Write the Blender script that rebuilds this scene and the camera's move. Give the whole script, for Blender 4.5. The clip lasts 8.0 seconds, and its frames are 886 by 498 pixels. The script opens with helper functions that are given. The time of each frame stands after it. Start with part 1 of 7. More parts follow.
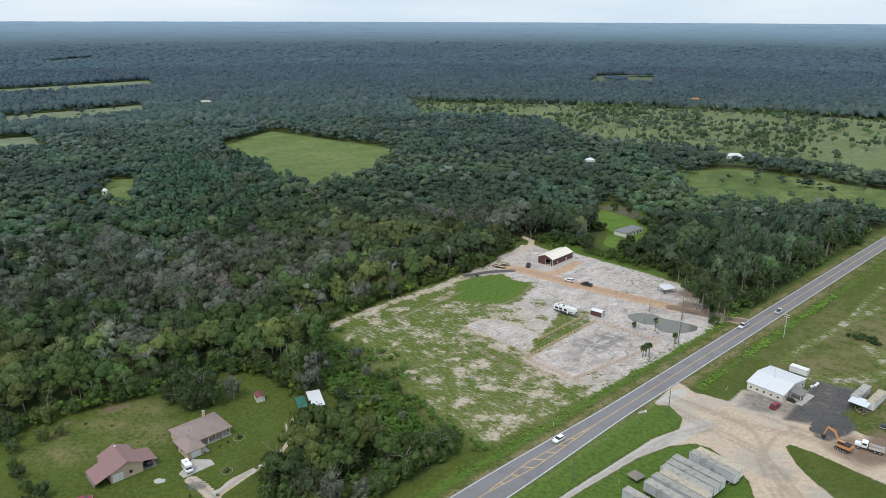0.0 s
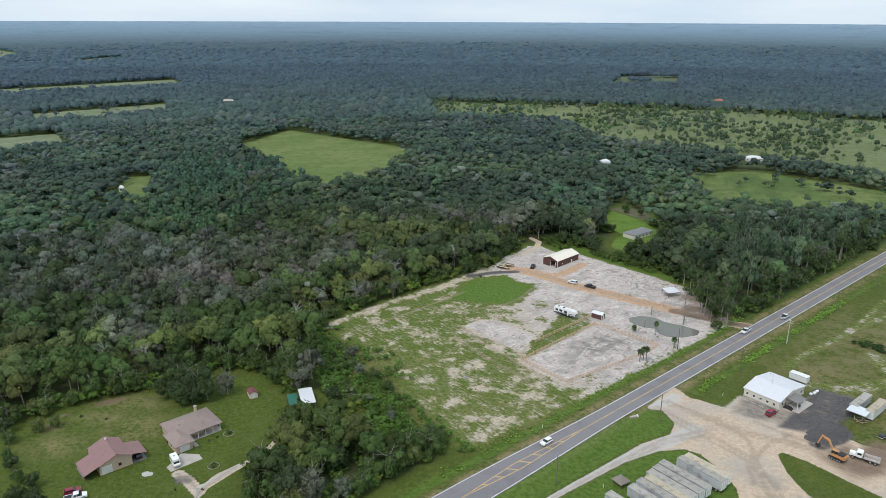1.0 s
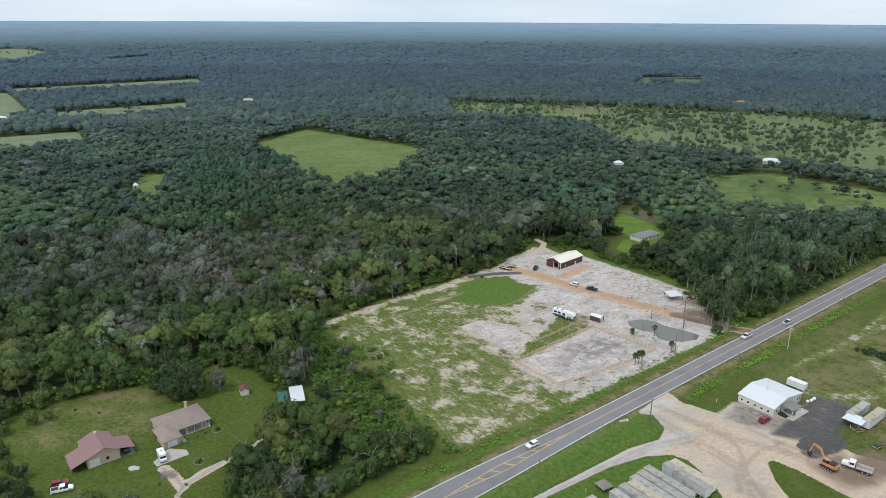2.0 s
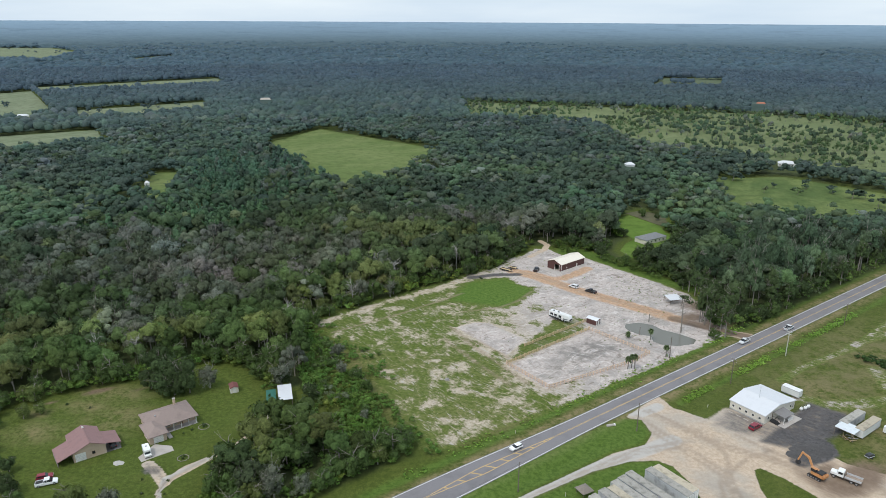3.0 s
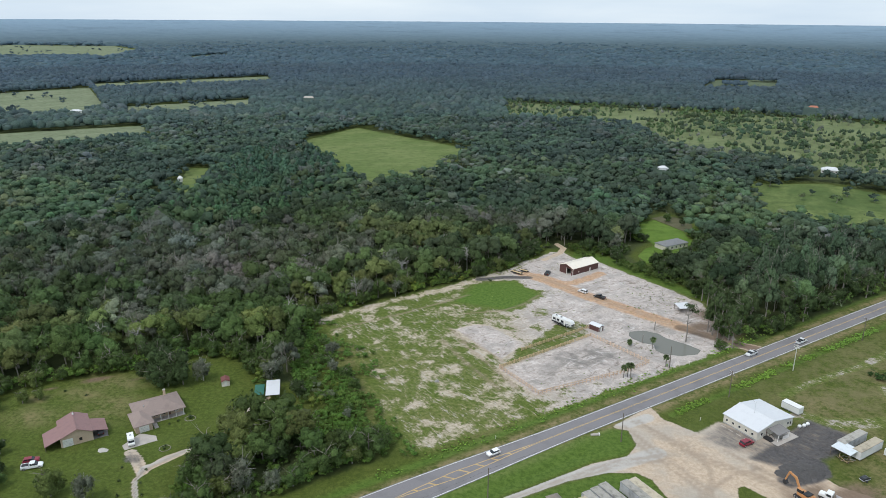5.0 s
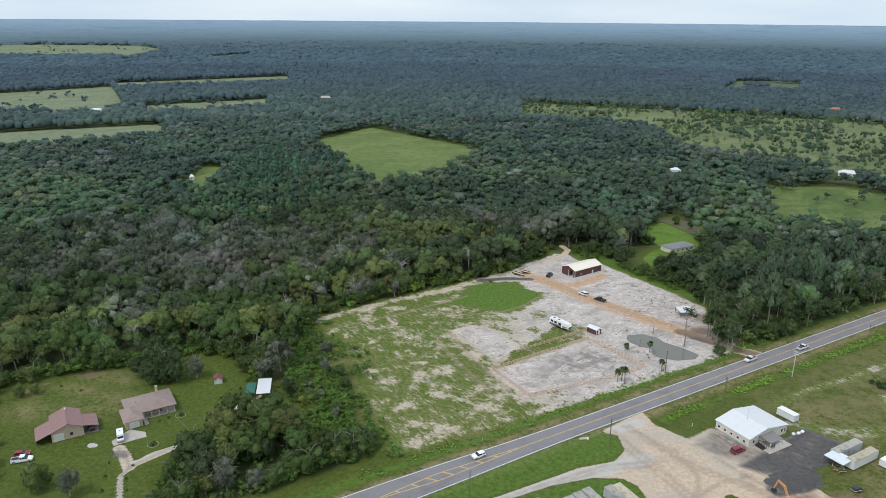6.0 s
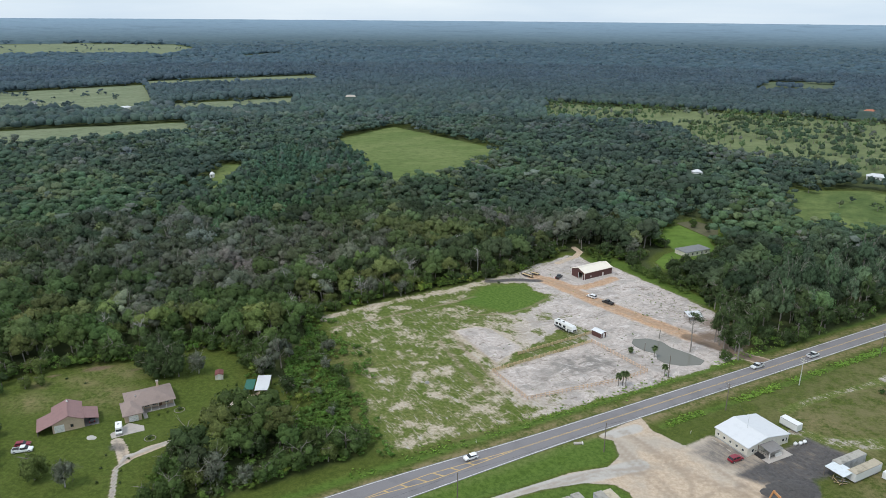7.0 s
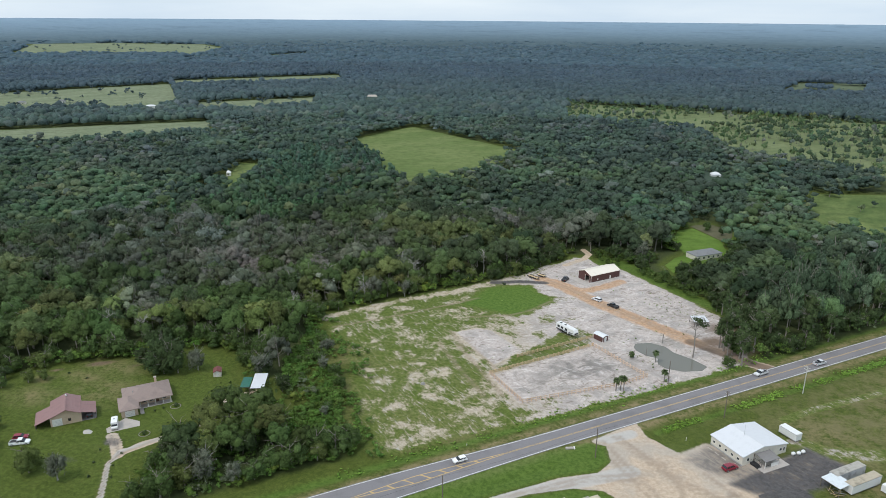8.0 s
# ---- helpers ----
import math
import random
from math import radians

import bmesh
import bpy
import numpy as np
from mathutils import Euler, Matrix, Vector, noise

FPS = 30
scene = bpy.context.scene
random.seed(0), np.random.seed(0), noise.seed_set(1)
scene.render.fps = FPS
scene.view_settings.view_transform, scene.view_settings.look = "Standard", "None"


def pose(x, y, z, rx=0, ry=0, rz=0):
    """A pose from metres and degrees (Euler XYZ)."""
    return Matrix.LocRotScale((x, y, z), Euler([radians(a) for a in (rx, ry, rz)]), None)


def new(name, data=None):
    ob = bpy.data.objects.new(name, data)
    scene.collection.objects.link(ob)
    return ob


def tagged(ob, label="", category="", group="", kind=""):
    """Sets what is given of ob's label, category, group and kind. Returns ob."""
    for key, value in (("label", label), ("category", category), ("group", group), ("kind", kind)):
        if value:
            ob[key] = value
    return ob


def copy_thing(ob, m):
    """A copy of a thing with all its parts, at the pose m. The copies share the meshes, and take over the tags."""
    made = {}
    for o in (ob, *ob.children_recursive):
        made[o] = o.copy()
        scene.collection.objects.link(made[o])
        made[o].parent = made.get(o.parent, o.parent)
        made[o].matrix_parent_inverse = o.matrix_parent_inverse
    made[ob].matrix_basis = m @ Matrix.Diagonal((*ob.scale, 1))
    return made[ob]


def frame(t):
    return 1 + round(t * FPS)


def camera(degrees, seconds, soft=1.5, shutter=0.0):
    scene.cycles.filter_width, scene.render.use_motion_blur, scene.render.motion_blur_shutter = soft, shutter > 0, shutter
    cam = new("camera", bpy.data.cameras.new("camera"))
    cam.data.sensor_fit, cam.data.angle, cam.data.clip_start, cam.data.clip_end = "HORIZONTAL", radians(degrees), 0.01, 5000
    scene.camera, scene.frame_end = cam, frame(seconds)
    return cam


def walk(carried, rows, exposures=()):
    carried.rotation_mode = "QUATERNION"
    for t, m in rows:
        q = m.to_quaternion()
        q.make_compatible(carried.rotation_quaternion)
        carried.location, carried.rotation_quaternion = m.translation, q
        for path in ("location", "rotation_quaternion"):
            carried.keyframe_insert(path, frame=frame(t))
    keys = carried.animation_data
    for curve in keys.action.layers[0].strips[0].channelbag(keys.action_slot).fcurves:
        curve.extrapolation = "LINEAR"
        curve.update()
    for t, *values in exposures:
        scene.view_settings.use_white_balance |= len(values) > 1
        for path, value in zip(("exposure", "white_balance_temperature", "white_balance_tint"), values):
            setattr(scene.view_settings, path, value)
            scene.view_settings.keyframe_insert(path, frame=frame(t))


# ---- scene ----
cam = camera(64.1, 8.0, 0.85)
METRES, EYE, TILT, LEAN, TURN = 84.0, 123.0, -18.1, -0.18, 0.0
ROWS = [
    (0.0, 0.0, 0.0, 0.0, 0.0, 0.0, 0.0),
    (0.5, 0.0633, 0.0003, -0.0004, 1.0, -0.0, -0.35),
    (1.0, 0.131, 0.003, 0.0011, 2.07, -0.01, -0.72),
    (1.5, 0.1953, 0.0074, 0.0022, 3.09, -0.02, -1.07),
    (3.0, 0.3888, 0.0311, 0.0102, 5.72, -0.07, -2.0),
    (3.5, 0.4506, 0.0419, 0.0129, 6.8, -0.12, -2.37),
    (4.0, 0.5121, 0.0536, 0.0169, 7.92, -0.17, -2.76),
    (4.5, 0.571, 0.0665, 0.0218, 8.98, -0.23, -3.14),
    (6.0, 0.7448, 0.1123, 0.0373, 11.59, -0.38, -4.03),
    (6.5, 0.8013, 0.1287, 0.0429, 12.75, -0.48, -4.4),
    (7.0, 0.8609, 0.1475, 0.0498, 13.97, -0.6, -4.8),
    (7.5, 0.9176, 0.1673, 0.057, 15.06, -0.7, -5.13),
    (8.0, 0.9737, 0.1884, 0.0644, 16.1, -0.79, -5.46),
]
walk(cam, [(t, pose(0, 0, EYE, TILT, LEAN, TURN) @ pose(METRES * x, METRES * y, METRES * z, 90 + pitch, roll, yaw)) for t, x, y, z, yaw, pitch, roll in ROWS])

# ---- light: a bright overcast noon with a weak, wide sun ----
SUN_EL, SUN_AZ = 58.0, 215.0  # degrees; azimuth clockwise from +y
world = bpy.data.worlds.new("overcast_sky")
scene.world = world
world.use_nodes = True
wn, wl = world.node_tree.nodes, world.node_tree.links
wn.clear()
sky = wn.new("ShaderNodeTexSky")
sky.sky_type, sky.sun_disc = "NISHITA", False
sky.sun_elevation, sky.sun_rotation = radians(SUN_EL), radians(SUN_AZ)
sky.air_density, sky.dust_density = 1.0, 2.0
sky_dim = wn.new("ShaderNodeVectorMath")
sky_dim.operation = "SCALE"
sky_dim.inputs["Scale"].default_value = 0.11
cloud_tex = wn.new("ShaderNodeTexNoise")
cloud_tex.inputs["Scale"].default_value = 3.0
cloud_tex.inputs["Detail"].default_value = 5.0
cloud_map = wn.new("ShaderNodeMapping")
cloud_map.inputs["Scale"].default_value = (1.0, 1.0, 7.0)
cloud_co = wn.new("ShaderNodeTexCoord")
cloud_ramp = wn.new("ShaderNodeValToRGB")
cloud_ramp.color_ramp.elements[0].position, cloud_ramp.color_ramp.elements[0].color = 0.3, (0.62, 0.755, 0.90, 1)
cloud_ramp.color_ramp.elements[1].position, cloud_ramp.color_ramp.elements[1].color = 0.72, (0.82, 0.92, 1.0, 1)
sky_mix = wn.new("ShaderNodeMix")
sky_mix.data_type = "RGBA"
sky_mix.inputs[0].default_value = 0.82
bg = wn.new("ShaderNodeBackground")
bg.inputs["Strength"].default_value = 1.15
wout = wn.new("ShaderNodeOutputWorld")
wl.new(sky.outputs["Color"], sky_dim.inputs[0])
wl.new(cloud_co.outputs["Generated"], cloud_map.inputs["Vector"])
wl.new(cloud_map.outputs["Vector"], cloud_tex.inputs["Vector"])
wl.new(cloud_tex.outputs["Fac"], cloud_ramp.inputs["Fac"])
wl.new(sky_dim.outputs["Vector"], sky_mix.inputs[6])
wl.new(cloud_ramp.outputs["Color"], sky_mix.inputs[7])
wl.new(sky_mix.outputs[2], bg.inputs["Color"])
wl.new(bg.outputs["Background"], wout.inputs["Surface"])

sun_data = bpy.data.lights.new("sun", "SUN")
sun_data.energy, sun_data.angle, sun_data.color = 1.6, radians(12), (1.0, 0.96, 0.9)
sun = new("sun", sun_data)
sun.rotation_euler = (radians(90 - SUN_EL), 0, radians(180 - SUN_AZ))

# ---- materials ----
def nodes_of(name):
    m = bpy.data.materials.new(name)
    m.use_nodes = True
    nt = m.node_tree
    return m, nt, nt.nodes["Principled BSDF"]


def add(nt, kind, **values):
    n = nt.nodes.new("ShaderNode" + kind)
    for k, v in values.items():
        n.inputs[k.replace("_", " ")].default_value = v
    return n


def noise_tex(nt, co, scale, detail=4.0, rough=0.6):
    n = add(nt, "TexNoise", Scale=scale, Detail=detail, Roughness=rough)
    nt.links.new(co, n.inputs["Vector"])
    return n.outputs["Fac"]


def mixed(nt, fac, a, b, mode="MIX"):
    n = nt.nodes.new("ShaderNodeMix")
    n.data_type, n.blend_type, n.clamp_result = "RGBA", mode, False
    for s, v in ((0, fac), (6, a), (7, b)):
        if isinstance(v, (int, float)):
            n.inputs[s].default_value = v
        elif isinstance(v, tuple):
            n.inputs[s].default_value = (*v, 1) if len(v) == 3 else v
        else:
            nt.links.new(v, n.inputs[s])
    return n.outputs[2]


def calc(nt, op, a, b=0.0, c=0.0):
    n = nt.nodes.new("ShaderNodeMath")
    n.operation = op
    for i, v in enumerate((a, b, c)):
        if isinstance(v, (int, float)):
            n.inputs[i].default_value = v
        else:
            nt.links.new(v, n.inputs[i])
    return n.outputs[0]


def step(nt, v, lo, hi):
    n = add(nt, "MapRange", From_Min=lo, From_Max=hi)
    n.interpolation_type = "SMOOTHSTEP"
    nt.links.new(v, n.inputs["Value"])
    return n.outputs["Result"]


def coords(nt, world_space=False):
    if world_space:
        return nt.nodes.new("ShaderNodeNewGeometry").outputs["Position"]
    return nt.nodes.new("ShaderNodeTexCoord").outputs["Object"]


def bump(nt, bsdf, height, strength, dist):
    n = add(nt, "Bump", Strength=strength, Distance=dist)
    nt.links.new(height, n.inputs["Height"])
    nt.links.new(n.outputs["Normal"], bsdf.inputs["Normal"])


def plain(name, color, rough=0.6, metal=0.0, vary=0.15, grain=6.0, stain=0.7, stain_amount=0.25, relief=0.0, spec=0.5, ribs=None):
    """A weathered surface: base colour, grain and blotches; ribs=(axis, metres) raises sheet-metal ribs."""
    m, nt, b = nodes_of(name)
    co = coords(nt)
    g, s = noise_tex(nt, co, grain), noise_tex(nt, co, stain, 3.0)
    col = mixed(nt, g, tuple(c * (1 - vary) for c in color), tuple(min(1, c * (1 + vary)) for c in color))
    col = mixed(nt, calc(nt, "MULTIPLY", step(nt, s, 0.45, 0.75), stain_amount), col, tuple(c * 0.45 for c in color))
    info = nt.nodes.new("ShaderNodeObjectInfo")
    val = calc(nt, "MULTIPLY_ADD", info.outputs["Random"], 0.16, 0.92)
    hsv = nt.nodes.new("ShaderNodeHueSaturation")
    nt.links.new(val, hsv.inputs["Value"])
    nt.links.new(col, hsv.inputs["Color"])
    nt.links.new(hsv.outputs["Color"], b.inputs["Base Color"])
    b.inputs["Roughness"].default_value, b.inputs["Metallic"].default_value = rough, metal
    b.inputs["Specular IOR Level"].default_value = spec
    if ribs:
        sep = nt.nodes.new("ShaderNodeSeparateXYZ")
        nt.links.new(co, sep.inputs[0])
        w = calc(nt, "SINE", calc(nt, "MULTIPLY", sep.outputs["XYZ".index(ribs[0])], 2 * math.pi / ribs[1]))
        bump(nt, b, step(nt, w, 0.6, 1.0), 0.6, 0.03)
    elif relief:
        bump(nt, b, g, 0.5, relief)
    return m


def leafy(name, gain=1.0, flick=0.7, relief=0.0):
    """Foliage: the species colour is carried by the mesh ('tint'), with variation clump by clump and tree by tree."""
    m, nt, b = nodes_of(name)
    att = nt.nodes.new("ShaderNodeAttribute")
    att.attribute_name = "tint"
    geo = nt.nodes.new("ShaderNodeNewGeometry")
    info = nt.nodes.new("ShaderNodeObjectInfo")
    n, fine = noise_tex(nt, geo.outputs["Position"], 0.5, 3.0), noise_tex(nt, geo.outputs["Position"], 1.7, 3.0, 0.7)
    val = calc(nt, "MULTIPLY_ADD", geo.outputs["Random Per Island"], flick, (1 - flick / 2) * gain)
    val = calc(nt, "MULTIPLY", val, calc(nt, "MULTIPLY_ADD", n, 0.7, 0.65))
    val = calc(nt, "MULTIPLY", val, calc(nt, "MULTIPLY_ADD", step(nt, fine, 0.3, 0.7), 0.7, 0.62))
    val = calc(nt, "MULTIPLY", val, calc(nt, "MULTIPLY_ADD", info.outputs["Random"], 0.24, 0.88))
    hsv = nt.nodes.new("ShaderNodeHueSaturation")
    nt.links.new(calc(nt, "MULTIPLY_ADD", info.outputs["Random"], 0.012, 0.497), hsv.inputs["Hue"])
    nt.links.new(val, hsv.inputs["Value"])
    nt.links.new(att.outputs["Color"], hsv.inputs["Color"])
    nt.links.new(hsv.outputs["Color"], b.inputs["Base Color"])
    if relief:
        bump(nt, b, fine, 0.9, relief)
    b.inputs["Roughness"].default_value = 0.55
    b.inputs["Specular IOR Level"].default_value = 0.08
    tr = nt.nodes.new("ShaderNodeBsdfTranslucent")
    nt.links.new(hsv.outputs["Color"], tr.inputs["Color"])
    mx = nt.nodes.new("ShaderNodeMixShader")
    mx.inputs[0].default_value = 0.3
    nt.links.new(b.outputs[0], mx.inputs[1])
    nt.links.new(tr.outputs[0], mx.inputs[2])
    nt.links.new(mx.outputs[0], nt.nodes["Material Output"].inputs["Surface"])
    return m


LEAF = leafy("foliage", 1.0, 0.4, 0.5)
FAR_LEAF = leafy("far_foliage", 1.0, 0.3)
BARK = plain("bark", (0.25, 0.225, 0.2), 0.9, grain=3.0, relief=0.02)
DEADWOOD = plain("dead_grey_wood", (0.36, 0.34, 0.32), 0.9, grain=3.0)
ASPHALT = plain("worn_asphalt", (0.190, 0.180, 0.185), 0.85, vary=0.2, grain=4.0, stain=0.12, stain_amount=0.35, relief=0.004)
WHITE_LINE = plain("white_road_paint", (0.64, 0.64, 0.62), 0.6, vary=0.2, grain=1.5, stain=0.6, stain_amount=0.4)
YELLOW_LINE = plain("yellow_road_paint", (0.52, 0.36, 0.155), 0.6, vary=0.25, grain=1.5, stain=0.6, stain_amount=0.4)
CONCRETE = plain("concrete", (0.44, 0.40, 0.365), 0.8, grain=2.0, stain=0.3)
CREAM_ROOF = plain("cream_sheet_metal", (0.74, 0.68, 0.58), 0.45, vary=0.04, stain_amount=0.12, ribs=("X", 0.9))
BROWN_WALL = plain("brown_sheet_metal", (0.105, 0.045, 0.04), 0.5, vary=0.1, ribs=("X", 0.6))
WHITE_TRIM = plain("white_trim", (0.78, 0.76, 0.72), 0.5, vary=0.05)
WHITE_METAL = plain("white_sheet_metal", (0.66, 0.67, 0.69), 0.4, vary=0.03, stain_amount=0.1, ribs=("X", 0.6))
CREAM_WALL = plain("cream_siding", (0.7, 0.66, 0.57), 0.6, vary=0.05, ribs=("X", 0.4))
DARK = plain("dark_interior", (0.02, 0.02, 0.022), 0.7)
GLASS = plain("dark_window_glass", (0.03, 0.035, 0.04), 0.08, vary=0.1)
SHINGLE = plain("tan_shingles", (0.275, 0.212, 0.188), 0.85, vary=0.12, grain=2.5, stain=0.35, stain_amount=0.3, relief=0.02)
RED_ROOF = plain("dull_red_sheet_metal", (0.265, 0.148, 0.140), 0.5, vary=0.08, stain_amount=0.25, ribs=("X", 0.7))
STUCCO = plain("tan_stucco", (0.56, 0.43, 0.32), 0.85, vary=0.08)
WHITE_PAINT = plain("white_paint", (0.8, 0.8, 0.79), 0.35, vary=0.04, stain_amount=0.12)
TRAILER_WALL = plain("dull_trailer_aluminium", (0.50, 0.50, 0.51), 0.55, vary=0.15, grain=2.2, stain=0.5, stain_amount=0.75, ribs=("X", 0.6))
TRAILER_ROOF = plain("stained_trailer_roof", (0.36, 0.34, 0.30), 0.7, vary=0.25, grain=1.6, stain=0.5, stain_amount=0.95)
TRAILER_ROOF_TAN = plain("tan_trailer_roof", (0.46, 0.40, 0.30), 0.7, vary=0.2, grain=1.6, stain=0.5, stain_amount=0.8)
RUBBER = plain("tyre_rubber", (0.025, 0.025, 0.026), 0.85)
RIM = plain("steel_rim", (0.5, 0.5, 0.5), 0.35, 0.6)
CHASSIS = plain("black_chassis", (0.03, 0.03, 0.032), 0.7)
STEEL = plain("galvanised_steel", (0.42, 0.43, 0.44), 0.5, 0.5, vary=0.15)
POLE_WOOD = plain("weathered_pole_wood", (0.16, 0.13, 0.105), 0.9, grain=3.0)
FENCE_WOOD = plain("pale_pine_boards", (0.56, 0.42, 0.24), 0.8, vary=0.15, grain=3.0)

# ---- shaping helpers ----
def bm_of():
    return bmesh.new()


def link(name, bm, material, smooth=False):
    me = bpy.data.meshes.new(name)
    bmesh.ops.recalc_face_normals(bm, faces=bm.faces)
    bm.to_mesh(me)
    bm.free()
    for m in material if isinstance(material, (list, tuple)) else (material,):
        me.materials.append(m)
    if smooth:
        for p in me.polygons:
            p.use_smooth = True
    return new(name, me)


def part(name, bm, material, parent, label="", smooth=False):
    ob = link(name, bm, material, smooth)
    ob.parent = parent
    if label:
        tagged(ob, label)
    return ob


def thing(name, m, label, category, group="", kind=""):
    ob = new(name)
    ob.empty_display_size = 0.3
    ob.matrix_basis = m
    return tagged(ob, label, category, group, kind)


def box(bm, x0, y0, z0, x1, y1, z1, bevel=0.0):
    vs = bmesh.ops.create_cube(bm, size=1, matrix=Matrix.LocRotScale(((x0 + x1) / 2, (y0 + y1) / 2, (z0 + z1) / 2), None, (abs(x1 - x0), abs(y1 - y0), abs(z1 - z0))))["verts"]
    if bevel:
        es = list({e for v in vs for e in v.link_edges})
        bmesh.ops.bevel(bm, geom=es, offset=bevel, segments=2, affect="EDGES")
    return bm


def boxed(*a, **k):
    return box(bm_of(), *a, **k)


def prism(bm, outline, axis, lo, hi):
    """A prism over an outline of (a, b) pairs: along x the pairs are (y, z), along y (x, z), along z (x, y)."""
    def at(a, b, c):
        return {"x": (c, a, b), "y": (a, c, b), "z": (a, b, c)}[axis]
    lows = [bm.verts.new(at(a, b, lo)) for a, b in outline]
    highs = [bm.verts.new(at(a, b, hi)) for a, b in outline]
    n = len(outline)
    bm.faces.new(lows)
    bm.faces.new(highs[::-1])
    for i in range(n):
        bm.faces.new((lows[i], highs[i], highs[(i + 1) % n], lows[(i + 1) % n]))
    return bm


def tube(bm, p, q, r0, r1=None, sides=8):
    p, q = Vector(p), Vector(q)
    m = Matrix.Translation((p + q) / 2) @ (q - p).to_track_quat("Z", "Y").to_matrix().to_4x4()
    bmesh.ops.create_cone(bm, cap_ends=True, segments=sides, radius1=r0, radius2=r0 if r1 is None else r1, depth=(q - p).length, matrix=m)
    return bm


def sheet(bm, pts, thick):
    """A slab under the given top corners."""
    top = [bm.verts.new(p) for p in pts]
    low = [bm.verts.new((p[0], p[1], p[2] - thick)) for p in pts]
    n = len(pts)
    bm.faces.new(top)
    bm.faces.new(low[::-1])
    for i in range(n):
        bm.faces.new((top[i], low[i], low[(i + 1) % n], top[(i + 1) % n]))
    return bm


# the road's own directions: along it and across it
ALONG, ACROSS, ROAD_TURN, ROAD_MID = Vector((0.731, 0.683)), Vector((-0.683, 0.731)), 43.06, 110.3


def on_road(s, n):
    p = ALONG * s + ACROSS * (ROAD_MID + n)
    return p.x, p.y


# ---- numpy geometry of the plan ----
def inside(poly, x, y):
    p = np.asarray(poly, float)
    hit = np.zeros(np.shape(x), bool)
    for (x0, y0), (x1, y1) in zip(p, np.roll(p, -1, 0)):
        cross = (y0 > y) != (y1 > y)
        hit ^= cross & (x < (x1 - x0) * (y - y0) / (y1 - y0 + 1e-9) + x0)
    return hit


def to_line(pts, x, y, closed=False):
    p = np.asarray(pts, float)
    q = np.roll(p, -1, 0) if closed else p[1:]
    best = np.full(np.shape(x), 1e9)
    for (x0, y0), (x1, y1) in zip(p, q):
        dx, dy = x1 - x0, y1 - y0
        t = np.clip(((x - x0) * dx + (y - y0) * dy) / (dx * dx + dy * dy + 1e-9), 0, 1)
        best = np.minimum(best, np.hypot(x - x0 - t * dx, y - y0 - t * dy))
    return best


def depth_in(poly, x, y):
    d = to_line(poly, x, y, True)
    return np.where(inside(poly, x, y), d, -d)


def smooth01(v, lo, hi):
    t = np.clip((v - lo) / (hi - lo), 0, 1)
    return t * t * (3 - 2 * t)


LOT = [(-50, 272), (-21, 302), (5, 328), (26, 350), (44, 385), (53, 386), (62, 372), (71, 373), (94, 350), (116, 325), (124, 300), (124, 281), (113, 270), (94, 253), (55, 217), (28, 195), (11, 180), (-2, 192), (-19, 231), (-40, 256)]
GREEN = [(6, 303), (12, 326), (29, 333), (42, 318), (30, 298)]
LAWN = [(-140, 178), (-121, 199), (-98, 213), (-84, 226), (-72, 229), (-58, 222), (-50, 208), (-52, 190), (-57, 177), (-46, 150), (-40, 120), (-160, 100), (-170, 150)]
YARD = [(26, 154), (30, 161), (68, 206), (84, 225), (87, 219), (93, 214), (99, 210), (104, 212), (113, 204), (123, 211), (131, 217), (138, 222), (136, 214), (132, 206), (128, 201), (128, 196), (132, 191), (141, 187), (165, 180), (170, 150)]
ISLANDS = [[(37, 182), (49, 192), (63, 204), (70, 209.5), (76, 208.5), (78, 201), (75, 194.5), (64.6, 188.6), (53.7, 179.3), (41.7, 169.2), (34.7, 163.2), (20.8, 151.2), (10, 160)],
           [(22, 149), (34.6, 160.6), (43.5, 167.8), (57.5, 178.8), (68.8, 185), (77, 186.4), (81, 184), (85, 175), (86, 168), (82, 148)],
           [(104, 185), (103, 176), (104, 169), (106, 161), (108, 148), (140, 148), (125, 165), (119, 172), (111, 182), (106, 186)]]
FIELD = [(-226, 690), (-194, 803), (-46, 692), (-58, 565), (-94, 512), (-132, 550), (-155, 605), (-200, 650)]
GLADE = [(-236, 476), (-214, 460), (-216, 490), (-247, 554), (-265, 549)]
FIELD_EAST = [(194, 587), (252, 601), (334, 522), (440, 428), (400, 412), (300, 450), (262, 464), (215, 472), (180, 486)]
CLEARING = [(92, 386), (97, 400), (103, 408), (99, 420), (97, 440), (99, 456), (108, 463), (123, 440), (124, 426), (128, 416), (123, 400), (114, 386), (106, 373), (96, 375)]
CLEARING_FAR = [(106, 468), (118, 477), (131, 464), (129, 446), (123.5, 441), (109, 464)]
LANE_GRASS = [(58, 376), (70, 376), (96, 347), (119, 327), (122, 329), (99, 351), (74, 383), (60, 390)]
SAVANNA = [(-55, 1108), (150, 1076), (373, 1013), (565, 908), (720, 780), (600, 640), (352, 552), (300, 612), (268, 659), (219, 690), (151, 738), (121, 869), (-32, 920)]
MEADOW = [(337, 1624), (492, 1680), (406, 1385), (276, 1380)]
PASTURE = [(-1100, 900), (-943, 923), (-796, 1154), (-568, 877), (-600, 790), (-640, 800), (-741, 741), (-900, 760)]
PASTURE_NEAR = [(-700, 560), (-614, 623), (-532, 694), (-442, 762), (-386, 680), (-464, 587), (-522, 541)]
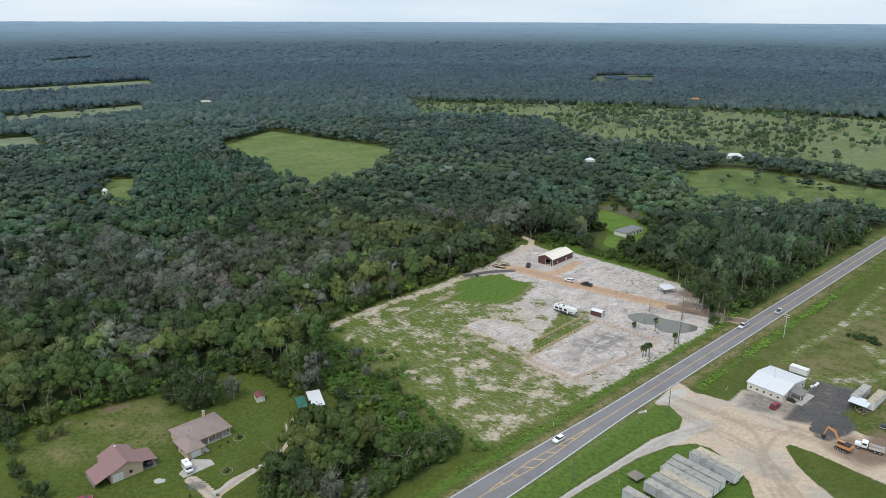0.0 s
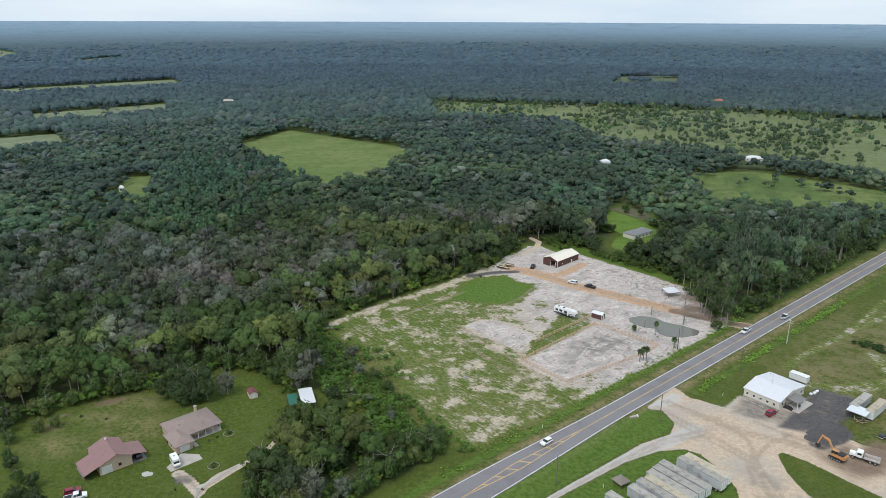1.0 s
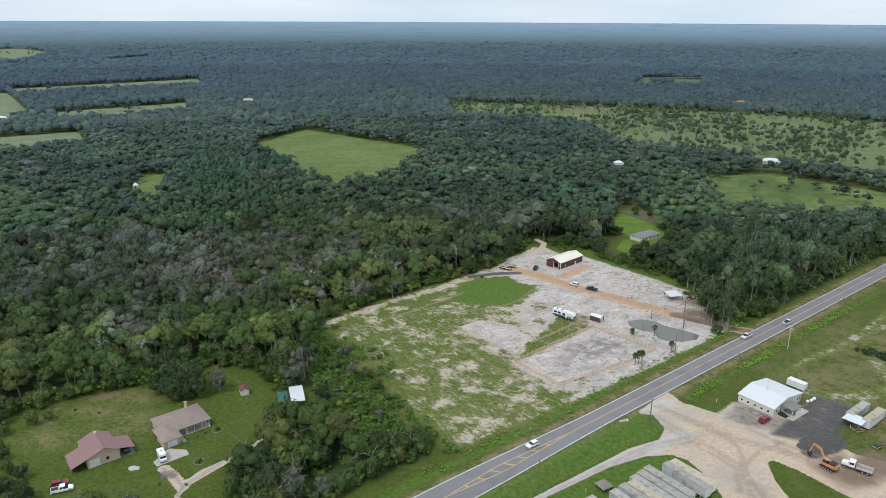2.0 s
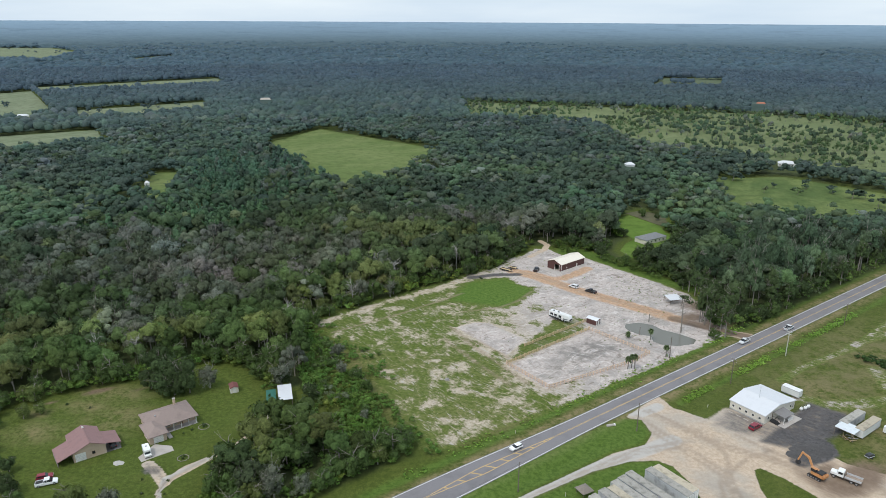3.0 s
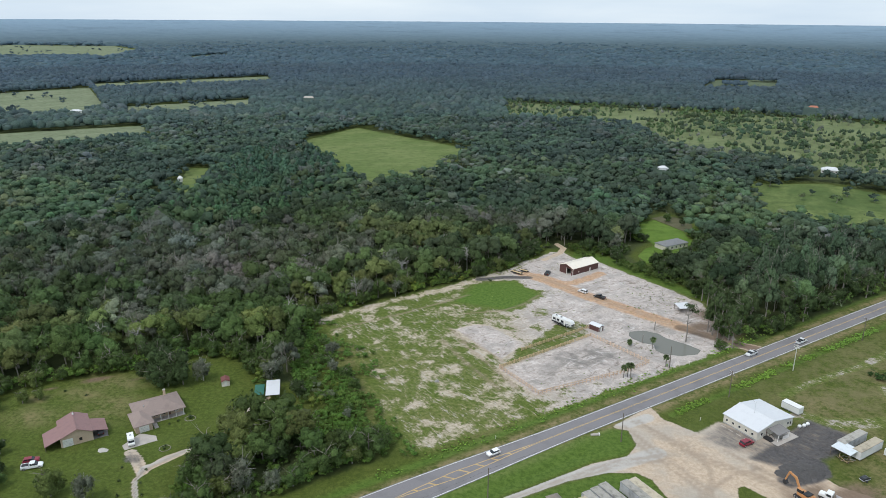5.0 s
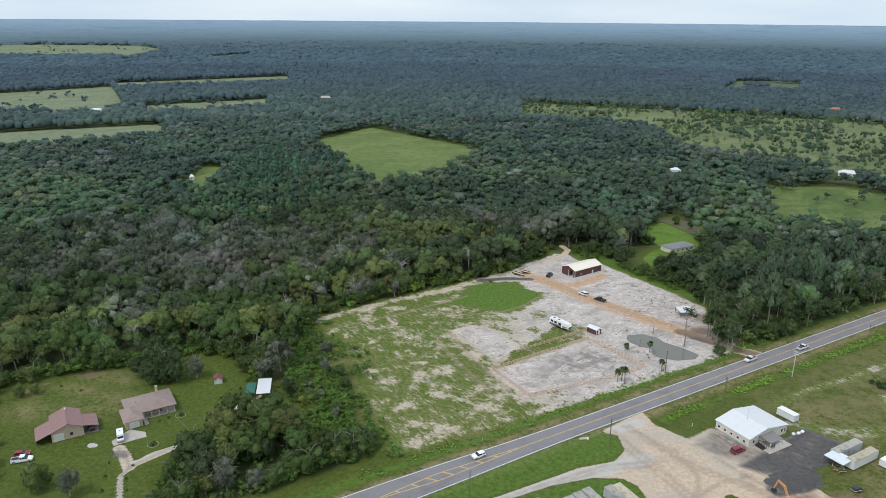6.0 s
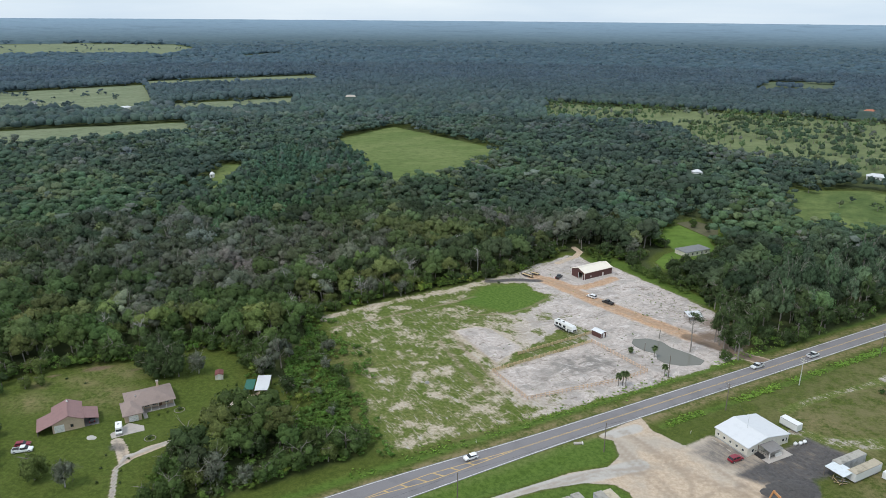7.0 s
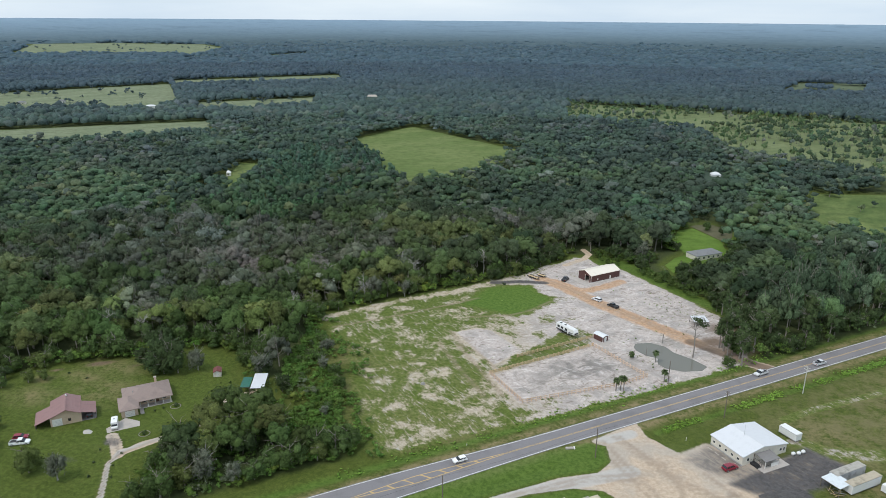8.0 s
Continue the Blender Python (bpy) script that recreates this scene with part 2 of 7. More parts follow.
PASTURE_FAR = [(-1844, 1774), (-2210, 2226), (-2033, 2439), (-1696, 2547), (-1515, 2409), (-1424, 2266), (-1332, 2009), (-1562, 1948)]
PASTURE_EDGE = [(-1229, 1784), (-1280, 1900), (-1150, 2050), (-1108, 2277), (-1028, 2180), (-1086, 2020), (-1175, 1960)]
STRIP_FAR = [(-836, 1216), (-597, 1467), (-519, 1312), (-743, 1102)]
STRIP_MID = [(-570, 921), (-441, 1049), (-384, 924), (-498, 817)]
PLANTATION = [(-211, 501), (-246, 590), (-236, 639), (-185, 644), (-150, 600), (-114, 534), (-130, 502), (-121, 443), (-119, 391), (-129, 362), (-144, 345), (-183, 362), (-210, 382), (-210, 405), (-186, 421), (-189, 456)]
SMALL_GLADE = [(-196, 310), (-180, 308), (-176, 326), (-192, 328)]
POND = [(80.7, 286.4), (86.9, 289.1), (93.1, 287.2), (96.3, 282.8), (103.7, 278.5), (109.0, 273.7), (106.2, 268.9), (99.6, 265.9), (92.8, 266.5), (89.5, 269.5), (89.4, 274.2), (85.4, 275.2), (81.3, 278.7), (79.9, 282.0)]
YOUNG = [(-36, 262), (-20, 238), (-3, 200), (-2, 188), (-9, 179), (-18, 182), (-27, 189), (-35, 205), (-42, 225), (-50, 262)]
COURT = [(-57, 177), (-47, 176), (-37, 188), (-32, 203), (-37, 213), (-52, 210)]
OPEN = [COURT, FIELD, GLADE, FIELD_EAST, CLEARING, CLEARING_FAR, LANE_GRASS, PASTURE, PASTURE_NEAR, PASTURE_FAR, STRIP_FAR, STRIP_MID, SMALL_GLADE, PASTURE_EDGE]
HOMES = [(268, 650), (129, 611), (-588, 842), (382, 1092), (-243, 501), (-340, 1034), (110, 404)]


def rise(x, y):
    """The land lifts very slowly far out, so that its rim meets the skyline."""
    r = np.hypot(x - 40, y - 8)
    return 92.0 * np.clip((r - 2300) / 2500, 0, 1) ** 2


def ground_z(x, y):
    x, y = np.asarray(x, float), np.asarray(y, float)
    n = ACROSS.x * x + ACROSS.y * y - ROAD_MID
    s = ALONG.x * x + ALONG.y * y
    ditch = -0.55 * np.exp(-(((np.abs(n) - 11) / 2.2) ** 2)) * np.where((s > 178) & (s < 205) & (n < 0), 0, 1)
    basin = -0.9 * smooth01(depth_in(POND, x, y), -3, 4)
    mound = 2.2 * np.exp(-(((x - 172) / 16) ** 2 + ((y - 238) / 22) ** 2))
    return ditch + basin + mound + rise(x, y)


def gz(x, y):
    return float(ground_z(x, y))


def near_of(x, y):
    """1 inside the part of the land that the flight overlooks."""
    left = (x - 82) * math.cos(radians(52)) + (y - 17) * math.sin(radians(52))
    right = -x * math.cos(radians(35)) + y * math.sin(radians(35))
    return (left > -10) & (right > -10) & (y > 90)


def value_noise(x, y, cell, seed):
    g = np.random.default_rng(seed).random((64, 64))
    u, v = x / cell, y / cell
    i, j = np.floor(u).astype(int), np.floor(v).astype(int)
    f, h = u - i, v - j
    f, h = f * f * (3 - 2 * f), h * h * (3 - 2 * h)
    a, b = g[i % 64, j % 64], g[(i + 1) % 64, j % 64]
    c, d = g[i % 64, (j + 1) % 64], g[(i + 1) % 64, (j + 1) % 64]
    return (a * (1 - f) + b * f) * (1 - h) + (c * (1 - f) + d * f) * h

# ---- ground ----
def axis_lines(lo, hi, fine, far):
    core = np.arange(lo, hi + fine, fine)
    out, d = [], fine
    a = core[-1]
    while a < far:
        d *= 1.12
        a += d
        out.append(a)
    low, d, a = [], fine, core[0]
    while a > -far:
        d *= 1.12
        a -= d
        low.append(a)
    return np.concatenate([low[::-1], core, out])


def soft(d, lo, hi):
    return 1 - smooth01(d, lo, hi)


# bare patches on the lot: centre, half lengths, strength
WEST_SAND = [((20, 201), 13, 5, 0.66), ((36, 216), 9, 6, 0.68), ((-38, 262), 6, 7, 0.62), ((-27, 277), 8, 6, 0.66), ((-16, 274), 6, 4, 0.62), ((-18, 290), 8, 4, 0.62), ((3, 294), 6, 5, 0.62), ((-7, 277), 5, 3, 0.6), ((-11.5, 231.5), 4, 3, 0.74), ((4, 242), 6, 2, 0.62), ((15, 268), 8, 7, 0.68), ((17, 237), 5, 6, 0.64), ((24, 252), 7, 8, 0.68), ((15, 222), 6, 5, 0.6)]
EAST_SAND = [((9, 211), 8, 4, 0.62), ((-3, 211), 8, 4, 0.6), ((27, 288), 9, 6, 0.6), ((40, 284), 8, 9, 0.66), ((30, 228), 7, 6, 0.62), ((-24, 258), 6, 3, 0.58), ((60, 330), 30, 18, 0.7), ((90, 330), 20, 22, 0.6), ((85, 262), 14, 12, 0.72), ((56, 300), 14, 12, 0.66), ((30, 274), 10, 8, 0.7)]


def soil_masks(x, y):
    """Three sets of covers, each 0 to 1: sand, clay, gravel | forest floor, dark stone, dry grass | mud and painted
    tree shade, lush grass, tyre tracks.
    """
    n = ACROSS.x * x + ACROSS.y * y - ROAD_MID
    s = ALONG.x * x + ALONG.y * y
    lot = smooth01(depth_in(LOT, x, y), -2, 3)
    east = smooth01(0.75 * (x - 46) + 0.25 * (y - 275), -30, 16)
    sand = lot * (0.455 + 0.27 * east)
    for (px, py), rx, ry, v in WEST_SAND + EAST_SAND:
        sand = np.maximum(sand, lot * (0.5 + 0.78 * (v - 0.5)) * np.exp(-((x - px) ** 2 / (1.9 * rx * rx) + (y - py) ** 2 / (1.9 * ry * ry))))
    green = smooth01(depth_in(GREEN, x, y), -5, 2)
    sand *= 1 - 0.68 * green
    strip_green = depth_in([(33, 247), (36, 244), (64, 277), (66, 287), (58, 294), (53, 292)], x, y)
    sand *= 1 - 0.4 * smooth01(strip_green, -1, 2)
    sand *= 1 - 0.3 * soft(np.hypot((x - 44) / 8, (y - 322) / 5), 0.5, 1.3)
    sand *= 1 - 0.16 * soft(np.hypot((x - 46) / 14, (y - 300) / 8), 0.4, 1.2)
    pad = depth_in([(9, 273), (17, 280), (24, 280), (40, 265), (32, 248), (21, 259)], x, y)
    sand = np.maximum(sand, 0.8 * smooth01(pad, -3, 2))
    sand *= 1 - 0.3 * soft(to_line([(-50, 272), (-40, 256), (-19, 231), (-2, 192), (9, 181)], x, y), 2, 12)
    pen = depth_in([(31, 241), (46, 224), (86, 257), (64, 276)], x, y)
    sand = np.maximum(sand, 0.80 * smooth01(pen, -4, 2))
    edge = to_line([(-47, 270), (-21, 299), (5, 325), (27, 349), (36, 368)], x, y)
    sand = np.maximum(sand, 0.57 * soft(edge, 1, 8) * (0.86 + 0.28 * value_noise(x, y, 9, 91)))
    clay = 0.9 * lot * soft(to_line([(34, 345), (46, 338), (64, 322), (90, 303), (104, 293)], x, y), 0.8, 8)
    clay = np.maximum(clay, 0.85 * soft(to_line([(40, 345), (52, 337), (58, 338), (64, 344), (71, 354)], x, y), 0.5, 5.5))
    gravel = smooth01(depth_in(YARD, x, y), -1.2, 1.2)
    gravel = np.maximum(gravel, smooth01(depth_in([(96, 209), (105, 219), (122, 213), (134, 224), (143, 219), (134, 208), (124, 198), (106, 200)], x, y), -4, 3))
    for isl in ISLANDS:
        gravel *= 1 - smooth01(depth_in(isl, x, y), -1, 1)
    for pts, w in (([(-51, 120), (-52, 143), (-61, 156), (-60.5, 161), (-54, 171.5), (-48, 181), (-44, 196), (-43, 206)], 0.6),
                   ([(-61, 160), (-66, 165), (-70, 168)], 1.6), ([(-61, 160.5), (-58.5, 167), (-53.5, 172.5)], 1.1), ([(42, 370), (50, 383), (52, 392), (48, 399)], 1.6), ([(124, 281), (132, 276)], 3.5)):
        gravel = np.maximum(gravel, soft(to_line(pts, x, y), w - 0.6, w + 0.9))
    court = depth_in([(-50, 197), (-46, 204), (-42, 203.5), (-41.5, 195), (-46, 189), (-48.5, 190)], x, y)
    gravel = np.maximum(gravel, 0.9 * smooth01(court, -1.5, 1.5))
    forest = smooth01(n - np.where(s > 287, -8.5, 0), 16, 22)
    forest *= 1 - smooth01(depth_in(YOUNG, x, y), -1, 3)
    for poly in (LOT, LAWN, SAVANNA, *OPEN):
        forest *= 1 - smooth01(depth_in(poly, x, y), -7, -2)
    dark = 0.92 * smooth01(depth_in([(110, 200), (121, 212.5), (134, 226), (144.5, 219), (137, 207.5), (128, 200.5), (117, 197)], x, y), -3.5, 2)
    dark = np.maximum(dark, 0.66 * smooth01(depth_in([(97, 208.5), (106, 220), (116, 212), (121, 209), (112, 201), (105, 203.5)], x, y), -4, 3))
    dark = np.maximum(dark, 1.2 * smooth01(depth_in([(116.7, 196), (123.4, 202.6), (130, 204.5), (132.4, 201), (131.6, 195), (126, 190.7), (118.6, 187.4), (115.5, 190)], x, y), -2, 2))
    dark = np.maximum(dark, 0.9 * soft(to_line([(12, 333), (24, 339), (36, 341)], x, y), 1.2, 3.5))
    dark = np.maximum(dark, 0.6 * soft(to_line([(-51, 120), (-52, 143), (-60.5, 155.5), (-61.5, 161), (-66, 165), (-70, 168)], x, y), 0.2, 1.5))
    dark = np.maximum(dark, 0.5 * smooth01(pen, 1, 6) * smooth01(0.6 * (x - 56) + 0.8 * (y - 250), -12, 6))
    dark = np.maximum(dark, 0.34 * smooth01(-depth_in(POND, x, y), 0, 1) * soft(-depth_in(POND, x, y), 2, 9))
    dark = np.maximum(dark, 0.72 * soft(np.hypot((x + 67.5) / 4.4, (y - 165.5) / 3.0), 0.5, 1.15))
    dark = np.maximum(dark, 0.5 * soft(np.hypot((x + 73) / 4.5, (y - 154) / 2.2), 0.4, 1.15))
    dry = np.exp(-(((np.abs(n) - 5.8) / 1.8) ** 2)) * 0.9
    dry = np.maximum(dry, 0.9 * np.exp(-(((x - 176) / 16) ** 2 + ((y - 245) / 34) ** 2)))
    for (px, py), rx, ry in (((-113, 180), 9, 6), ((-118, 190), 5, 3), ((-106, 196), 8, 4), ((-92, 190), 10, 8), ((-100, 205), 12, 5), ((140, 236), 12, 10), ((147, 214), 11, 12), ((142, 190), 13, 8), ((154, 200), 14, 14), ((60, 214), 4, 3), ((44, 288), 10, 12), ((20, 205), 22, 12), ((-8, 240), 26, 8), ((30, 232), 10, 12)):
        dry = np.maximum(dry, 0.75 * np.exp(-(((x - px) / rx) ** 2 + ((y - py) / ry) ** 2)))
    for pts, w, v in (([(130, 241), (139, 250), (153, 261), (168, 272), (191, 297), (216, 322)], 2.0, 0.468), ([(164, 269), (173, 278), (197, 293)], 2.5, 0.465),
                      ([(131, 229), (140, 225), (152, 227), (165, 229)], 4, 0.435), ([(165, 236), (167, 251)], 4, 0.46)):
        sand = np.maximum(sand, v * soft(to_line(pts, x, y), w * 0.4, w * 1.4))
    mud_shade = 0.9 * soft(to_line([(103, 293), (112, 287), (124, 281), (131, 277)], x, y), 1, 5.5)
    mud_shade = np.maximum(mud_shade, 0.75 * lot * soft(to_line([(-49, 275), (-21, 304), (5, 330), (25, 352)], x, y), 0.4, 3))
    # patches at the lawn's top paint tree shade; by the pines, mud plus shade
    for (px, py), rx, ry, v in (((-108, 206), 7, 2.5, 0.75), ((-94, 209), 6, 2, 0.6), ((-119, 197), 4, 1.5, 0.7), ((120, 291), 13, 8, 0.85), ((117, 308), 10, 12, 0.8), ((111, 296), 9, 6, 0.85), ((-68, 160), 3, 2, 0.4), ((88, 196), 12, 7, 0.35), ((112, 192), 9, 3, 0.45), ((121, 180), 6, 12, 0.7), ((131, 183.5), 17, 7, 1.0), ((139, 187), 5, 2.5, 0.6), ((124, 187), 9, 4, 0.8), ((112, 196), 5, 3, 0.5)):
        mud_shade = np.maximum(mud_shade, v * np.exp(-((((x - px) * 0.8 + (y - py) * 0.6) / rx) ** 2 + ((-(x - px) * 0.6 + (y - py) * 0.8) / ry) ** 2)))
    lush = np.maximum(green, 0.65 * np.exp(-(((n + 10.5) / 1.6) ** 2)) * (s > 216))
    lush = np.maximum(lush, 0.8 * np.exp(-(((n - 10.5) / 2.2) ** 2)))
    lush = np.maximum(lush, 0.25 * smooth01(depth_in(LAWN, x, y), -2, 6))
    for isl in ISLANDS[:2]:
        lush = np.maximum(lush, 0.75 * smooth01(depth_in(isl, x, y), -1, 2))
    lush = np.maximum(lush, 0.7 * soft(depth_in(LANE_GRASS, x, y) * -1, 0, 4))
    track = np.zeros_like(x)
    for pts in ([(73, 209), (78, 202), (86, 192), (94, 181), (95, 160)], [(75, 211), (80, 203.5), (88, 193.5), (96, 182), (97.5, 160)], [(78, 214), (86, 206), (97, 196), (112, 189), (128, 181), (150, 171)],
                [(79.5, 215), (87, 207.5), (98, 197.5), (113, 190.5), (129, 182.5), (151, 172.5)], [(30, 157.5), (56, 179.3), (72, 191.5), (84, 196)], [(31, 156.2), (57, 178), (73, 190), (85, 194)],
                [(92, 205), (98, 192), (96, 178), (92, 160)], [(104, 203), (111, 196), (122, 188), (140, 178)], [(90, 160), (93, 178), (102, 189), (110, 194)],
                [(-51.7, 130), (-52.6, 143), (-61.4, 156.5), (-61, 161), (-54.7, 172)], [(36, 343), (48, 336), (66, 320), (92, 301), (124, 280)], [(37, 345), (49, 338), (67, 322), (93, 303), (125, 282)],
                [(6, 262), (20, 243), (34, 226)], [(15, 269), (23, 258.5), (33, 247)], [(8, 273), (16, 262), (21, 258)], [(14, 262), (27, 245), (40, 228)], [(-40, 262), (-15, 285), (10, 312)], [(42, 318), (36, 306), (28, 297), (12, 290)]):
        track = np.maximum(track, soft(to_line(pts, x, y), 0.3, 1.15))
    pale = np.zeros_like(x)
    for pts, w in (([(10, 141), (33, 161.5), (46, 171.5), (54, 178), (64, 184.5), (74, 191), (84, 198)], 2.6), ([(-53, 174), (-56.5, 169), (-59.5, 165), (-62, 161.5)], 1.0), ([(69, 214), (76, 212), (83, 218)], 2.0), ([(-51, 120), (-52, 143), (-60, 155), (-61.5, 161)], 1.0)):
        pale = np.maximum(pale, soft(to_line(pts, x, y), w * 0.6, w * 1.5))
    pale = np.maximum(pale, 0.6 * smooth01(court, -1.5, 1.5))
    damp = np.zeros_like(x)
    for (px, py), rx, ry, v in (((60, 254), 19, 10, 1.0), ((50, 238), 10, 5, 0.8), ((72, 262), 9, 7, 0.8), ((96, 292), 12, 6, 0.6), ((90, 318), 16, 8, 0.45), ((76, 300), 16, 7, 0.4), ((96, 170), 5, 9, 0.8), ((92, 200), 9, 5, 0.4)):
        damp = np.maximum(damp, v * np.exp(-((((x - px) * 0.73 + (y - py) * 0.68) / rx) ** 2 + ((-(x - px) * 0.68 + (y - py) * 0.73) / ry) ** 2)))
    rough = np.zeros_like(x)
    for (px, py), rx, ry in (((160, 258), 46, 22), ((146, 226), 16, 8), ((176, 244), 18, 26), ((176, 276), 16, 9), ((150, 238), 18, 12), ((200, 290), 40, 12), ((148, 246), 12, 8), ((-10, 222), 16, 8), ((30, 208), 14, 6), ((28, 288), 12, 7), ((0, 215), 12, 6)):
        rough = np.maximum(rough, np.exp(-((((x - px) * 0.73 + (y - py) * 0.68) / rx) ** 2 + ((-(x - px) * 0.68 + (y - py) * 0.73) / ry) ** 2)))
    stack = lambda *a: np.stack(a, -1)
    return stack(sand, clay, gravel), stack(forest, dark, dry), stack(mud_shade, lush, track), stack(pale, damp, rough)


def ground_material():
    m, nt, b = nodes_of("soil_and_grass")
    co = coords(nt, True)

    def masks(name):
        a = nt.nodes.new("ShaderNodeAttribute")
        a.attribute_name = name
        s = nt.nodes.new("ShaderNodeSeparateColor")
        nt.links.new(a.outputs["Color"], s.inputs[0])
        return s.outputs

    def streaks(turn, scale, stretch):
        mp = add(nt, "Mapping", Rotation=(0, 0, radians(turn)), Scale=(1 / stretch, 1, 1))
        mp.vector_type = "TEXTURE"
        nt.links.new(co, mp.inputs["Vector"])
        n = add(nt, "TexNoise", Scale=scale, Detail=6.0, Roughness=0.7, Distortion=1.4)
        nt.links.new(mp.outputs[0], n.inputs["Vector"])
        return n.outputs["Fac"]

    def add_(a, b, k=1.0):
        return calc(nt, "ADD", a, calc(nt, "MULTIPLY", b, k))

    sand, clay, gravel = masks("soil")
    forest, dark, dry = masks("cover")
    mud_shade, lush, track = masks("wear")
    pale, damp, rough = masks("tone")
    n1, n2 = noise_tex(nt, co, 0.14, 6.0, 0.7), noise_tex(nt, co, 0.75, 5.0, 0.72)
    n3, n4 = noise_tex(nt, co, 3.2, 4.0, 0.7), noise_tex(nt, co, 0.035, 4.0)
    st = streaks(-48, 0.42, 0.4)
    st2 = streaks(36, 0.3, 0.45)
    # grass
    grass = mixed(nt, step(nt, n2, 0.3, 0.7), (0.056, 0.080, 0.014), (0.104, 0.130, 0.026))
    grass = mixed(nt, calc(nt, "MULTIPLY", step(nt, n1, 0.47, 0.7), 0.5), grass, (0.126, 0.138, 0.034))
    grass = mixed(nt, calc(nt, "MULTIPLY", step(nt, n4, 0.5, 0.7), 0.5), grass, (0.082, 0.122, 0.025))
    grass = mixed(nt, calc(nt, "MULTIPLY", step(nt, n3, 0.45, 0.68), 0.55), grass, (0.028, 0.044, 0.010))
    dried = mixed(nt, n2, (0.16, 0.125, 0.06), (0.33, 0.26, 0.15))
    grass = mixed(nt, calc(nt, "MULTIPLY", dry, step(nt, add_(n1, n2, 0.6), 0.62, 0.95)), grass, dried)
    grass = mixed(nt, calc(nt, "MULTIPLY", rough, step(nt, add_(n1, n3, 0.4), 0.58, 0.85)), grass, mixed(nt, n2, (0.115, 0.105, 0.045), (0.21, 0.19, 0.095)))
    lush_col = mixed(nt, step(nt, n2, 0.35, 0.65), (0.062, 0.116, 0.018), (0.110, 0.182, 0.034))
    grass = mixed(nt, calc(nt, "MULTIPLY", lush, step(nt, add_(n2, lush, 0.6), 0.5, 0.85)), grass, lush_col)
    floor_col = mixed(nt, n2, (0.036, 0.050, 0.018), (0.078, 0.094, 0.036))
    grass = mixed(nt, calc(nt, "MULTIPLY", step(nt, sand, 0.1, 0.4), 0.55), grass, mixed(nt, step(nt, n2, 0.35, 0.65), (0.080, 0.122, 0.022), (0.150, 0.195, 0.046)))
    col = mixed(nt, forest, grass, floor_col)
    # pale sand with swirls and damp, darker scrapes
    sand_col = mixed(nt, step(nt, n2, 0.28, 0.72), (0.41, 0.355, 0.325), (0.585, 0.525, 0.485))
    sand_col = mixed(nt, calc(nt, "MULTIPLY", step(nt, n1, 0.5, 0.6), 0.75), sand_col, (0.37, 0.34, 0.315))
    sand_col = mixed(nt, calc(nt, "MULTIPLY", step(nt, noise_tex(nt, co, 0.07, 5.0, 0.6), 0.5, 0.62), 0.5), sand_col, (0.33, 0.30, 0.28))
    sand_col = mixed(nt, calc(nt, "MULTIPLY", step(nt, st, 0.56, 0.66), 0.75), sand_col, (0.30, 0.255, 0.225))
    sand_col = mixed(nt, calc(nt, "MULTIPLY", step(nt, st2, 0.57, 0.63), 0.8), sand_col, (0.23, 0.19, 0.16))
    sand_col = mixed(nt, calc(nt, "MULTIPLY", step(nt, st2, 0.43, 0.37), 0.7), sand_col, (0.66, 0.615, 0.585))
    sand_col = mixed(nt, calc(nt, "MULTIPLY", step(nt, n3, 0.55, 0.72), 0.5), sand_col, (0.27, 0.225, 0.19))
    sep = nt.nodes.new("ShaderNodeSeparateXYZ")
    nt.links.new(co, sep.inputs[0])
    west = step(nt, add_(sep.outputs["X"], sep.outputs["Y"], 0.25), 122, 90)
    beige = mixed(nt, step(nt, n2, 0.3, 0.7), (0.36, 0.29, 0.19), (0.56, 0.48, 0.36))
    sand_col = mixed(nt, calc(nt, "MULTIPLY", calc(nt, "MULTIPLY", west, step(nt, sand, 0.77, 0.66)), 0.7), sand_col, beige)
    wob = calc(nt, "ADD", calc(nt, "MULTIPLY", n1, 0.45), calc(nt, "MULTIPLY", n2, 0.33))
    wob = add_(wob, st, 0.22)
    fine = streaks(-42, 0.8, 0.2)
    wob = calc(nt, "ADD", 0.5, calc(nt, "MULTIPLY", calc(nt, "ADD", calc(nt, "SUBTRACT", wob, 0.5), calc(nt, "MULTIPLY", calc(nt, "SUBTRACT", fine, 0.5), 0.3)), 1.3))
    cut = calc(nt, "MULTIPLY", calc(nt, "SUBTRACT", sand, 0.5), 1.7)
    for v, k in ((n1, 1.5), (noise_tex(nt, co, 0.06, 4.0, 0.55), 0.9), (st, 0.5), (fine, 0.4), (n2, 0.35), (n3, 0.3)):
        cut = add_(cut, calc(nt, "SUBTRACT", v, 0.5), k)
    there = step(nt, sand, 0.05, 0.25)
    col = mixed(nt, calc(nt, "MULTIPLY", calc(nt, "MULTIPLY", step(nt, add_(fine, n2, 0.5), 0.74, 0.92), calc(nt, "MULTIPLY", there, calc(nt, "SUBTRACT", 1.0, lush))), 0.4), col, dried)
    col = mixed(nt, calc(nt, "MULTIPLY", calc(nt, "MULTIPLY", step(nt, cut, -0.12, 0.06), there), 0.5), col, mixed(nt, n2, (0.19, 0.18, 0.095), (0.34, 0.30, 0.19)))
    sand_col = mixed(nt, calc(nt, "MULTIPLY", step(nt, fine, 0.54, 0.68), 0.55), sand_col, (0.27, 0.225, 0.18))
    col = mixed(nt, step(nt, cut, -0.04, 0.2), col, sand_col)
    soaked = calc(nt, "MULTIPLY", damp, step(nt, add_(n1, st2, 0.7), 0.72, 0.95))
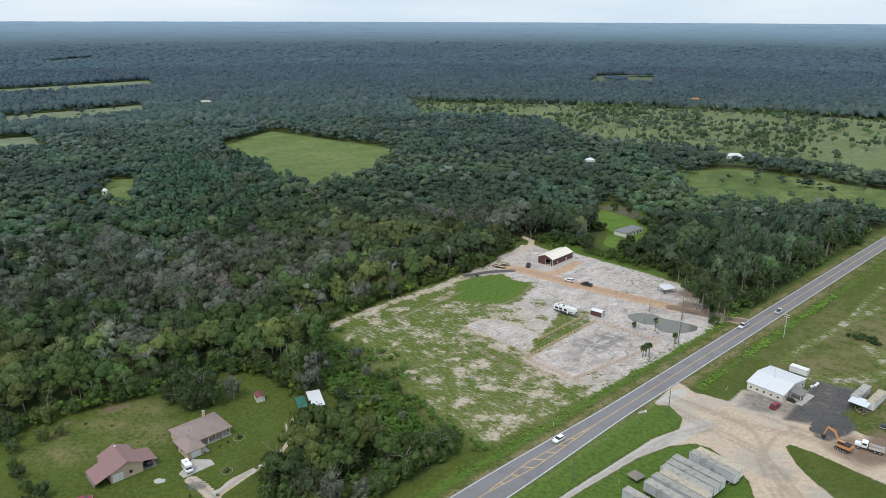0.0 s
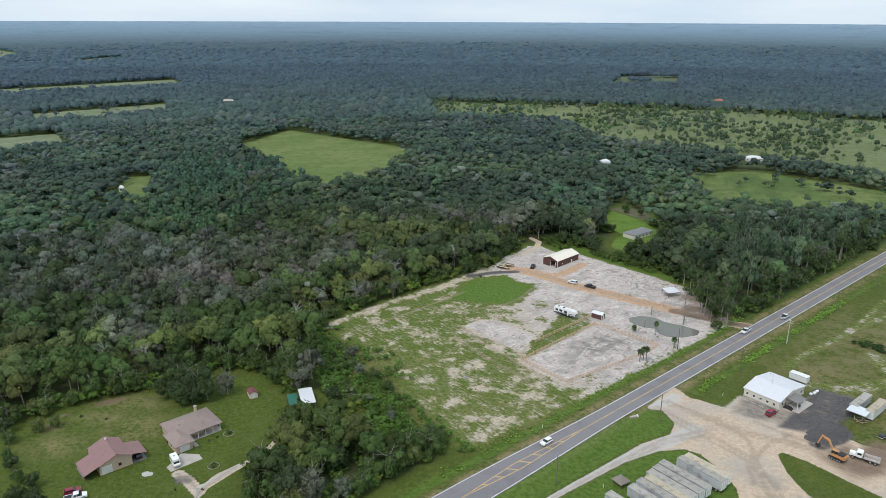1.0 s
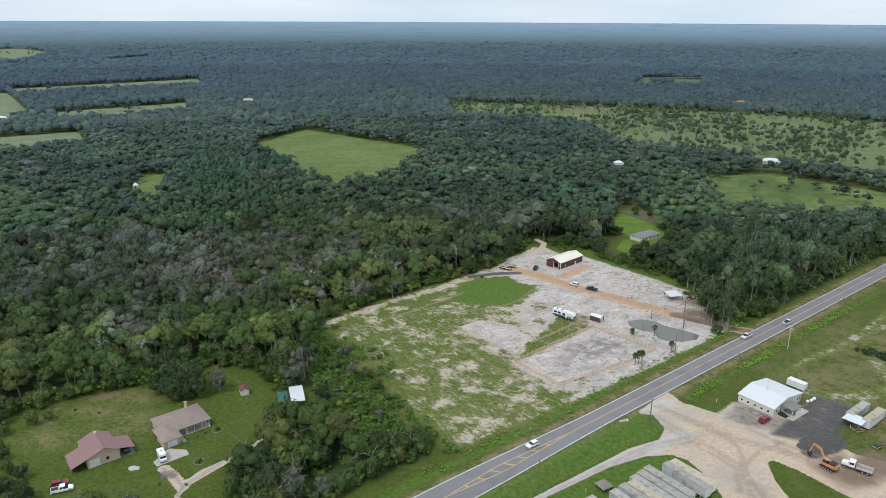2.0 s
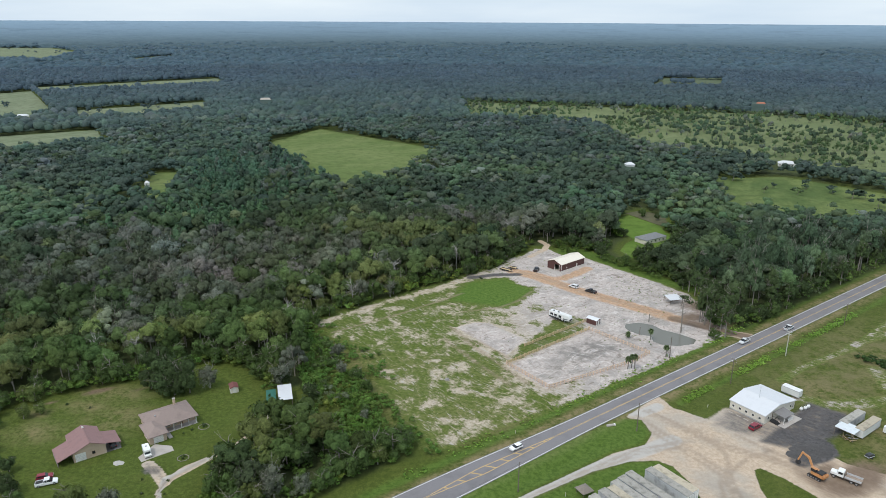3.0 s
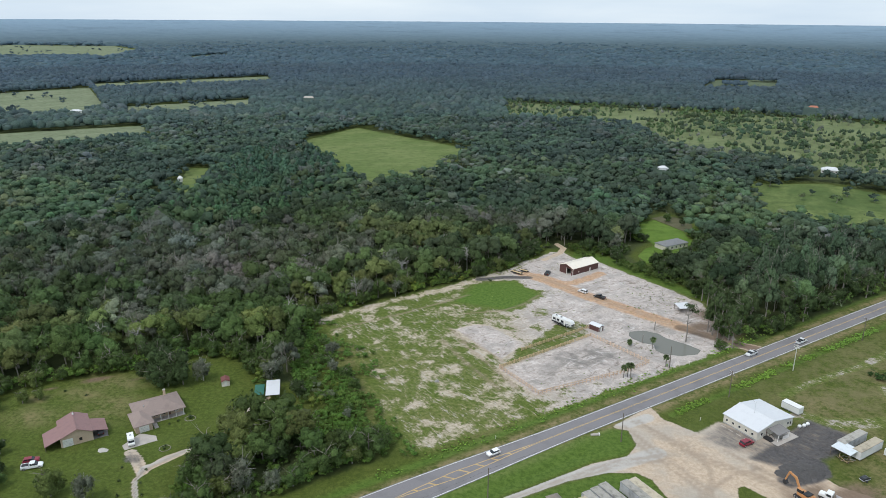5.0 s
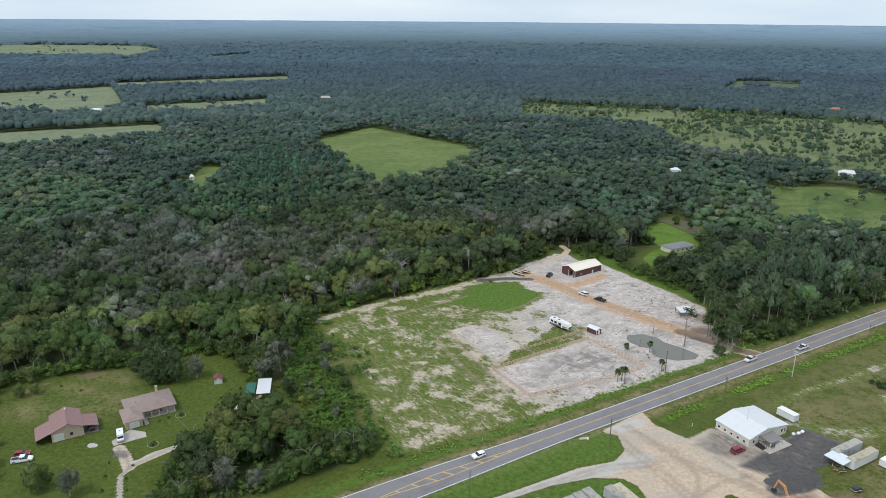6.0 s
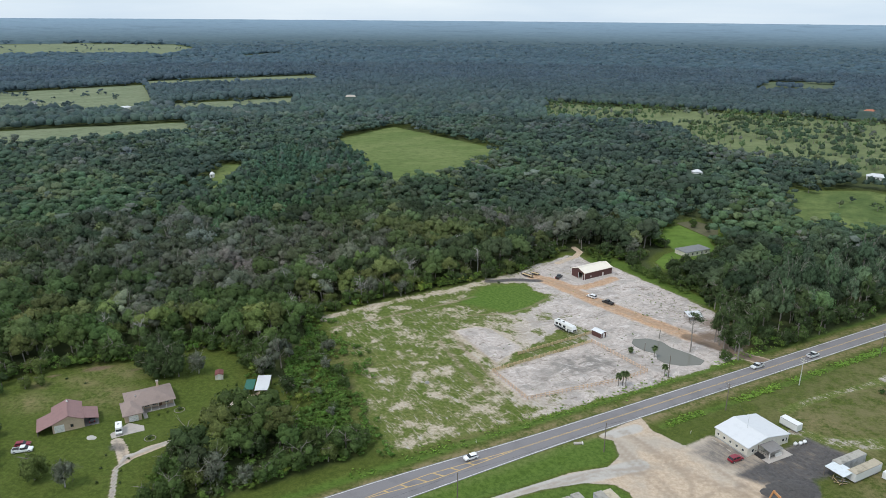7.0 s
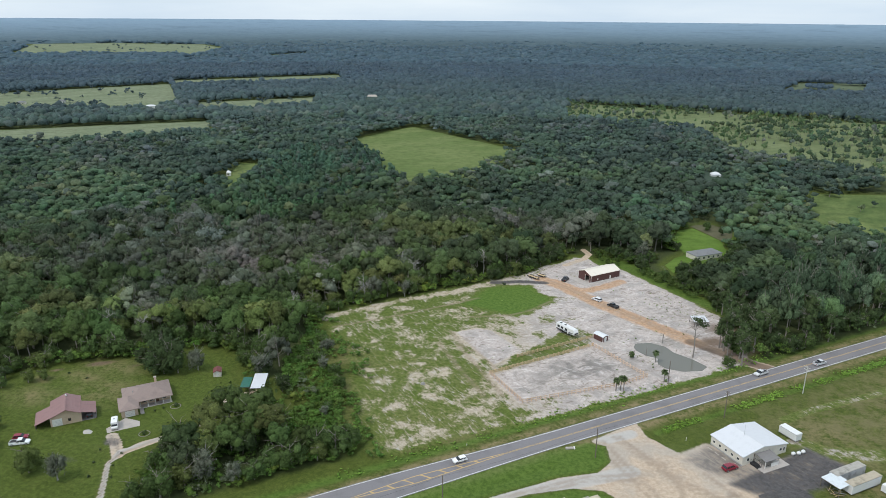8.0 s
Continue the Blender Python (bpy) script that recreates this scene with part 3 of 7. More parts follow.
    col = mixed(nt, calc(nt, "MULTIPLY", soaked, 0.85), col, mixed(nt, n2, (0.20, 0.185, 0.165), (0.31, 0.285, 0.255)))
    wisps = calc(nt, "MULTIPLY", step(nt, add_(fine, n1, 0.35), 0.74, 0.84), calc(nt, "MULTIPLY", step(nt, sand, 0.3, 0.42), calc(nt, "SUBTRACT", 1.0, lush)))
    col = mixed(nt, calc(nt, "MULTIPLY", wisps, 0.75), col, mixed(nt, n3, (0.34, 0.31, 0.27), (0.60, 0.56, 0.52)))
    # orange clay, tan yard gravel, dark stone, mud with painted tree shade
    clay_col = mixed(nt, step(nt, n2, 0.3, 0.7), (0.36, 0.205, 0.11), (0.58, 0.38, 0.235))
    clay_col = mixed(nt, calc(nt, "MULTIPLY", step(nt, st2, 0.48, 0.6), 0.5), clay_col, (0.48, 0.38, 0.30))
    col = mixed(nt, calc(nt, "MULTIPLY", step(nt, add_(clay, wob, 1.2), 0.85, 1.3), 0.9), col, clay_col)
    grav_col = mixed(nt, step(nt, n2, 0.3, 0.7), (0.44, 0.335, 0.243), (0.60, 0.485, 0.37))
    grav_col = mixed(nt, calc(nt, "MULTIPLY", step(nt, st, 0.54, 0.66), 0.1), grav_col, (0.30, 0.245, 0.195))
    grav_col = mixed(nt, calc(nt, "MULTIPLY", step(nt, n4, 0.45, 0.62), 0.6), grav_col, (0.40, 0.37, 0.33))
    grav_col = mixed(nt, calc(nt, "MULTIPLY", step(nt, n3, 0.55, 0.75), 0.22), grav_col, (0.20, 0.17, 0.14))
    grav_col = mixed(nt, calc(nt, "MULTIPLY", pale, step(nt, add_(pale, n2, 0.5), 0.5, 1.0)), grav_col, mixed(nt, n2, (0.40, 0.375, 0.345), (0.56, 0.53, 0.49)))
    grav_col = mixed(nt, calc(nt, "MULTIPLY", soaked, 0.8), grav_col, (0.27, 0.25, 0.22))
    col = mixed(nt, step(nt, add_(gravel, wob, 0.6), 0.66, 0.95), col, grav_col)
    dark_col = mixed(nt, step(nt, n2, 0.3, 0.7), (0.062, 0.059, 0.060), (0.125, 0.118, 0.117))
    dark_col = mixed(nt, calc(nt, "MULTIPLY", step(nt, st, 0.5, 0.66), 0.3), dark_col, (0.20, 0.175, 0.155))
    col = mixed(nt, step(nt, add_(dark, wob, 1.1), 0.88, 1.5), col, dark_col)
    mud_shade_col = mixed(nt, n2, (0.115, 0.08, 0.055), (0.24, 0.17, 0.125))
    col = mixed(nt, calc(nt, "MULTIPLY", step(nt, add_(mud_shade, wob, 0.9), 0.75, 1.25), 0.9), col, mud_shade_col)
    bare = calc(nt, "MAXIMUM", calc(nt, "MAXIMUM", gravel, clay), there)
    col = mixed(nt, calc(nt, "MULTIPLY", calc(nt, "MULTIPLY", track, bare), calc(nt, "MULTIPLY", step(nt, n1, 0.3, 0.5), 0.52)), col, (0.28, 0.215, 0.16))
    nt.links.new(col, b.inputs["Base Color"])
    b.inputs["Roughness"].default_value, b.inputs["Specular IOR Level"].default_value = 0.95, 0.15
    bump(nt, b, add_(add_(n3, n2), st2, 1.5), 0.8, 0.16)
    return m


def set_points(me, co):
    me.vertices.foreach_set("co", np.ascontiguousarray(co, np.float32).ravel())


def grid_mesh(name, X, Y, Z):
    r, c = X.shape
    idx = np.arange(r * c).reshape(r, c)
    quads = np.stack([idx[:-1, :-1], idx[:-1, 1:], idx[1:, 1:], idx[1:, :-1]], -1).reshape(-1, 4)
    return poly_mesh(name, np.stack([X, Y, Z], -1).reshape(-1, 3), quads)


def poly_mesh(name, co, faces):
    """A mesh from arrays: points and faces of one size."""
    me = bpy.data.meshes.new(name)
    k = faces.shape[1]
    me.vertices.add(len(co))
    me.loops.add(faces.size)
    me.polygons.add(len(faces))
    set_points(me, co)
    me.loops.foreach_set("vertex_index", np.ascontiguousarray(faces, np.int32).ravel())
    me.polygons.foreach_set("loop_start", np.arange(0, faces.size, k, dtype=np.int32))
    me.update(calc_edges=True)
    return me


def point_colors(me, name, rgb):
    a = me.attributes.new(name, "FLOAT_COLOR", "POINT")
    a.data.foreach_set("color", np.concatenate([rgb, np.ones((len(rgb), 1))], 1).astype(np.float32).ravel())


gx, gy = axis_lines(-125, 178, 1.05, 4800), axis_lines(146, 392, 1.05, 4800)
GX, GY = np.meshgrid(gx, gy)
rad = np.hypot(GX - 40, GY - 8)
pull = np.minimum(1, 4850 / np.maximum(rad, 1))
GX, GY = 40 + (GX - 40) * pull, 8 + (GY - 8) * pull
ground_me = grid_mesh("ground", GX, GY, ground_z(GX, GY))
soil, cover, wear, tone = soil_masks(GX.ravel(), GY.ravel())
point_colors(ground_me, "soil", soil)
point_colors(ground_me, "cover", cover)
point_colors(ground_me, "wear", wear)
point_colors(ground_me, "tone", tone)
GROUND = ground_material()
ground_me.materials.append(GROUND)
for p in ground_me.polygons:
    p.use_smooth = True
ground = tagged(new("ground", ground_me), "flat rural ground of grass, sandy soil and gravel", "ground", kind="structure")


# fields among the woods
def field_sheet(name, outline, a, b, label, streak):
    m, nt, bs = nodes_of(name + "_grass")
    co = coords(nt, True)
    mp = add(nt, "Mapping", Rotation=(0, 0, radians(streak)), Scale=(2.2, 1, 1))
    mp.vector_type = "TEXTURE"
    nt.links.new(co, mp.inputs["Vector"])
    n1, n2 = noise_tex(nt, mp.outputs[0], 0.028, 6.0, 0.68), noise_tex(nt, co, 0.12, 6.0, 0.72)
    n3 = noise_tex(nt, co, 1.6, 3.0)
    col = mixed(nt, step(nt, n1, 0.38, 0.62), a, b)
    col = mixed(nt, calc(nt, "MULTIPLY", step(nt, n2, 0.42, 0.7), 0.65), col, tuple(c * 0.55 for c in a))
    col = mixed(nt, calc(nt, "MULTIPLY", n3, 0.35), col, tuple(c * 0.5 for c in a))
    nt.links.new(col, bs.inputs["Base Color"])
    bs.inputs["Roughness"].default_value, bs.inputs["Specular IOR Level"].default_value = 0.95, 0.1
    bump(nt, bs, n2, 0.5, 0.3)
    bm = bm_of()
    bm.faces.new([bm.verts.new((x, y, gz(x, y) + 0.12)) for x, y in outline])
    return tagged(link(name, bm, m), label, "field", kind="structure")


MOWN_A, MOWN_B = (0.128, 0.178, 0.056), (0.182, 0.222, 0.082)
LUSH_A, LUSH_B = (0.105, 0.180, 0.030), (0.145, 0.225, 0.046)
SCRUB_TONES = (0.100, 0.110, 0.058), (0.150, 0.140, 0.085)
EAST_TONES = (0.092, 0.138, 0.044), (0.185, 0.228, 0.078)
PALE_A, PALE_B = (0.175, 0.215, 0.125), (0.235, 0.265, 0.165)
for nm, outline, label, streak in (("hay_field", FIELD, "mown green hay field enclosed by woods", 40), ("glade", GLADE, "small bright green glade among trees", 10),
                                   ("east_field", FIELD_EAST, "rough green field with tall grass patches", 70), ("clearing", CLEARING, "green clearing beside the far house", 20), ("far_clearing", CLEARING_FAR, "rough brown scrub clearing behind the far house", 20),
                                   ("pasture", PASTURE, "wide pale green pasture far away", 50), ("near_pasture", PASTURE_NEAR, "narrow pale green pasture between tree lines", 50),
                                   ("far_pasture", PASTURE_FAR, "distant pale pasture near the skyline", 50), ("edge_pasture", PASTURE_EDGE, "thin distant pasture strip before dark woods", 50), ("far_strip", STRIP_FAR, "narrow strip of pale grass between woods", 50),
                                   ("mid_strip", STRIP_MID, "narrow strip of grass between woods", 50), ("small_glade", SMALL_GLADE, "tiny grass gap in the woods", 0)):
    pale = nm.endswith(("pasture", "strip"))
    lush = nm in ("clearing", "small_glade")
    a, b = SCRUB_TONES if nm == "far_clearing" else EAST_TONES if nm == "east_field" else (PALE_A, PALE_B) if pale else (LUSH_A, LUSH_B) if lush else (MOWN_A, MOWN_B)
    field_sheet(nm, outline, a, b, label, streak)
field_sheet("savanna", SAVANNA, (0.16, 0.20, 0.09), (0.20, 0.235, 0.115), "pale green savanna dotted with small trees", 60)
field_sheet("meadow", MEADOW, (0.11, 0.145, 0.085), (0.14, 0.17, 0.1), "distant pale green meadow in the woods", 60)

# ---- road ----
def strip(name, n0, n1, s0, s1, z, material, label, category, cuts=60, taper=None):
    bm = bm_of()
    rows = []
    for i in range(cuts + 1):
        s = s0 + (s1 - s0) * i / cuts
        a, b = (taper(s) if taper else (n0, n1))
        rows.append([bm.verts.new((*on_road(s, n), z - 0.02 * abs(n) / 4)) for n in (a, (a + b) / 2, b)])
    for r, q in zip(rows, rows[1:]):
        for i in (0, 1):
            bm.faces.new((r[i], r[i + 1], q[i + 1], q[i]))
    return link(name, bm, material)


def widening(s):
    """The carriageway's half widths: a turning lane opens towards the south-west."""
    w = 1.5 * float(smooth01(np.float64(190 - s), 0, 70))
    return -4.1 - w, 4.1 + w


road = thing("road", Matrix.Identity(4), "two-lane grey asphalt road with yellow and white lines", "road", kind="structure")
part_road = strip("asphalt", 0, 0, -700, 1500, 0.10, ASPHALT, "", "", 400, widening)
part_road.parent = road
for side in (-1, 1):
    ln = strip("edge_line", 0, 0, -700, 1500, 0.112, WHITE_LINE, "", "", 400, lambda s: tuple(side * (widening(s)[1] - 0.4) + d for d in (-0.12, 0.12)))
    ln.parent = road


def gore_half(s):
    """Half the gap between the two yellow lines: a long diamond."""
    return 0.16 + 1.35 * float(np.clip(min((s - 120) / 19, (168 - s) / 29), 0, 1))


for side in (-1, 1):
    ln = strip("yellow_line", 0, 0, -700, 1500, 0.114, YELLOW_LINE, "", "", 1100, lambda s: tuple(side * gore_half(s) + d for d in ((-0.14, 0.14) if gore_half(s) > 0.2 else (-0.075, 0.075))))
    ln.parent = road
for i in range(8):
    s = 126 + i * 5.4
    w = gore_half(s) - 0.05
    if w < 0.3:
        continue
    bm = bm_of()
    bm.faces.new([bm.verts.new((*on_road(s + ds, n), 0.108)) for ds, n in ((-0.3 - 0.8 * w, w), (0.3 - 0.8 * w, w), (0.3 + 0.8 * w, -w), (-0.3 + 0.8 * w, -w))])
    part("hatch_bar", bm, YELLOW_LINE, road)

# ---- woods and trees ----
rng = np.random.default_rng(7)
OAK, MID, YEL, GREY, PINE, BRIGHT = 0, 1, 2, 3, 4, 5
TINTS = np.array([(0.070, 0.103, 0.041), (0.098, 0.150, 0.048), (0.150, 0.188, 0.060), (0.176, 0.196, 0.142), (0.090, 0.132, 0.054), (0.104, 0.188, 0.064)])
MAUVE = np.array((0.26, 0.235, 0.215))


def unit(n, up=-0.25):
    v = rng.normal(size=(n * 3 + 30, 3))
    v /= np.linalg.norm(v, axis=1, keepdims=True)
    return v[v[:, 2] > up][:n]


def lobes(kind, count):
    """Centres and radii of the clumps that make a crown about 1 across its half width, standing on z = 0 and 2.2 high."""
    if kind == PINE:
        z = rng.uniform(1.1, 2.15, count)
        r = (2.6 - z) * 0.66 * rng.uniform(0.25, 1.0, count)
        a = rng.uniform(0, 6.3, count)
        return np.stack([r * np.cos(a), r * np.sin(a), z], -1), rng.uniform(0.2, 0.36, count)
    if kind == BRIGHT:
        z = 0.35 + 1.75 * rng.random(count) ** 0.8
        r = (2.3 - z) * 0.42 * rng.uniform(0.3, 1.0, count)
        a = rng.uniform(0, 6.3, count)
        return np.stack([r * np.cos(a), r * np.sin(a), z], -1), 0.16 + 0.17 * (2.4 - z)
    tall = 10 < count < 20
    v = unit(count, -0.25 if tall else -0.85 if count > 4 else 0.1)
    c = v * rng.uniform(0.35, 0.82, (count, 1)) * (1.0, 1.0, 0.8) + (0, 0, 1.2 if tall else 0.98)
    r = rng.uniform(0.2, 0.42, count) * (1 if count > 10 else 1.12)
    if kind == GREY:
        c[:, 2] += rng.uniform(-0.2, 0.25, count)
        r *= 0.9
    if count == 1:
        return np.array([(0.0, 0.0, 1.05)]), np.array([1.0])
    return c, r if count > 4 else r * 1.45


ICO = bm_of()
bmesh.ops.create_icosphere(ICO, subdivisions=1, radius=1)
ICO_V, ICO_F = np.array([v.co[:] for v in ICO.verts]), np.array([[v.index for v in f.verts] for f in ICO.faces])
ICO.free()

# a core without its underside, for trees far away
TOP_F = ICO_F[ICO_V[ICO_F].mean(1)[:, 2] > -0.5]


def crown(kind, count, leaves, size, core, fill=0.74):
    """A crown as points and triangles: lumpy cores with leaf clumps bristling on their skin."""
    c, r = lobes(kind, count)
    V, F, N, at = [], [], [], 0
    cv, cf = core
    for ci, ri in zip(c, r):
        if count > 4 and rng.random() < {GREY: 0.4, PINE: 0.25}.get(kind, 0.06):
            continue
        V.append(ci + cv * ri * fill * rng.uniform(0.68, 1.28, (len(cv), 1)) * (1, 1, 0.85))
        F.append(cf + at)
        N.append(0.75 * cv + 0.4 * (ci - (0, 0, 0.9)) + (0, 0, 0.15))
        at += len(cv)
    which = rng.integers(0, count, leaves)
    d = unit(leaves, -0.3)
    p = c[which] + d * r[which][:, None] * (rng.uniform(0.75, 1.15, (leaves, 1)) + rng.uniform(0.1, 0.5, (leaves, 1)) * (rng.random((leaves, 1)) < 0.3)) * (1, 1, 0.9)
    nrm = d + rng.normal(0, 0.4, (leaves, 3))
    nrm /= np.linalg.norm(nrm, axis=1, keepdims=True)
    t = np.cross(nrm, rng.normal(size=(leaves, 3)))
    t /= np.linalg.norm(t, axis=1, keepdims=True)
    b = np.cross(nrm, t)
    s = size * rng.uniform(0.5, 1.35, (leaves, 1))
    k = rng.uniform(0.5, 0.95, (leaves, 1))
    tri = np.stack([p + t * s, p - t * s * 0.6 + b * s * k, p - t * s * 0.5 - b * s * k], 1)
    V.append(tri.reshape(-1, 3))
    F.append(np.arange(leaves * 3).reshape(-1, 3) + at)
    out = p - np.array([0, 0, 0.9])
    out /= np.linalg.norm(out, axis=1, keepdims=True)
    N.append(np.repeat(0.65 * d + 0.4 * out + 0.22 * nrm + (0, 0, 0.15), 3, 0))
    return np.concatenate(V), np.concatenate(F), np.concatenate(N)


def bark_tris(kind, limbs):
    """A three-sided tapering trunk with bare limbs: (n, 3, 3)."""
    out = []
    def stick(p, q, r0, r1):
        p, q = np.array(p, float), np.array(q, float)
        a = [(math.cos(k * 2.094), math.sin(k * 2.094), 0) for k in range(3)]
        lo, hi = [p + np.array(v) * r0 for v in a], [q + np.array(v) * r1 for v in a]
        for i in range(3):
            j = (i + 1) % 3
            out.extend([(lo[i], lo[j], hi[j]), (lo[i], hi[j], hi[i])])
    lean = rng.uniform(-0.1, 0.1, 2)
    top = (lean[0], lean[1], 2.2 if kind == PINE else 1.2)
    stick((0, 0, -0.05), top, 0.055, 0.03)
    for _ in range(limbs):
        f = rng.uniform(0.4, 1.0)
        base = np.array([lean[0] * f, lean[1] * f, top[2] * f])
        v = unit(1, 0.15)[0] * rng.uniform(0.6, 1.05)
        mid = base + v * 0.6
        stick(base, mid, 0.025, 0.016)
        for _ in range(2):
            stick(mid, mid + v * 0.5 + rng.normal(0, 0.22, 3), 0.015, 0.006)
    out = np.array(out)
    return out.reshape(-1, 3), np.arange(len(out) * 3).reshape(-1, 3), np.zeros((len(out) * 3, 3))


def library(leaves, size, count, variants, limbs, core, fill=0.74):
    return {k: [(crown(k, count, int(leaves * (0.9 if k == GREY else 1)), size * (0.85 if k == GREY else 1), core, fill), bark_tris(k, limbs * (3 if k == GREY else 1))) for _ in range(variants)] for k in range(6)}


def open_land(x, y):
    """1 where woods may grow."""
    n = ACROSS.x * x + ACROSS.y * y - ROAD_MID
    ok = (n > np.where(ALONG.x * x + ALONG.y * y > 287, 10.5, 19)) & near_of(x, y)
    for poly in (LOT, LAWN, *OPEN):
        ok &= depth_in(poly, x, y) < -1.5
    ok &= ~inside(SAVANNA, x, y)
    ok &= to_line([(47, 380), (52, 392), (47, 400)], x, y) > 3.2
    ok &= to_line([(-54, 172), (-48, 181), (-44, 196), (-44, 206)], x, y) > 3.5
    ok &= np.hypot(x + 42, y - 206) > 8
    ok &= to_line([(-44, 200), (-52, 188)], x, y) > 6
    ok &= (to_line([(96, 402), (92, 374)], x, y) > 10) & (to_line([(116, 442), (107, 405)], x, y) > 12)
    for hx, hy in HOMES:
        ok &= to_line([(hx, hy), (hx - 0.045 * (hx - 40), hy - 0.045 * (hy - 8))], x, y) > 11
    ok &= to_line([(384, 1092), (352, 1000)], x, y) > 9
    return ok


def edge_depth(x, y):
    """How far a point stands back from the nearest open ground (lot, lawn, clearing, roadside)."""
    n = ACROSS.x * x + ACROSS.y * y - ROAD_MID
    d = n - np.where(ALONG.x * x + ALONG.y * y > 287, 8, 16)
    for poly in (LOT, LAWN, CLEARING, LANE_GRASS):
        d = np.minimum(d, -depth_in(poly, x, y))
    return d


def scatter(x0, x1, y0, y1, gap):
    """Jittered grid points."""
    X, Y = np.meshgrid(np.arange(x0, x1, gap), np.arange(y0, y1, gap * 0.87))
    X = X + (np.arange(X.shape[0]) % 2)[:, None] * gap / 2
    X, Y = X + rng.uniform(-0.36, 0.36, X.shape) * gap, Y + rng.uniform(-0.36, 0.36, X.shape) * gap
    return X.ravel(), Y.ravel()


# stands of one kind: kind, centre, half lengths, turn, strength
STANDS = [(GREY, -150, 300, 95, 38, 12, 0.95), (GREY, -95, 345, 75, 40, 10, 0.9), (GREY, 20, 425, 60, 26, 12, 0.85), (GREY, -95, 268, 45, 22, 25, 0.6), (GREY, -190, 350, 70, 40, 0, 0.6),
          (YEL, -28, 382, 42, 22, 3, 0.95), (YEL, -300, 415, 62, 42, 20, 0.35), (YEL, -40, 300, 40, 14, 45, 0.5), (MID, 0, 345, 40, 12, 45, 0.8), (MID, -80, 262, 22, 14, 30, 0.8),
          (OAK, -300, 520, 80, 50, 10, 0.9), (OAK, -60, 450, 90, 35, 5, 0.6), (OAK, 60, 500, 110, 60, 0, 0.75), (OAK, 150, 330, 60, 34, 43, 0.6), (OAK, 215, 395, 80, 40, 43, 0.6), (PINE, 150, 330, 60, 34, 43, 0.5), (PINE, 215, 395, 70, 34, 43, 0.45)]


def species(x, y):
    """Which kind grows where: grey moss-hung oaks behind the lot, yellow-green and dark stands, pines by the road."""
    a, b, u = value_noise(x, y, 38, 3), value_noise(x, y, 14, 5), rng.random(len(x))
    k = np.full(len(x), OAK)
    k = np.where(a * 0.6 + b * 0.4 + 0.25 * (u - 0.5) > 0.5 - 0.16 * (y < 300), MID, k)
    k = np.where(u > 0.93 - 0.1 * (y < 290), YEL, k)
    k = np.where((value_noise(x, y, 30, 11) > 0.72) & (u < 0.7), GREY, k)
    wob = 0.5 * (value_noise(x, y, 26, 13) - 0.5)
    for kind, cx, cy, rx, ry, turn, force in STANDS:
        c, s = math.cos(radians(turn)), math.sin(radians(turn))
        q = np.hypot(((x - cx) * c + (y - cy) * s) / rx, (-(x - cx) * s + (y - cy) * c) / ry) + wob
        k = np.where(rng.random(len(x)) < force * (1 - smooth01(q, 0.6, 1.15)), kind, k)
    return k


def soft_normals(me, N):
    """Leaves take the roundness of the crown that they sit on."""
    N = N / np.maximum(np.linalg.norm(N, axis=1, keepdims=True), 1e-6)
    me.normals_split_custom_set_from_vertices(N.astype(np.float32))


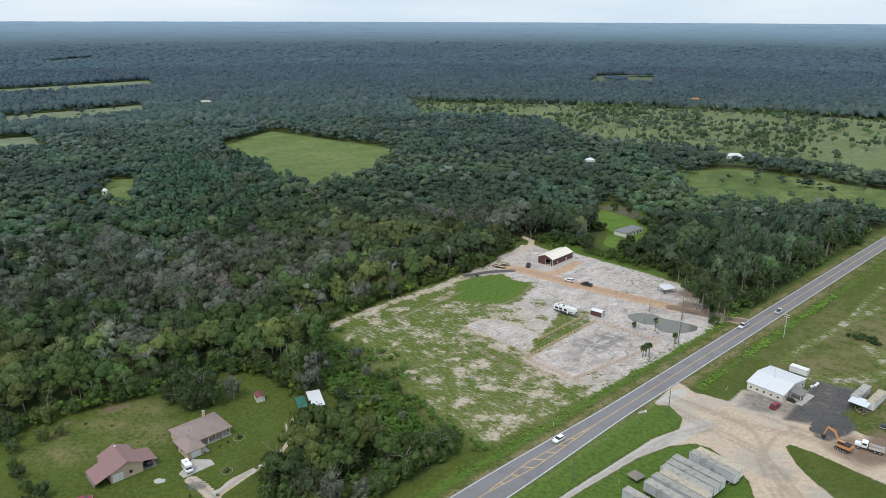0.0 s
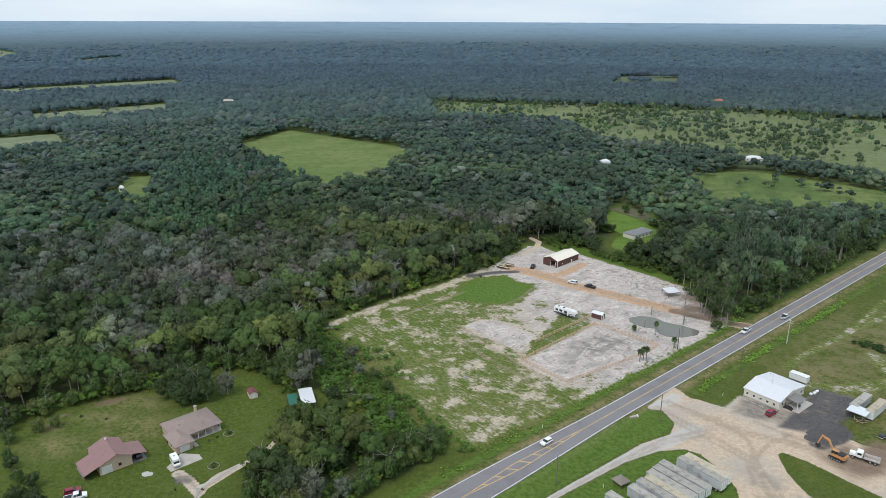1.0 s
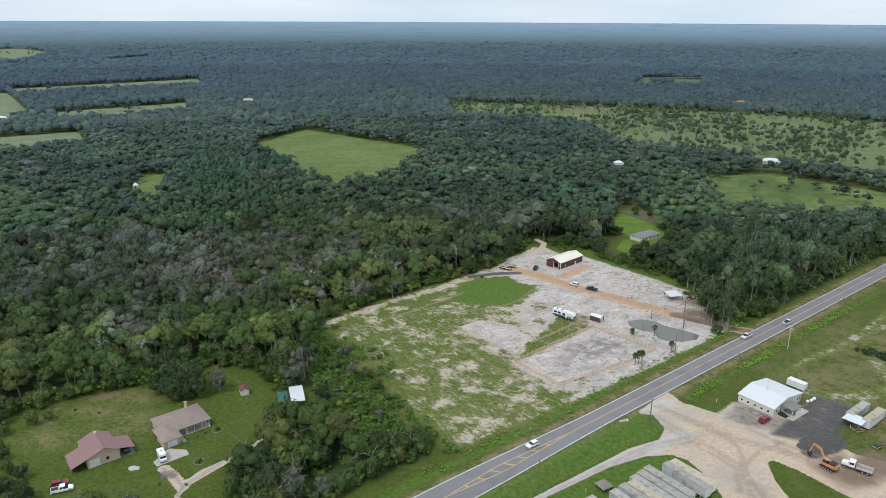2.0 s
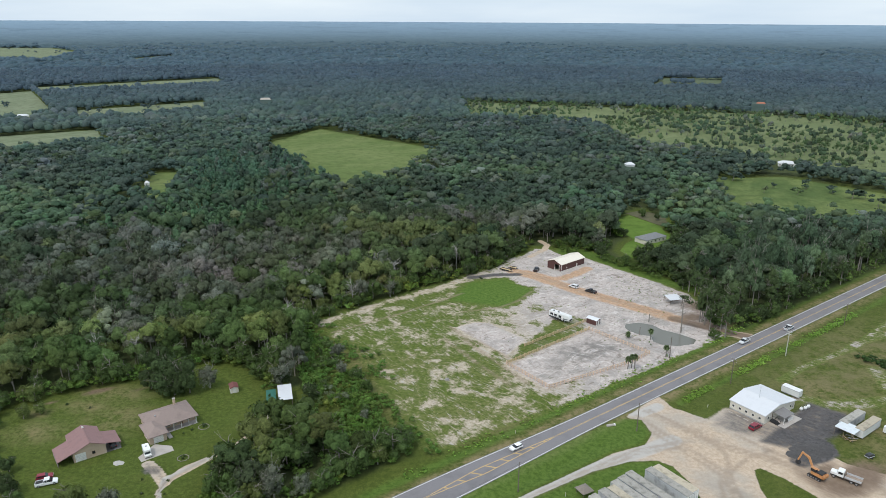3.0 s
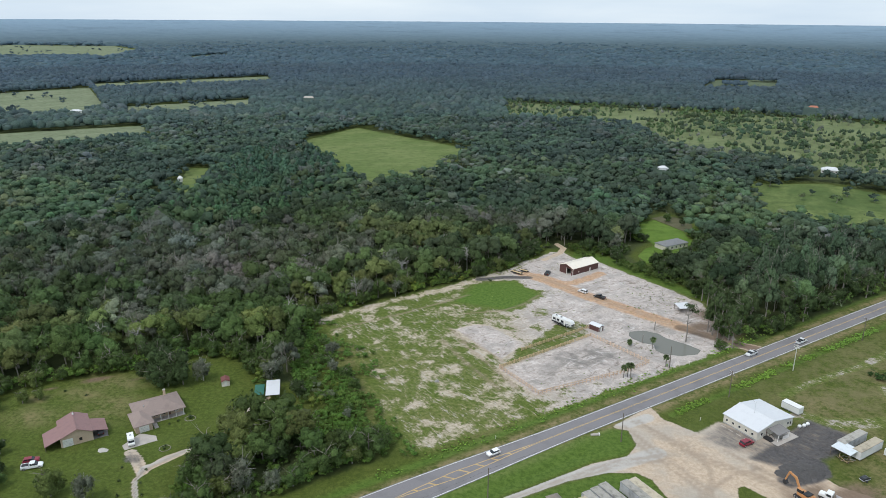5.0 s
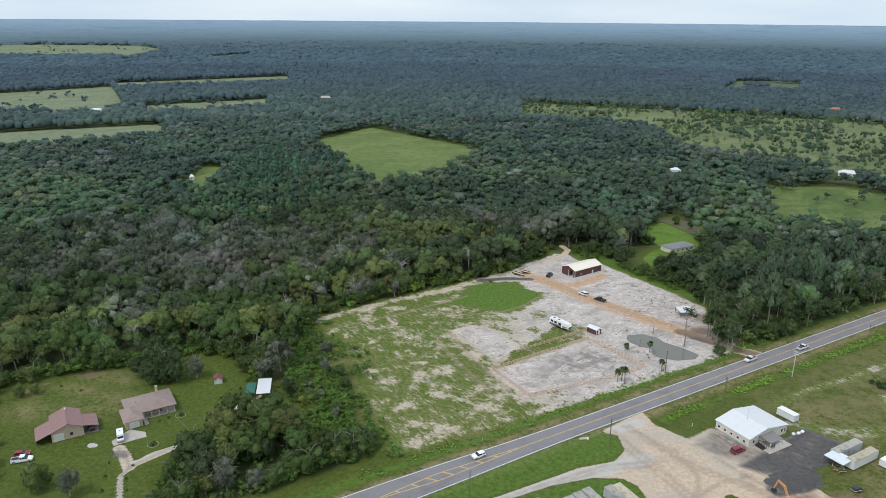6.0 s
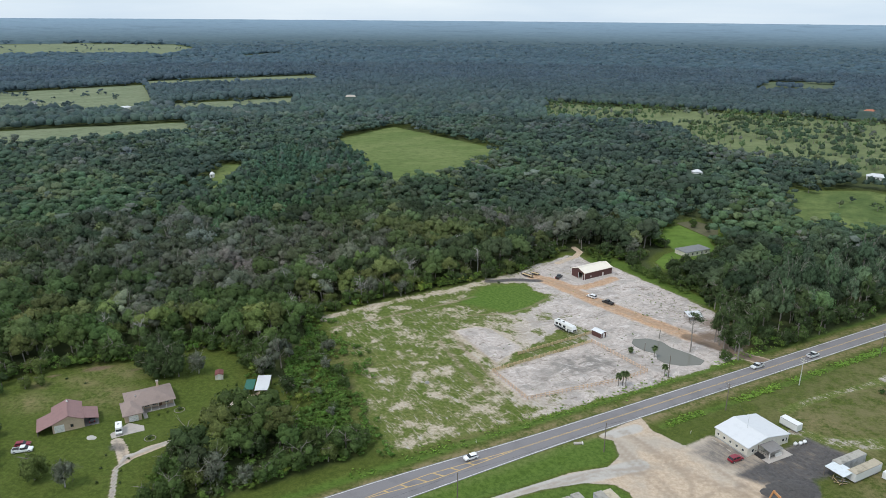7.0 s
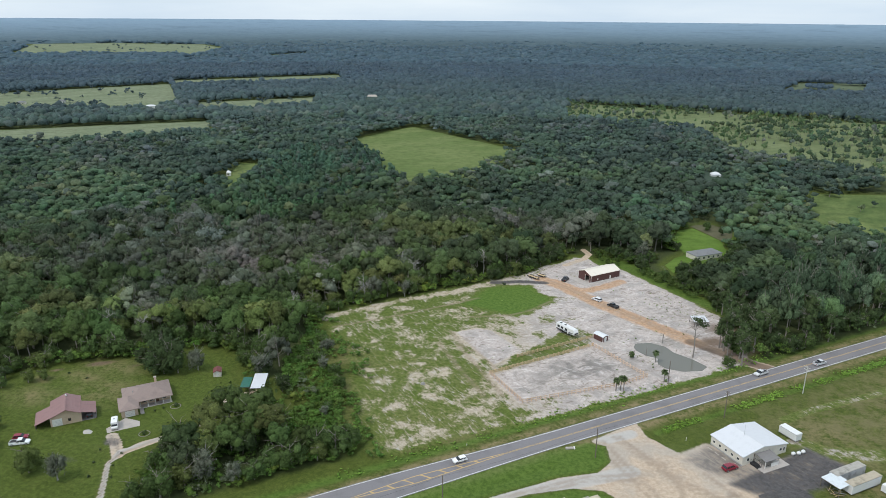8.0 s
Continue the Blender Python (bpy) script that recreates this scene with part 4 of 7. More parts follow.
def grow(name, x, y, lib, wide, tall, label, gain=(1, 1, 1), trunks=True, spread=0.3, only=None):
    """Many trees joined into one mesh of stuff: leaf clumps, trunks, with a tint for each tree."""
    kinds = species(x, y) if only is None else np.full(len(x), only)
    size = np.exp(rng.normal(0, spread * 0.75, len(x))).clip(0.55, 1.6)
    made = {"foliage": ([], [], [], [], LEAF if name in ("near_woods", "undergrowth") else FAR_LEAF), "trunks": ([], [], [], [], BARK)}
    count = {"foliage": 0, "trunks": 0}
    base = ground_z(x, y)
    for k in range(6):
        for v, (cr, br) in enumerate(lib[k]):
            sel = np.flatnonzero((kinds == k) & (np.arange(len(x)) % len(lib[k]) == v))
            if not len(sel):
                continue
            a = rng.uniform(0, 6.3, len(sel))
            c, s = np.cos(a)[:, None], np.sin(a)[:, None]
            w = (wide * size[sel] * {PINE: 0.75, BRIGHT: 0.8, GREY: 1.1}.get(k, 1.0))[:, None]
            h = (tall * size[sel] ** 0.6 * rng.uniform(0.85, 1.15, len(sel)) * {PINE: 1.25, BRIGHT: 0.8 * rng.uniform(0.7, 1.25, len(sel))}.get(k, 1.0) / 2.2)[:, None]
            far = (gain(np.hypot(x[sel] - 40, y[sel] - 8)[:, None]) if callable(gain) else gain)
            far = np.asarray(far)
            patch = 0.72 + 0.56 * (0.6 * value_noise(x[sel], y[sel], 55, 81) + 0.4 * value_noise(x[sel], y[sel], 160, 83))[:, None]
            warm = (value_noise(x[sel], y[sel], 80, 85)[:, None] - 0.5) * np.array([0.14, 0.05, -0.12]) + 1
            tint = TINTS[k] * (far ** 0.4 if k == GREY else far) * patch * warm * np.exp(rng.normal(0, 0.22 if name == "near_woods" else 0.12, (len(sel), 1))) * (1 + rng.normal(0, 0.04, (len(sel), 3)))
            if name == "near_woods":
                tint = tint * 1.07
            if k == GREY:
                tint = tint + rng.random((len(sel), 1)) * (TINTS[OAK] * (1 if callable(gain) else gain) - tint)
                bare = np.exp(-(((x[sel] + 92) / 46) ** 2 + ((y[sel] - 303) / 11) ** 2))[:, None] * (rng.random((len(sel), 1)) < 0.8)
                tint = tint + bare * (MAUVE - tint)
            # haze put into the tint: far trees lose their differences and near one mean
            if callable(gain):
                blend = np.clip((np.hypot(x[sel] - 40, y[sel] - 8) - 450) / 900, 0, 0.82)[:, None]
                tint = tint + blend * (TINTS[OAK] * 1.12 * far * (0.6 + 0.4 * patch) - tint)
            for nm, (V, F, N) in (("foliage", cr), ("trunks", br))[: 2 if trunks else 1]:
                px, py, pz = V[None, :, 0], V[None, :, 1], V[None, :, 2]
                P = np.stack([(px * c - py * s) * w + x[sel][:, None], (px * s + py * c) * w + y[sel][:, None], pz * h + base[sel][:, None]], -1)
                pts, faces, tints, norms, _ = made[nm]
                nx, ny, nz = N[None, :, 0], N[None, :, 1], N[None, :, 2]
                if nm == "foliage":
                    norms.append(np.stack([nx * c - ny * s, nx * s + ny * c, np.repeat(nz, len(sel), 0)], -1).reshape(-1, 3))
                pts.append(P.reshape(-1, 3))
                faces.append((F[None] + (np.arange(len(sel)) * len(V))[:, None, None] + count[nm]).reshape(-1, 3))
                tints.append(np.repeat(tint, len(V), 0))
                count[nm] += len(sel) * len(V)
    root = thing(name, Matrix.Identity(4), label, "woods", kind="stuff")
    for nm, (pts, faces, tints, norms, mat) in made.items():
        if not pts:
            continue
        me = poly_mesh(nm, np.concatenate(pts), np.concatenate(faces))
        if nm == "foliage":
            point_colors(me, "tint", np.concatenate(tints))
        me.materials.append(mat)
        me.polygons.foreach_set("use_smooth", np.ones(len(me.polygons), bool))
        if nm == "foliage":
            soft_normals(me, np.concatenate(norms))
        ob = new(nm, me)
        ob.parent = root
        tagged(ob, kind="stuff")
    return root


def band(x, y, lo, hi):
    r = np.hypot(x - 40, y - 8)
    return (r >= lo) & (r < hi)


def haze_tint(r):
    """Distance haze painted into the leaf colours: farther belts turn bluer and duller."""
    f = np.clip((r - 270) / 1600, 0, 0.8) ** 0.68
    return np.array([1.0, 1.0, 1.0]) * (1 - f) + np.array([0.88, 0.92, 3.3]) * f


NEAR_CORE, FAR_CORE = (ICO_V, ICO_F), (ICO_V, TOP_F)
x, y = scatter(-420, 330, 130, 480, 7.4)
keep = open_land(x, y) & band(x, y, 0, 430) & (edge_depth(x, y) > 9) & ~inside(YOUNG, x, y) & ~inside(PLANTATION, x, y)
grow("near_woods", x[keep], y[keep], library(480, 0.088, 18, 7, 3, FAR_CORE, 0.9), 5.3, 13.0, "dense mixed hardwood forest, green and moss-grey crowns", haze_tint)
x, y = scatter(-150, 260, 130, 470, 2.6)
d = edge_depth(x, y)
keep = open_land(x, y) & (d > 0) & ((d < 8) | inside(YOUNG, x, y)) & (rng.random(len(x)) < np.where(inside(YOUNG, x, y), 0.16, 0.95 - 0.06 * np.minimum(d, 8))) & (y > 150)
keep |= inside(LANE_GRASS, x, y) & (value_noise(x, y, 11, 53) > 0.42) & (rng.random(len(x)) < 0.6) & (depth_in(LOT, x, y) < -2)
grow("undergrowth", x[keep], y[keep], library(150, 0.12, 6, 6, 0, FAR_CORE), 2.2, 4.2, "low green scrub along the edge of the woods", (1.45, 1.5, 1.05), False)
x, y = scatter(-75, 15, 150, 270, 1.9)
keep = open_land(x, y) & ((inside(YOUNG, x, y) & (value_noise(x, y, 9, 57) > 0.42)) | (rng.random(len(x)) < 0.3)) & (y < 215 + 50 * inside(YOUNG, x, y)) & (edge_depth(x, y) > 0.5)
rim = to_line([(-50, 272), (-40, 256), (-19, 231), (-2, 192), (9, 181)], x, y)
keep |= inside(LOT, x, y) & (rng.random(len(x)) < 0.75 * np.exp(-rim / 3.2) * (value_noise(x, y, 7, 59) > 0.4))
grow("scrub", x[keep], y[keep], library(130, 0.14, 6, 6, 0, FAR_CORE), 1.6, 2.4, "bright green brambles and low scrub", (1.45, 1.62, 1.15), False, only=MID)
x, y = scatter(-260, -90, 330, 660, 5.0)
keep = open_land(x, y) & inside(PLANTATION, x + 9 * (value_noise(x, y, 15, 19) - 0.5), y + 16 * (value_noise(x, y, 15, 21) - 0.5))
mixed_in = rng.random(len(x)) < 0.16 + 0.5 * (value_noise(x, y, 22, 25) > 0.66)
PLANT_LIB = library(64, 0.17, 7, 6, 0, FAR_CORE, 1.0)
grow("plantation", x[keep & ~mixed_in], y[keep & ~mixed_in], PLANT_LIB, 4.2, 11.5, "dense stand of young bright green conical trees", haze_tint, False, 0.45, BRIGHT)
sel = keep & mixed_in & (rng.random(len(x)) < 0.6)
grow("plantation_hardwoods", x[sel], y[sel], PLANT_LIB, 4.6, 12.0, "broad green hardwoods among young conical trees", haze_tint, False, 0.45)
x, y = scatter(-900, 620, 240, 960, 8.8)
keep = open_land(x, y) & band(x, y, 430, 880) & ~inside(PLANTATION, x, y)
grow("middle_woods", x[keep], y[keep], library(56, 0.115, 6, 6, 0, FAR_CORE, 0.95), 6.6, 12.5, "dense mixed forest of dark green crowns", haze_tint, False, 0.26)
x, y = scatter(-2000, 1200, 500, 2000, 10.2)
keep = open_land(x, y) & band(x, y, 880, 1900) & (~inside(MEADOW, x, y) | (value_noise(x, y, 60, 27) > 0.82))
grow("far_woods", x[keep], y[keep], library(7, 0.22, 1, 6, 0, FAR_CORE, 1.0), 5.0, 12.6, "far dark blue-green forest reaching to the skyline", lambda r: haze_tint(r) * 1.12, False, 0.2)

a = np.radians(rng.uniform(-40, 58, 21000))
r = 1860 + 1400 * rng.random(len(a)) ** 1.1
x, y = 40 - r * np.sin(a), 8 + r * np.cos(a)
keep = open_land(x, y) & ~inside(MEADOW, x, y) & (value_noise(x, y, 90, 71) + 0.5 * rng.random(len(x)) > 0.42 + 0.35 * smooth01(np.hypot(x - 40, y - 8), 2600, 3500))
grow("distant_woods", x[keep], y[keep], library(0, 0.3, 1, 6, 0, FAR_CORE, 1.2), 7.0, 11.0, "distant blue-green forest below the skyline", lambda r: haze_tint(r) * (1.15, 1.25, 1.22), False, 0.25)

# lone trees in the pastures
px, py = [], []
for poly, count in ((PASTURE, 46), (PASTURE_NEAR, 16), (STRIP_MID, 16), (FIELD_EAST, 14), (STRIP_FAR, 8), (PASTURE_FAR, 60)):
    lo, hi = np.min(poly, 0), np.max(poly, 0)
    qx, qy = rng.uniform(lo[0], hi[0], count * 3), rng.uniform(lo[1], hi[1], count * 3)
    sel = np.flatnonzero(inside(poly, qx, qy) & (value_noise(qx, qy, 70, 61) > 0.45))[:count]
    px.append(qx[sel])
    py.append(qy[sel])
grow("pasture_trees", np.concatenate(px), np.concatenate(py), library(60, 0.24, 6, 3, 0, FAR_CORE), 4.6, 8.0, "lone round trees and bushes in open pasture", haze_tint, True, 0.5)

# savanna: small scattered trees, thick in the middle
x, y = rng.uniform(-60, 720, 5200), rng.uniform(490, 1120, 5200)
thick = value_noise(x, y, 75, 23) * 0.62 + value_noise(x, y, 28, 29) * 0.34 + 0.12 * rng.random(len(x)) + 0.2 * np.exp(-(((x - 230) / 110) ** 2 + ((y - 830) / 110) ** 2))
keep = inside(SAVANNA, x, y) & (thick > 0.53 - 0.1 * smooth01(np.hypot(x, y), 900, 1080))
keep |= inside(SAVANNA, x, y) & (y > 840) & (depth_in(SAVANNA, x, y) < 60) & (rng.random(len(x)) < 0.5)
grow("savanna_trees", x[keep], y[keep], library(26, 0.24, 3, 5, 0, FAR_CORE, 0.9), 2.5, 8.6, "scattered small trees and palms in pale grass", (1.08, 1.10, 1.6), True, 0.5)

# weed tufts on the sandy lot
x, y = scatter(-45, 125, 185, 385, 2.2)
wild = 0.36 * inside([(70, 318), (92, 345), (116, 322), (96, 304)], x, y) + 0.10 * inside([(40, 345), (66, 372), (92, 346), (70, 330)], x, y) + 0.02 + 0.2 * (np.abs(depth_in(POND, x, y) + 2.5) < 1.2) * (x < 92)
keep = (depth_in(LOT, x, y) > 1) & (rng.random(len(x)) < wild * 1.5 * value_noise(x, y, 8, 47)) & (depth_in(POND, x, y) < -1) & (np.hypot((x - 60) / 14, (y - 354) / 11) > 1)
TUFT = {k: [(crown(BRIGHT, 3, 30, 0.3, FAR_CORE), None)] for k in range(6)}
grow("weed_tufts", x[keep], y[keep], TUFT, 0.7, 0.3, "scattered low weeds on the sandy lot", (1.3, 1.05, 0.8), False, only=BRIGHT)

# weeds in the roadside ditches and rough tufts
s_, n_ = rng.uniform(216, 345, 1500), rng.normal(-10.4, 0.8, 1500)
s2, n2_ = rng.uniform(120, 300, 500), rng.normal(11.2, 1.4, 500)
s_, n_ = np.concatenate([s_, s2]), np.concatenate([n_, n2_])
x, y = ALONG.x * s_ + ACROSS.x * (ROAD_MID + n_), ALONG.y * s_ + ACROSS.y * (ROAD_MID + n_)
keep = value_noise(x, y, 9, 41) > 0.33
TUFT = {k: [(crown(MID, 2, 26, 0.2, FAR_CORE, 0.8), None)] for k in range(6)}
grow("ditch_weeds", x[keep], y[keep], TUFT, 0.62, 0.6, "tall green weeds along the roadside ditch", (2.0, 1.75, 0.95), False, only=BRIGHT)


# the farthest forest is a lumpy canopy
def canopy():
    ang = np.radians(np.arange(-46, 64, 0.3))
    r = np.concatenate([np.arange(430, 1880, 36.0), 1880 * np.exp(np.linspace(0, math.log(4840 / 1880), 130))])
    A, R = np.meshgrid(ang, r)
    X, Y = 40 - R * np.sin(A), 8 + R * np.cos(A)
    lump = 9 * value_noise(X, Y, 17, 31) + 6 * value_noise(X, Y, 47, 33) + 6 * value_noise(X, Y, 210, 35) - 4
    lump *= 1 - 0.85 * smooth01(R, 2600, 4400)
    lump = np.where(R >= 1880, lump * (0.42 + 0.58 * smooth01(R, 2700, 3100)), lump)
    # nearer than 1880 m, a low sheet added under the crowns to brighten gaps
    lump = np.where(R < 1880, 0.2 * lump - 2.5 + 2.2 * smooth01(R, 420, 560) + 1.6 * smooth01(R, 560, 900) + 1.8 * smooth01(R, 900, 1300), lump)
    gap = np.zeros_like(X)
    for poly in (SAVANNA, MEADOW, *OPEN):
        gap = np.maximum(gap, np.clip(depth_in(poly, X, Y) / np.where(R < 1880, 22, 14) + 2.3, 0, 1))
    gap = np.maximum(gap, 1 - smooth01(ACROSS.x * X + ACROSS.y * Y - ROAD_MID, 24, 50))
    Z = ground_z(X, Y) + (3 + lump) * (1 - gap) - 4 * gap
    me = grid_mesh("distant_canopy", X, Y, Z)
    m, nt, b = nodes_of("distant_canopy_leaves")
    co = coords(nt, True)
    mp = add(nt, "Mapping", Scale=(0.8, 1, 1))
    nt.links.new(co, mp.inputs["Vector"])
    n1, n2 = noise_tex(nt, mp.outputs[0], 0.006, 8.0, 0.75), noise_tex(nt, mp.outputs[0], 0.04, 5.0, 0.8)
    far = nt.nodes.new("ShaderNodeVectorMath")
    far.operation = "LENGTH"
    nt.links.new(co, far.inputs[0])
    # haze painted into the canopy colour: bluer, then paler towards the skyline
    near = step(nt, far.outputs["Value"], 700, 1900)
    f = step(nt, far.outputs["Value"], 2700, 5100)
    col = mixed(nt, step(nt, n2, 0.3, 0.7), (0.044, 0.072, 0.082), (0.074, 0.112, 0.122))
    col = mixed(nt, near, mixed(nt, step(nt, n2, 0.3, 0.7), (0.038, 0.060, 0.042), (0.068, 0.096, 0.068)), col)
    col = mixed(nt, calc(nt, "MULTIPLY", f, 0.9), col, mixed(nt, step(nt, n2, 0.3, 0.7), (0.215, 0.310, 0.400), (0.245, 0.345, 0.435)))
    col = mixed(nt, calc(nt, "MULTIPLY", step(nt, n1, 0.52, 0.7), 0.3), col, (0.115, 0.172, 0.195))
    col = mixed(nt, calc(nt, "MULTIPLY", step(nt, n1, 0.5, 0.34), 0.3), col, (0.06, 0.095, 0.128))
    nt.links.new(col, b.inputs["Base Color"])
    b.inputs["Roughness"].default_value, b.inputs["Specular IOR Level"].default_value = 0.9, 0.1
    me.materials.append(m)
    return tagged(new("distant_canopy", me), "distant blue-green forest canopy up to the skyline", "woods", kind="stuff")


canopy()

# ---- single trees: each an object with a trunk and a crown ----
def mesh_of(name, V, F, mat, tint=None, N=None):
    me = poly_mesh(name, V, F)
    if tint is not None:
        point_colors(me, "tint", np.repeat(np.array([tint]), len(V), 0))
    me.materials.append(mat)
    me.polygons.foreach_set("use_smooth", np.ones(len(me.polygons), bool))
    if N is not None:
        soft_normals(me, N)
    return me


def trunk_mesh(height, r, limbs, reach, seed, mat, twigs=2):
    """A tapering, slightly bent trunk with forked limbs."""
    rnd = random.Random(seed)
    bm = bm_of()
    pts = [Vector((0, 0, -0.2))]
    for i in range(1, 5):
        pts.append(Vector((rnd.uniform(-0.2, 0.2) * i / 2, rnd.uniform(-0.2, 0.2) * i / 2, height * i / 4)))
    for i in range(4):
        tube(bm, pts[i], pts[i + 1], r * (1 - 0.2 * i), r * (1 - 0.2 * (i + 1)), 7)
    for i in range(limbs):
        f = rnd.uniform(0.45, 1.0)
        k = min(3, int(f * 4))
        base = pts[k].lerp(pts[k + 1], f * 4 - k if f < 1 else 1)
        a = rnd.uniform(0, 6.28)
        v = Vector((math.cos(a), math.sin(a), rnd.uniform(0.35, 1.0))) * reach * rnd.uniform(0.5, 0.9)
        mid = base + v * 0.55
        tube(bm, base, mid, r * 0.4, r * 0.25, 5)
        for _ in range(twigs):
            tip = mid + v * 0.5 + Vector([rnd.uniform(-0.35, 0.35) * reach for _ in range(3)])
            tube(bm, mid, tip, r * 0.22, r * 0.06, 4)
    me = bpy.data.meshes.new("trunk")
    bm.to_mesh(me)
    bm.free()
    me.materials.append(mat)
    return me


KIND_WORDS = {OAK: "dark green broadleaf tree with rounded crown", MID: "green broadleaf tree with full crown", YEL: "yellow-green broadleaf tree with loose crown",
              GREY: "grey moss-hung oak with thin crown", PINE: "tall pine with bare lower trunk", BRIGHT: "young bright green tree with narrow crown"}


def tree_template(kind, w, h, seed, leaves=1350, count=22, size=0.068):
    global rng
    keep_rng, rng = rng, np.random.default_rng(seed)
    V, F, N = crown(kind, count, leaves if kind != PINE else 1000, size, FAR_CORE, 0.66)
    rng = keep_rng
    root = thing("tree", pose(0, -400, -200), KIND_WORDS[kind] + " at the wood's edge", "tree", "trees at the edge of the woods")
    if kind in (OAK, MID, YEL):
        V = V - (0, 0, 0.24)
    s = Vector((w, w, h / 2.2))
    V = V * np.array(s)
    for nm, me in (("trunk", trunk_mesh(h * (0.95 if kind == PINE else 0.62), 0.028 * h ** 0.95, {GREY: 10, PINE: 9}.get(kind, 5), w * 0.9, seed, DEADWOOD if kind == GREY else BARK)), ("crown", mesh_of("crown", V, F, LEAF, TINTS[kind], N))):
        ob = new(nm, me)
        ob.parent = root
    return root


TREES = [tree_template(k, w, h, 100 + i) for i, (k, w, h) in enumerate(((OAK, 5.2, 12), (OAK, 4.6, 11), (MID, 4.8, 12.5), (MID, 4.2, 11), (YEL, 4.2, 11), (GREY, 4.6, 12), (GREY, 4.0, 11.5), (PINE, 4.2, 16), (PINE, 3.6, 14.5), (BRIGHT, 2.9, 9)))]
BY_KIND = {k: [t for t, kk in zip(TREES, (OAK, OAK, MID, MID, YEL, GREY, GREY, PINE, PINE, BRIGHT)) if kk == k] for k in range(6)}
used = set()


def plant(kind, x, y, scale=1.0, pick=None):
    pool = BY_KIND[kind]
    src = pool[int(rng.integers(len(pool))) if pick is None else pick]
    m = pose(x, y, gz(x, y), 0, 0, float(rng.uniform(0, 360))) @ Matrix.Diagonal((scale, scale, scale * float(rng.uniform(0.9, 1.12)), 1))
    if src not in used:
        used.add(src)
        src.matrix_basis = m
        return src
    ob = copy_thing(src, Matrix.Identity(4))
    ob.matrix_basis = m
    return ob


x, y = scatter(-150, 330, 140, 470, 6.6)
d = edge_depth(x, y)
keep = open_land(x, y) & (d > 1.0) & (d <= 9.5) & band(x, y, 0, 430)
x, y, d = x[keep], y[keep], d[keep]
for xi, yi, k, di in zip(x, y, species(x, y), d):
    low = inside(YOUNG, np.float64(xi), np.float64(yi))
    if low and rng.random() < 0.5:
        continue
    k = MID if k == GREY and rng.random() < 0.65 else k
    plant(int(k) if not low or rng.random() < 0.75 else GREY, float(xi), float(yi), float(rng.uniform(0.32, 0.6) if low else rng.uniform(0.6, 0.95) if di < 5 else rng.uniform(0.8, 1.15)))
# trees that stand alone
LAWN_TREES = [(OAK, -79.5, 210.5, 1.25), (OAK, -87.5, 214.5, 1.2), (GREY, -70.5, 212.5, 0.9), (OAK, -84.0, 206.5, 1.0), (OAK, -76.0, 208.5, 0.95), (OAK, -80.5, 206.5, 0.85), (OAK, -90.5, 209.5, 0.9), (YEL, -121.5, 186.5, 0.62), (YEL, -118.0, 189.5, 0.55), (YEL, -79.1, 145.9, 1.05),
    (GREY, -68.6, 145.4, 0.85), (MID, -84.5, 149.0, 0.5), (MID, -127.0, 180.5, 0.5), (OAK, -131.0, 186.0, 0.6), (MID, -122.5, 173.0, 0.45)]
LAWN_EDGE_TREES = [(OAK, -118.0, 168.0, 0.55), (MID, -112.5, 162.5, 0.5), (OAK, -107.0, 160.0, 0.62), (OAK, -100.0, 150.0, 0.7), (MID, -96.0, 146.0, 0.6), (OAK, -106.0, 152.0, 0.75), (OAK, -113.0, 150.0, 0.8)]
SHED_TREES = [(MID, -31.0, 180.0, 0.95), (OAK, -26.5, 172.0, 1.0), (MID, -35.0, 171.0, 0.95), (OAK, -22.0, 182.0, 1.0), (OAK, -30.0, 188.0, 0.9), (OAK, -46.5, 217.0, 0.95), (MID, -33.5, 199.0, 0.7), (OAK, -33.5, 208.0, 0.85), (YEL, -49.0, 187.0, 0.4), (MID, -41.5, 193.5, 0.42)]
HOUSE_TREES = [(OAK, 98.0, 413.9, 0.6), (OAK, 78.5, 391.0, 0.75), (MID, 84.0, 388.5, 0.7), (YEL, 87.5, 395.5, 0.5), (OAK, 131.0, 415.0, 0.85), (MID, 126.0, 406.0, 0.75), (OAK, 121.0, 396.0, 0.7), (MID, 116.0, 461.0, 0.7), (OAK, 124.0, 453.0, 0.6)]
LOT_TREES = [(PINE, 114.0, 291.0, 0.8), (PINE, 118.0, 297.5, 0.85), (PINE, 121.5, 306.0, 0.9), (PINE, 119.0, 315.0, 0.85), (PINE, 122.0, 290.5, 0.8), (MID, 119.5, 286.0, 0.7), (PINE, 113.0, 290.8, 0.80), (PINE, 114.4, 288.3, 0.90), (PINE, 115.4, 283.3, 0.72), (MID, 115.0, 275.6, 0.65),
    (PINE, 119.8, 283.4, 0.80), (PINE, 120.0, 277.3, 0.90), (PINE, 116.6, 302.8, 0.72), (MID, 118.1, 296.1, 0.65), (PINE, 116.2, 326.4, 0.80), (OAK, 114.1, 329.5, 0.65), (PINE, 117.8, 321.0, 0.72), (MID, 119.6, 313.5, 0.65), (PINE, 120.3, 292.8, 0.80), (OAK, 80.0, 372.0, 0.9),
    (MID, 92.0, 362.0, 0.75), (OAK, 107.0, 385.0, 0.8), (OAK, 100.0, 372.0, 0.9)]
for k, xi, yi, sc in (*LAWN_TREES, *LAWN_EDGE_TREES, *SHED_TREES, *HOUSE_TREES, *LOT_TREES):
    plant(k, xi, yi, sc)
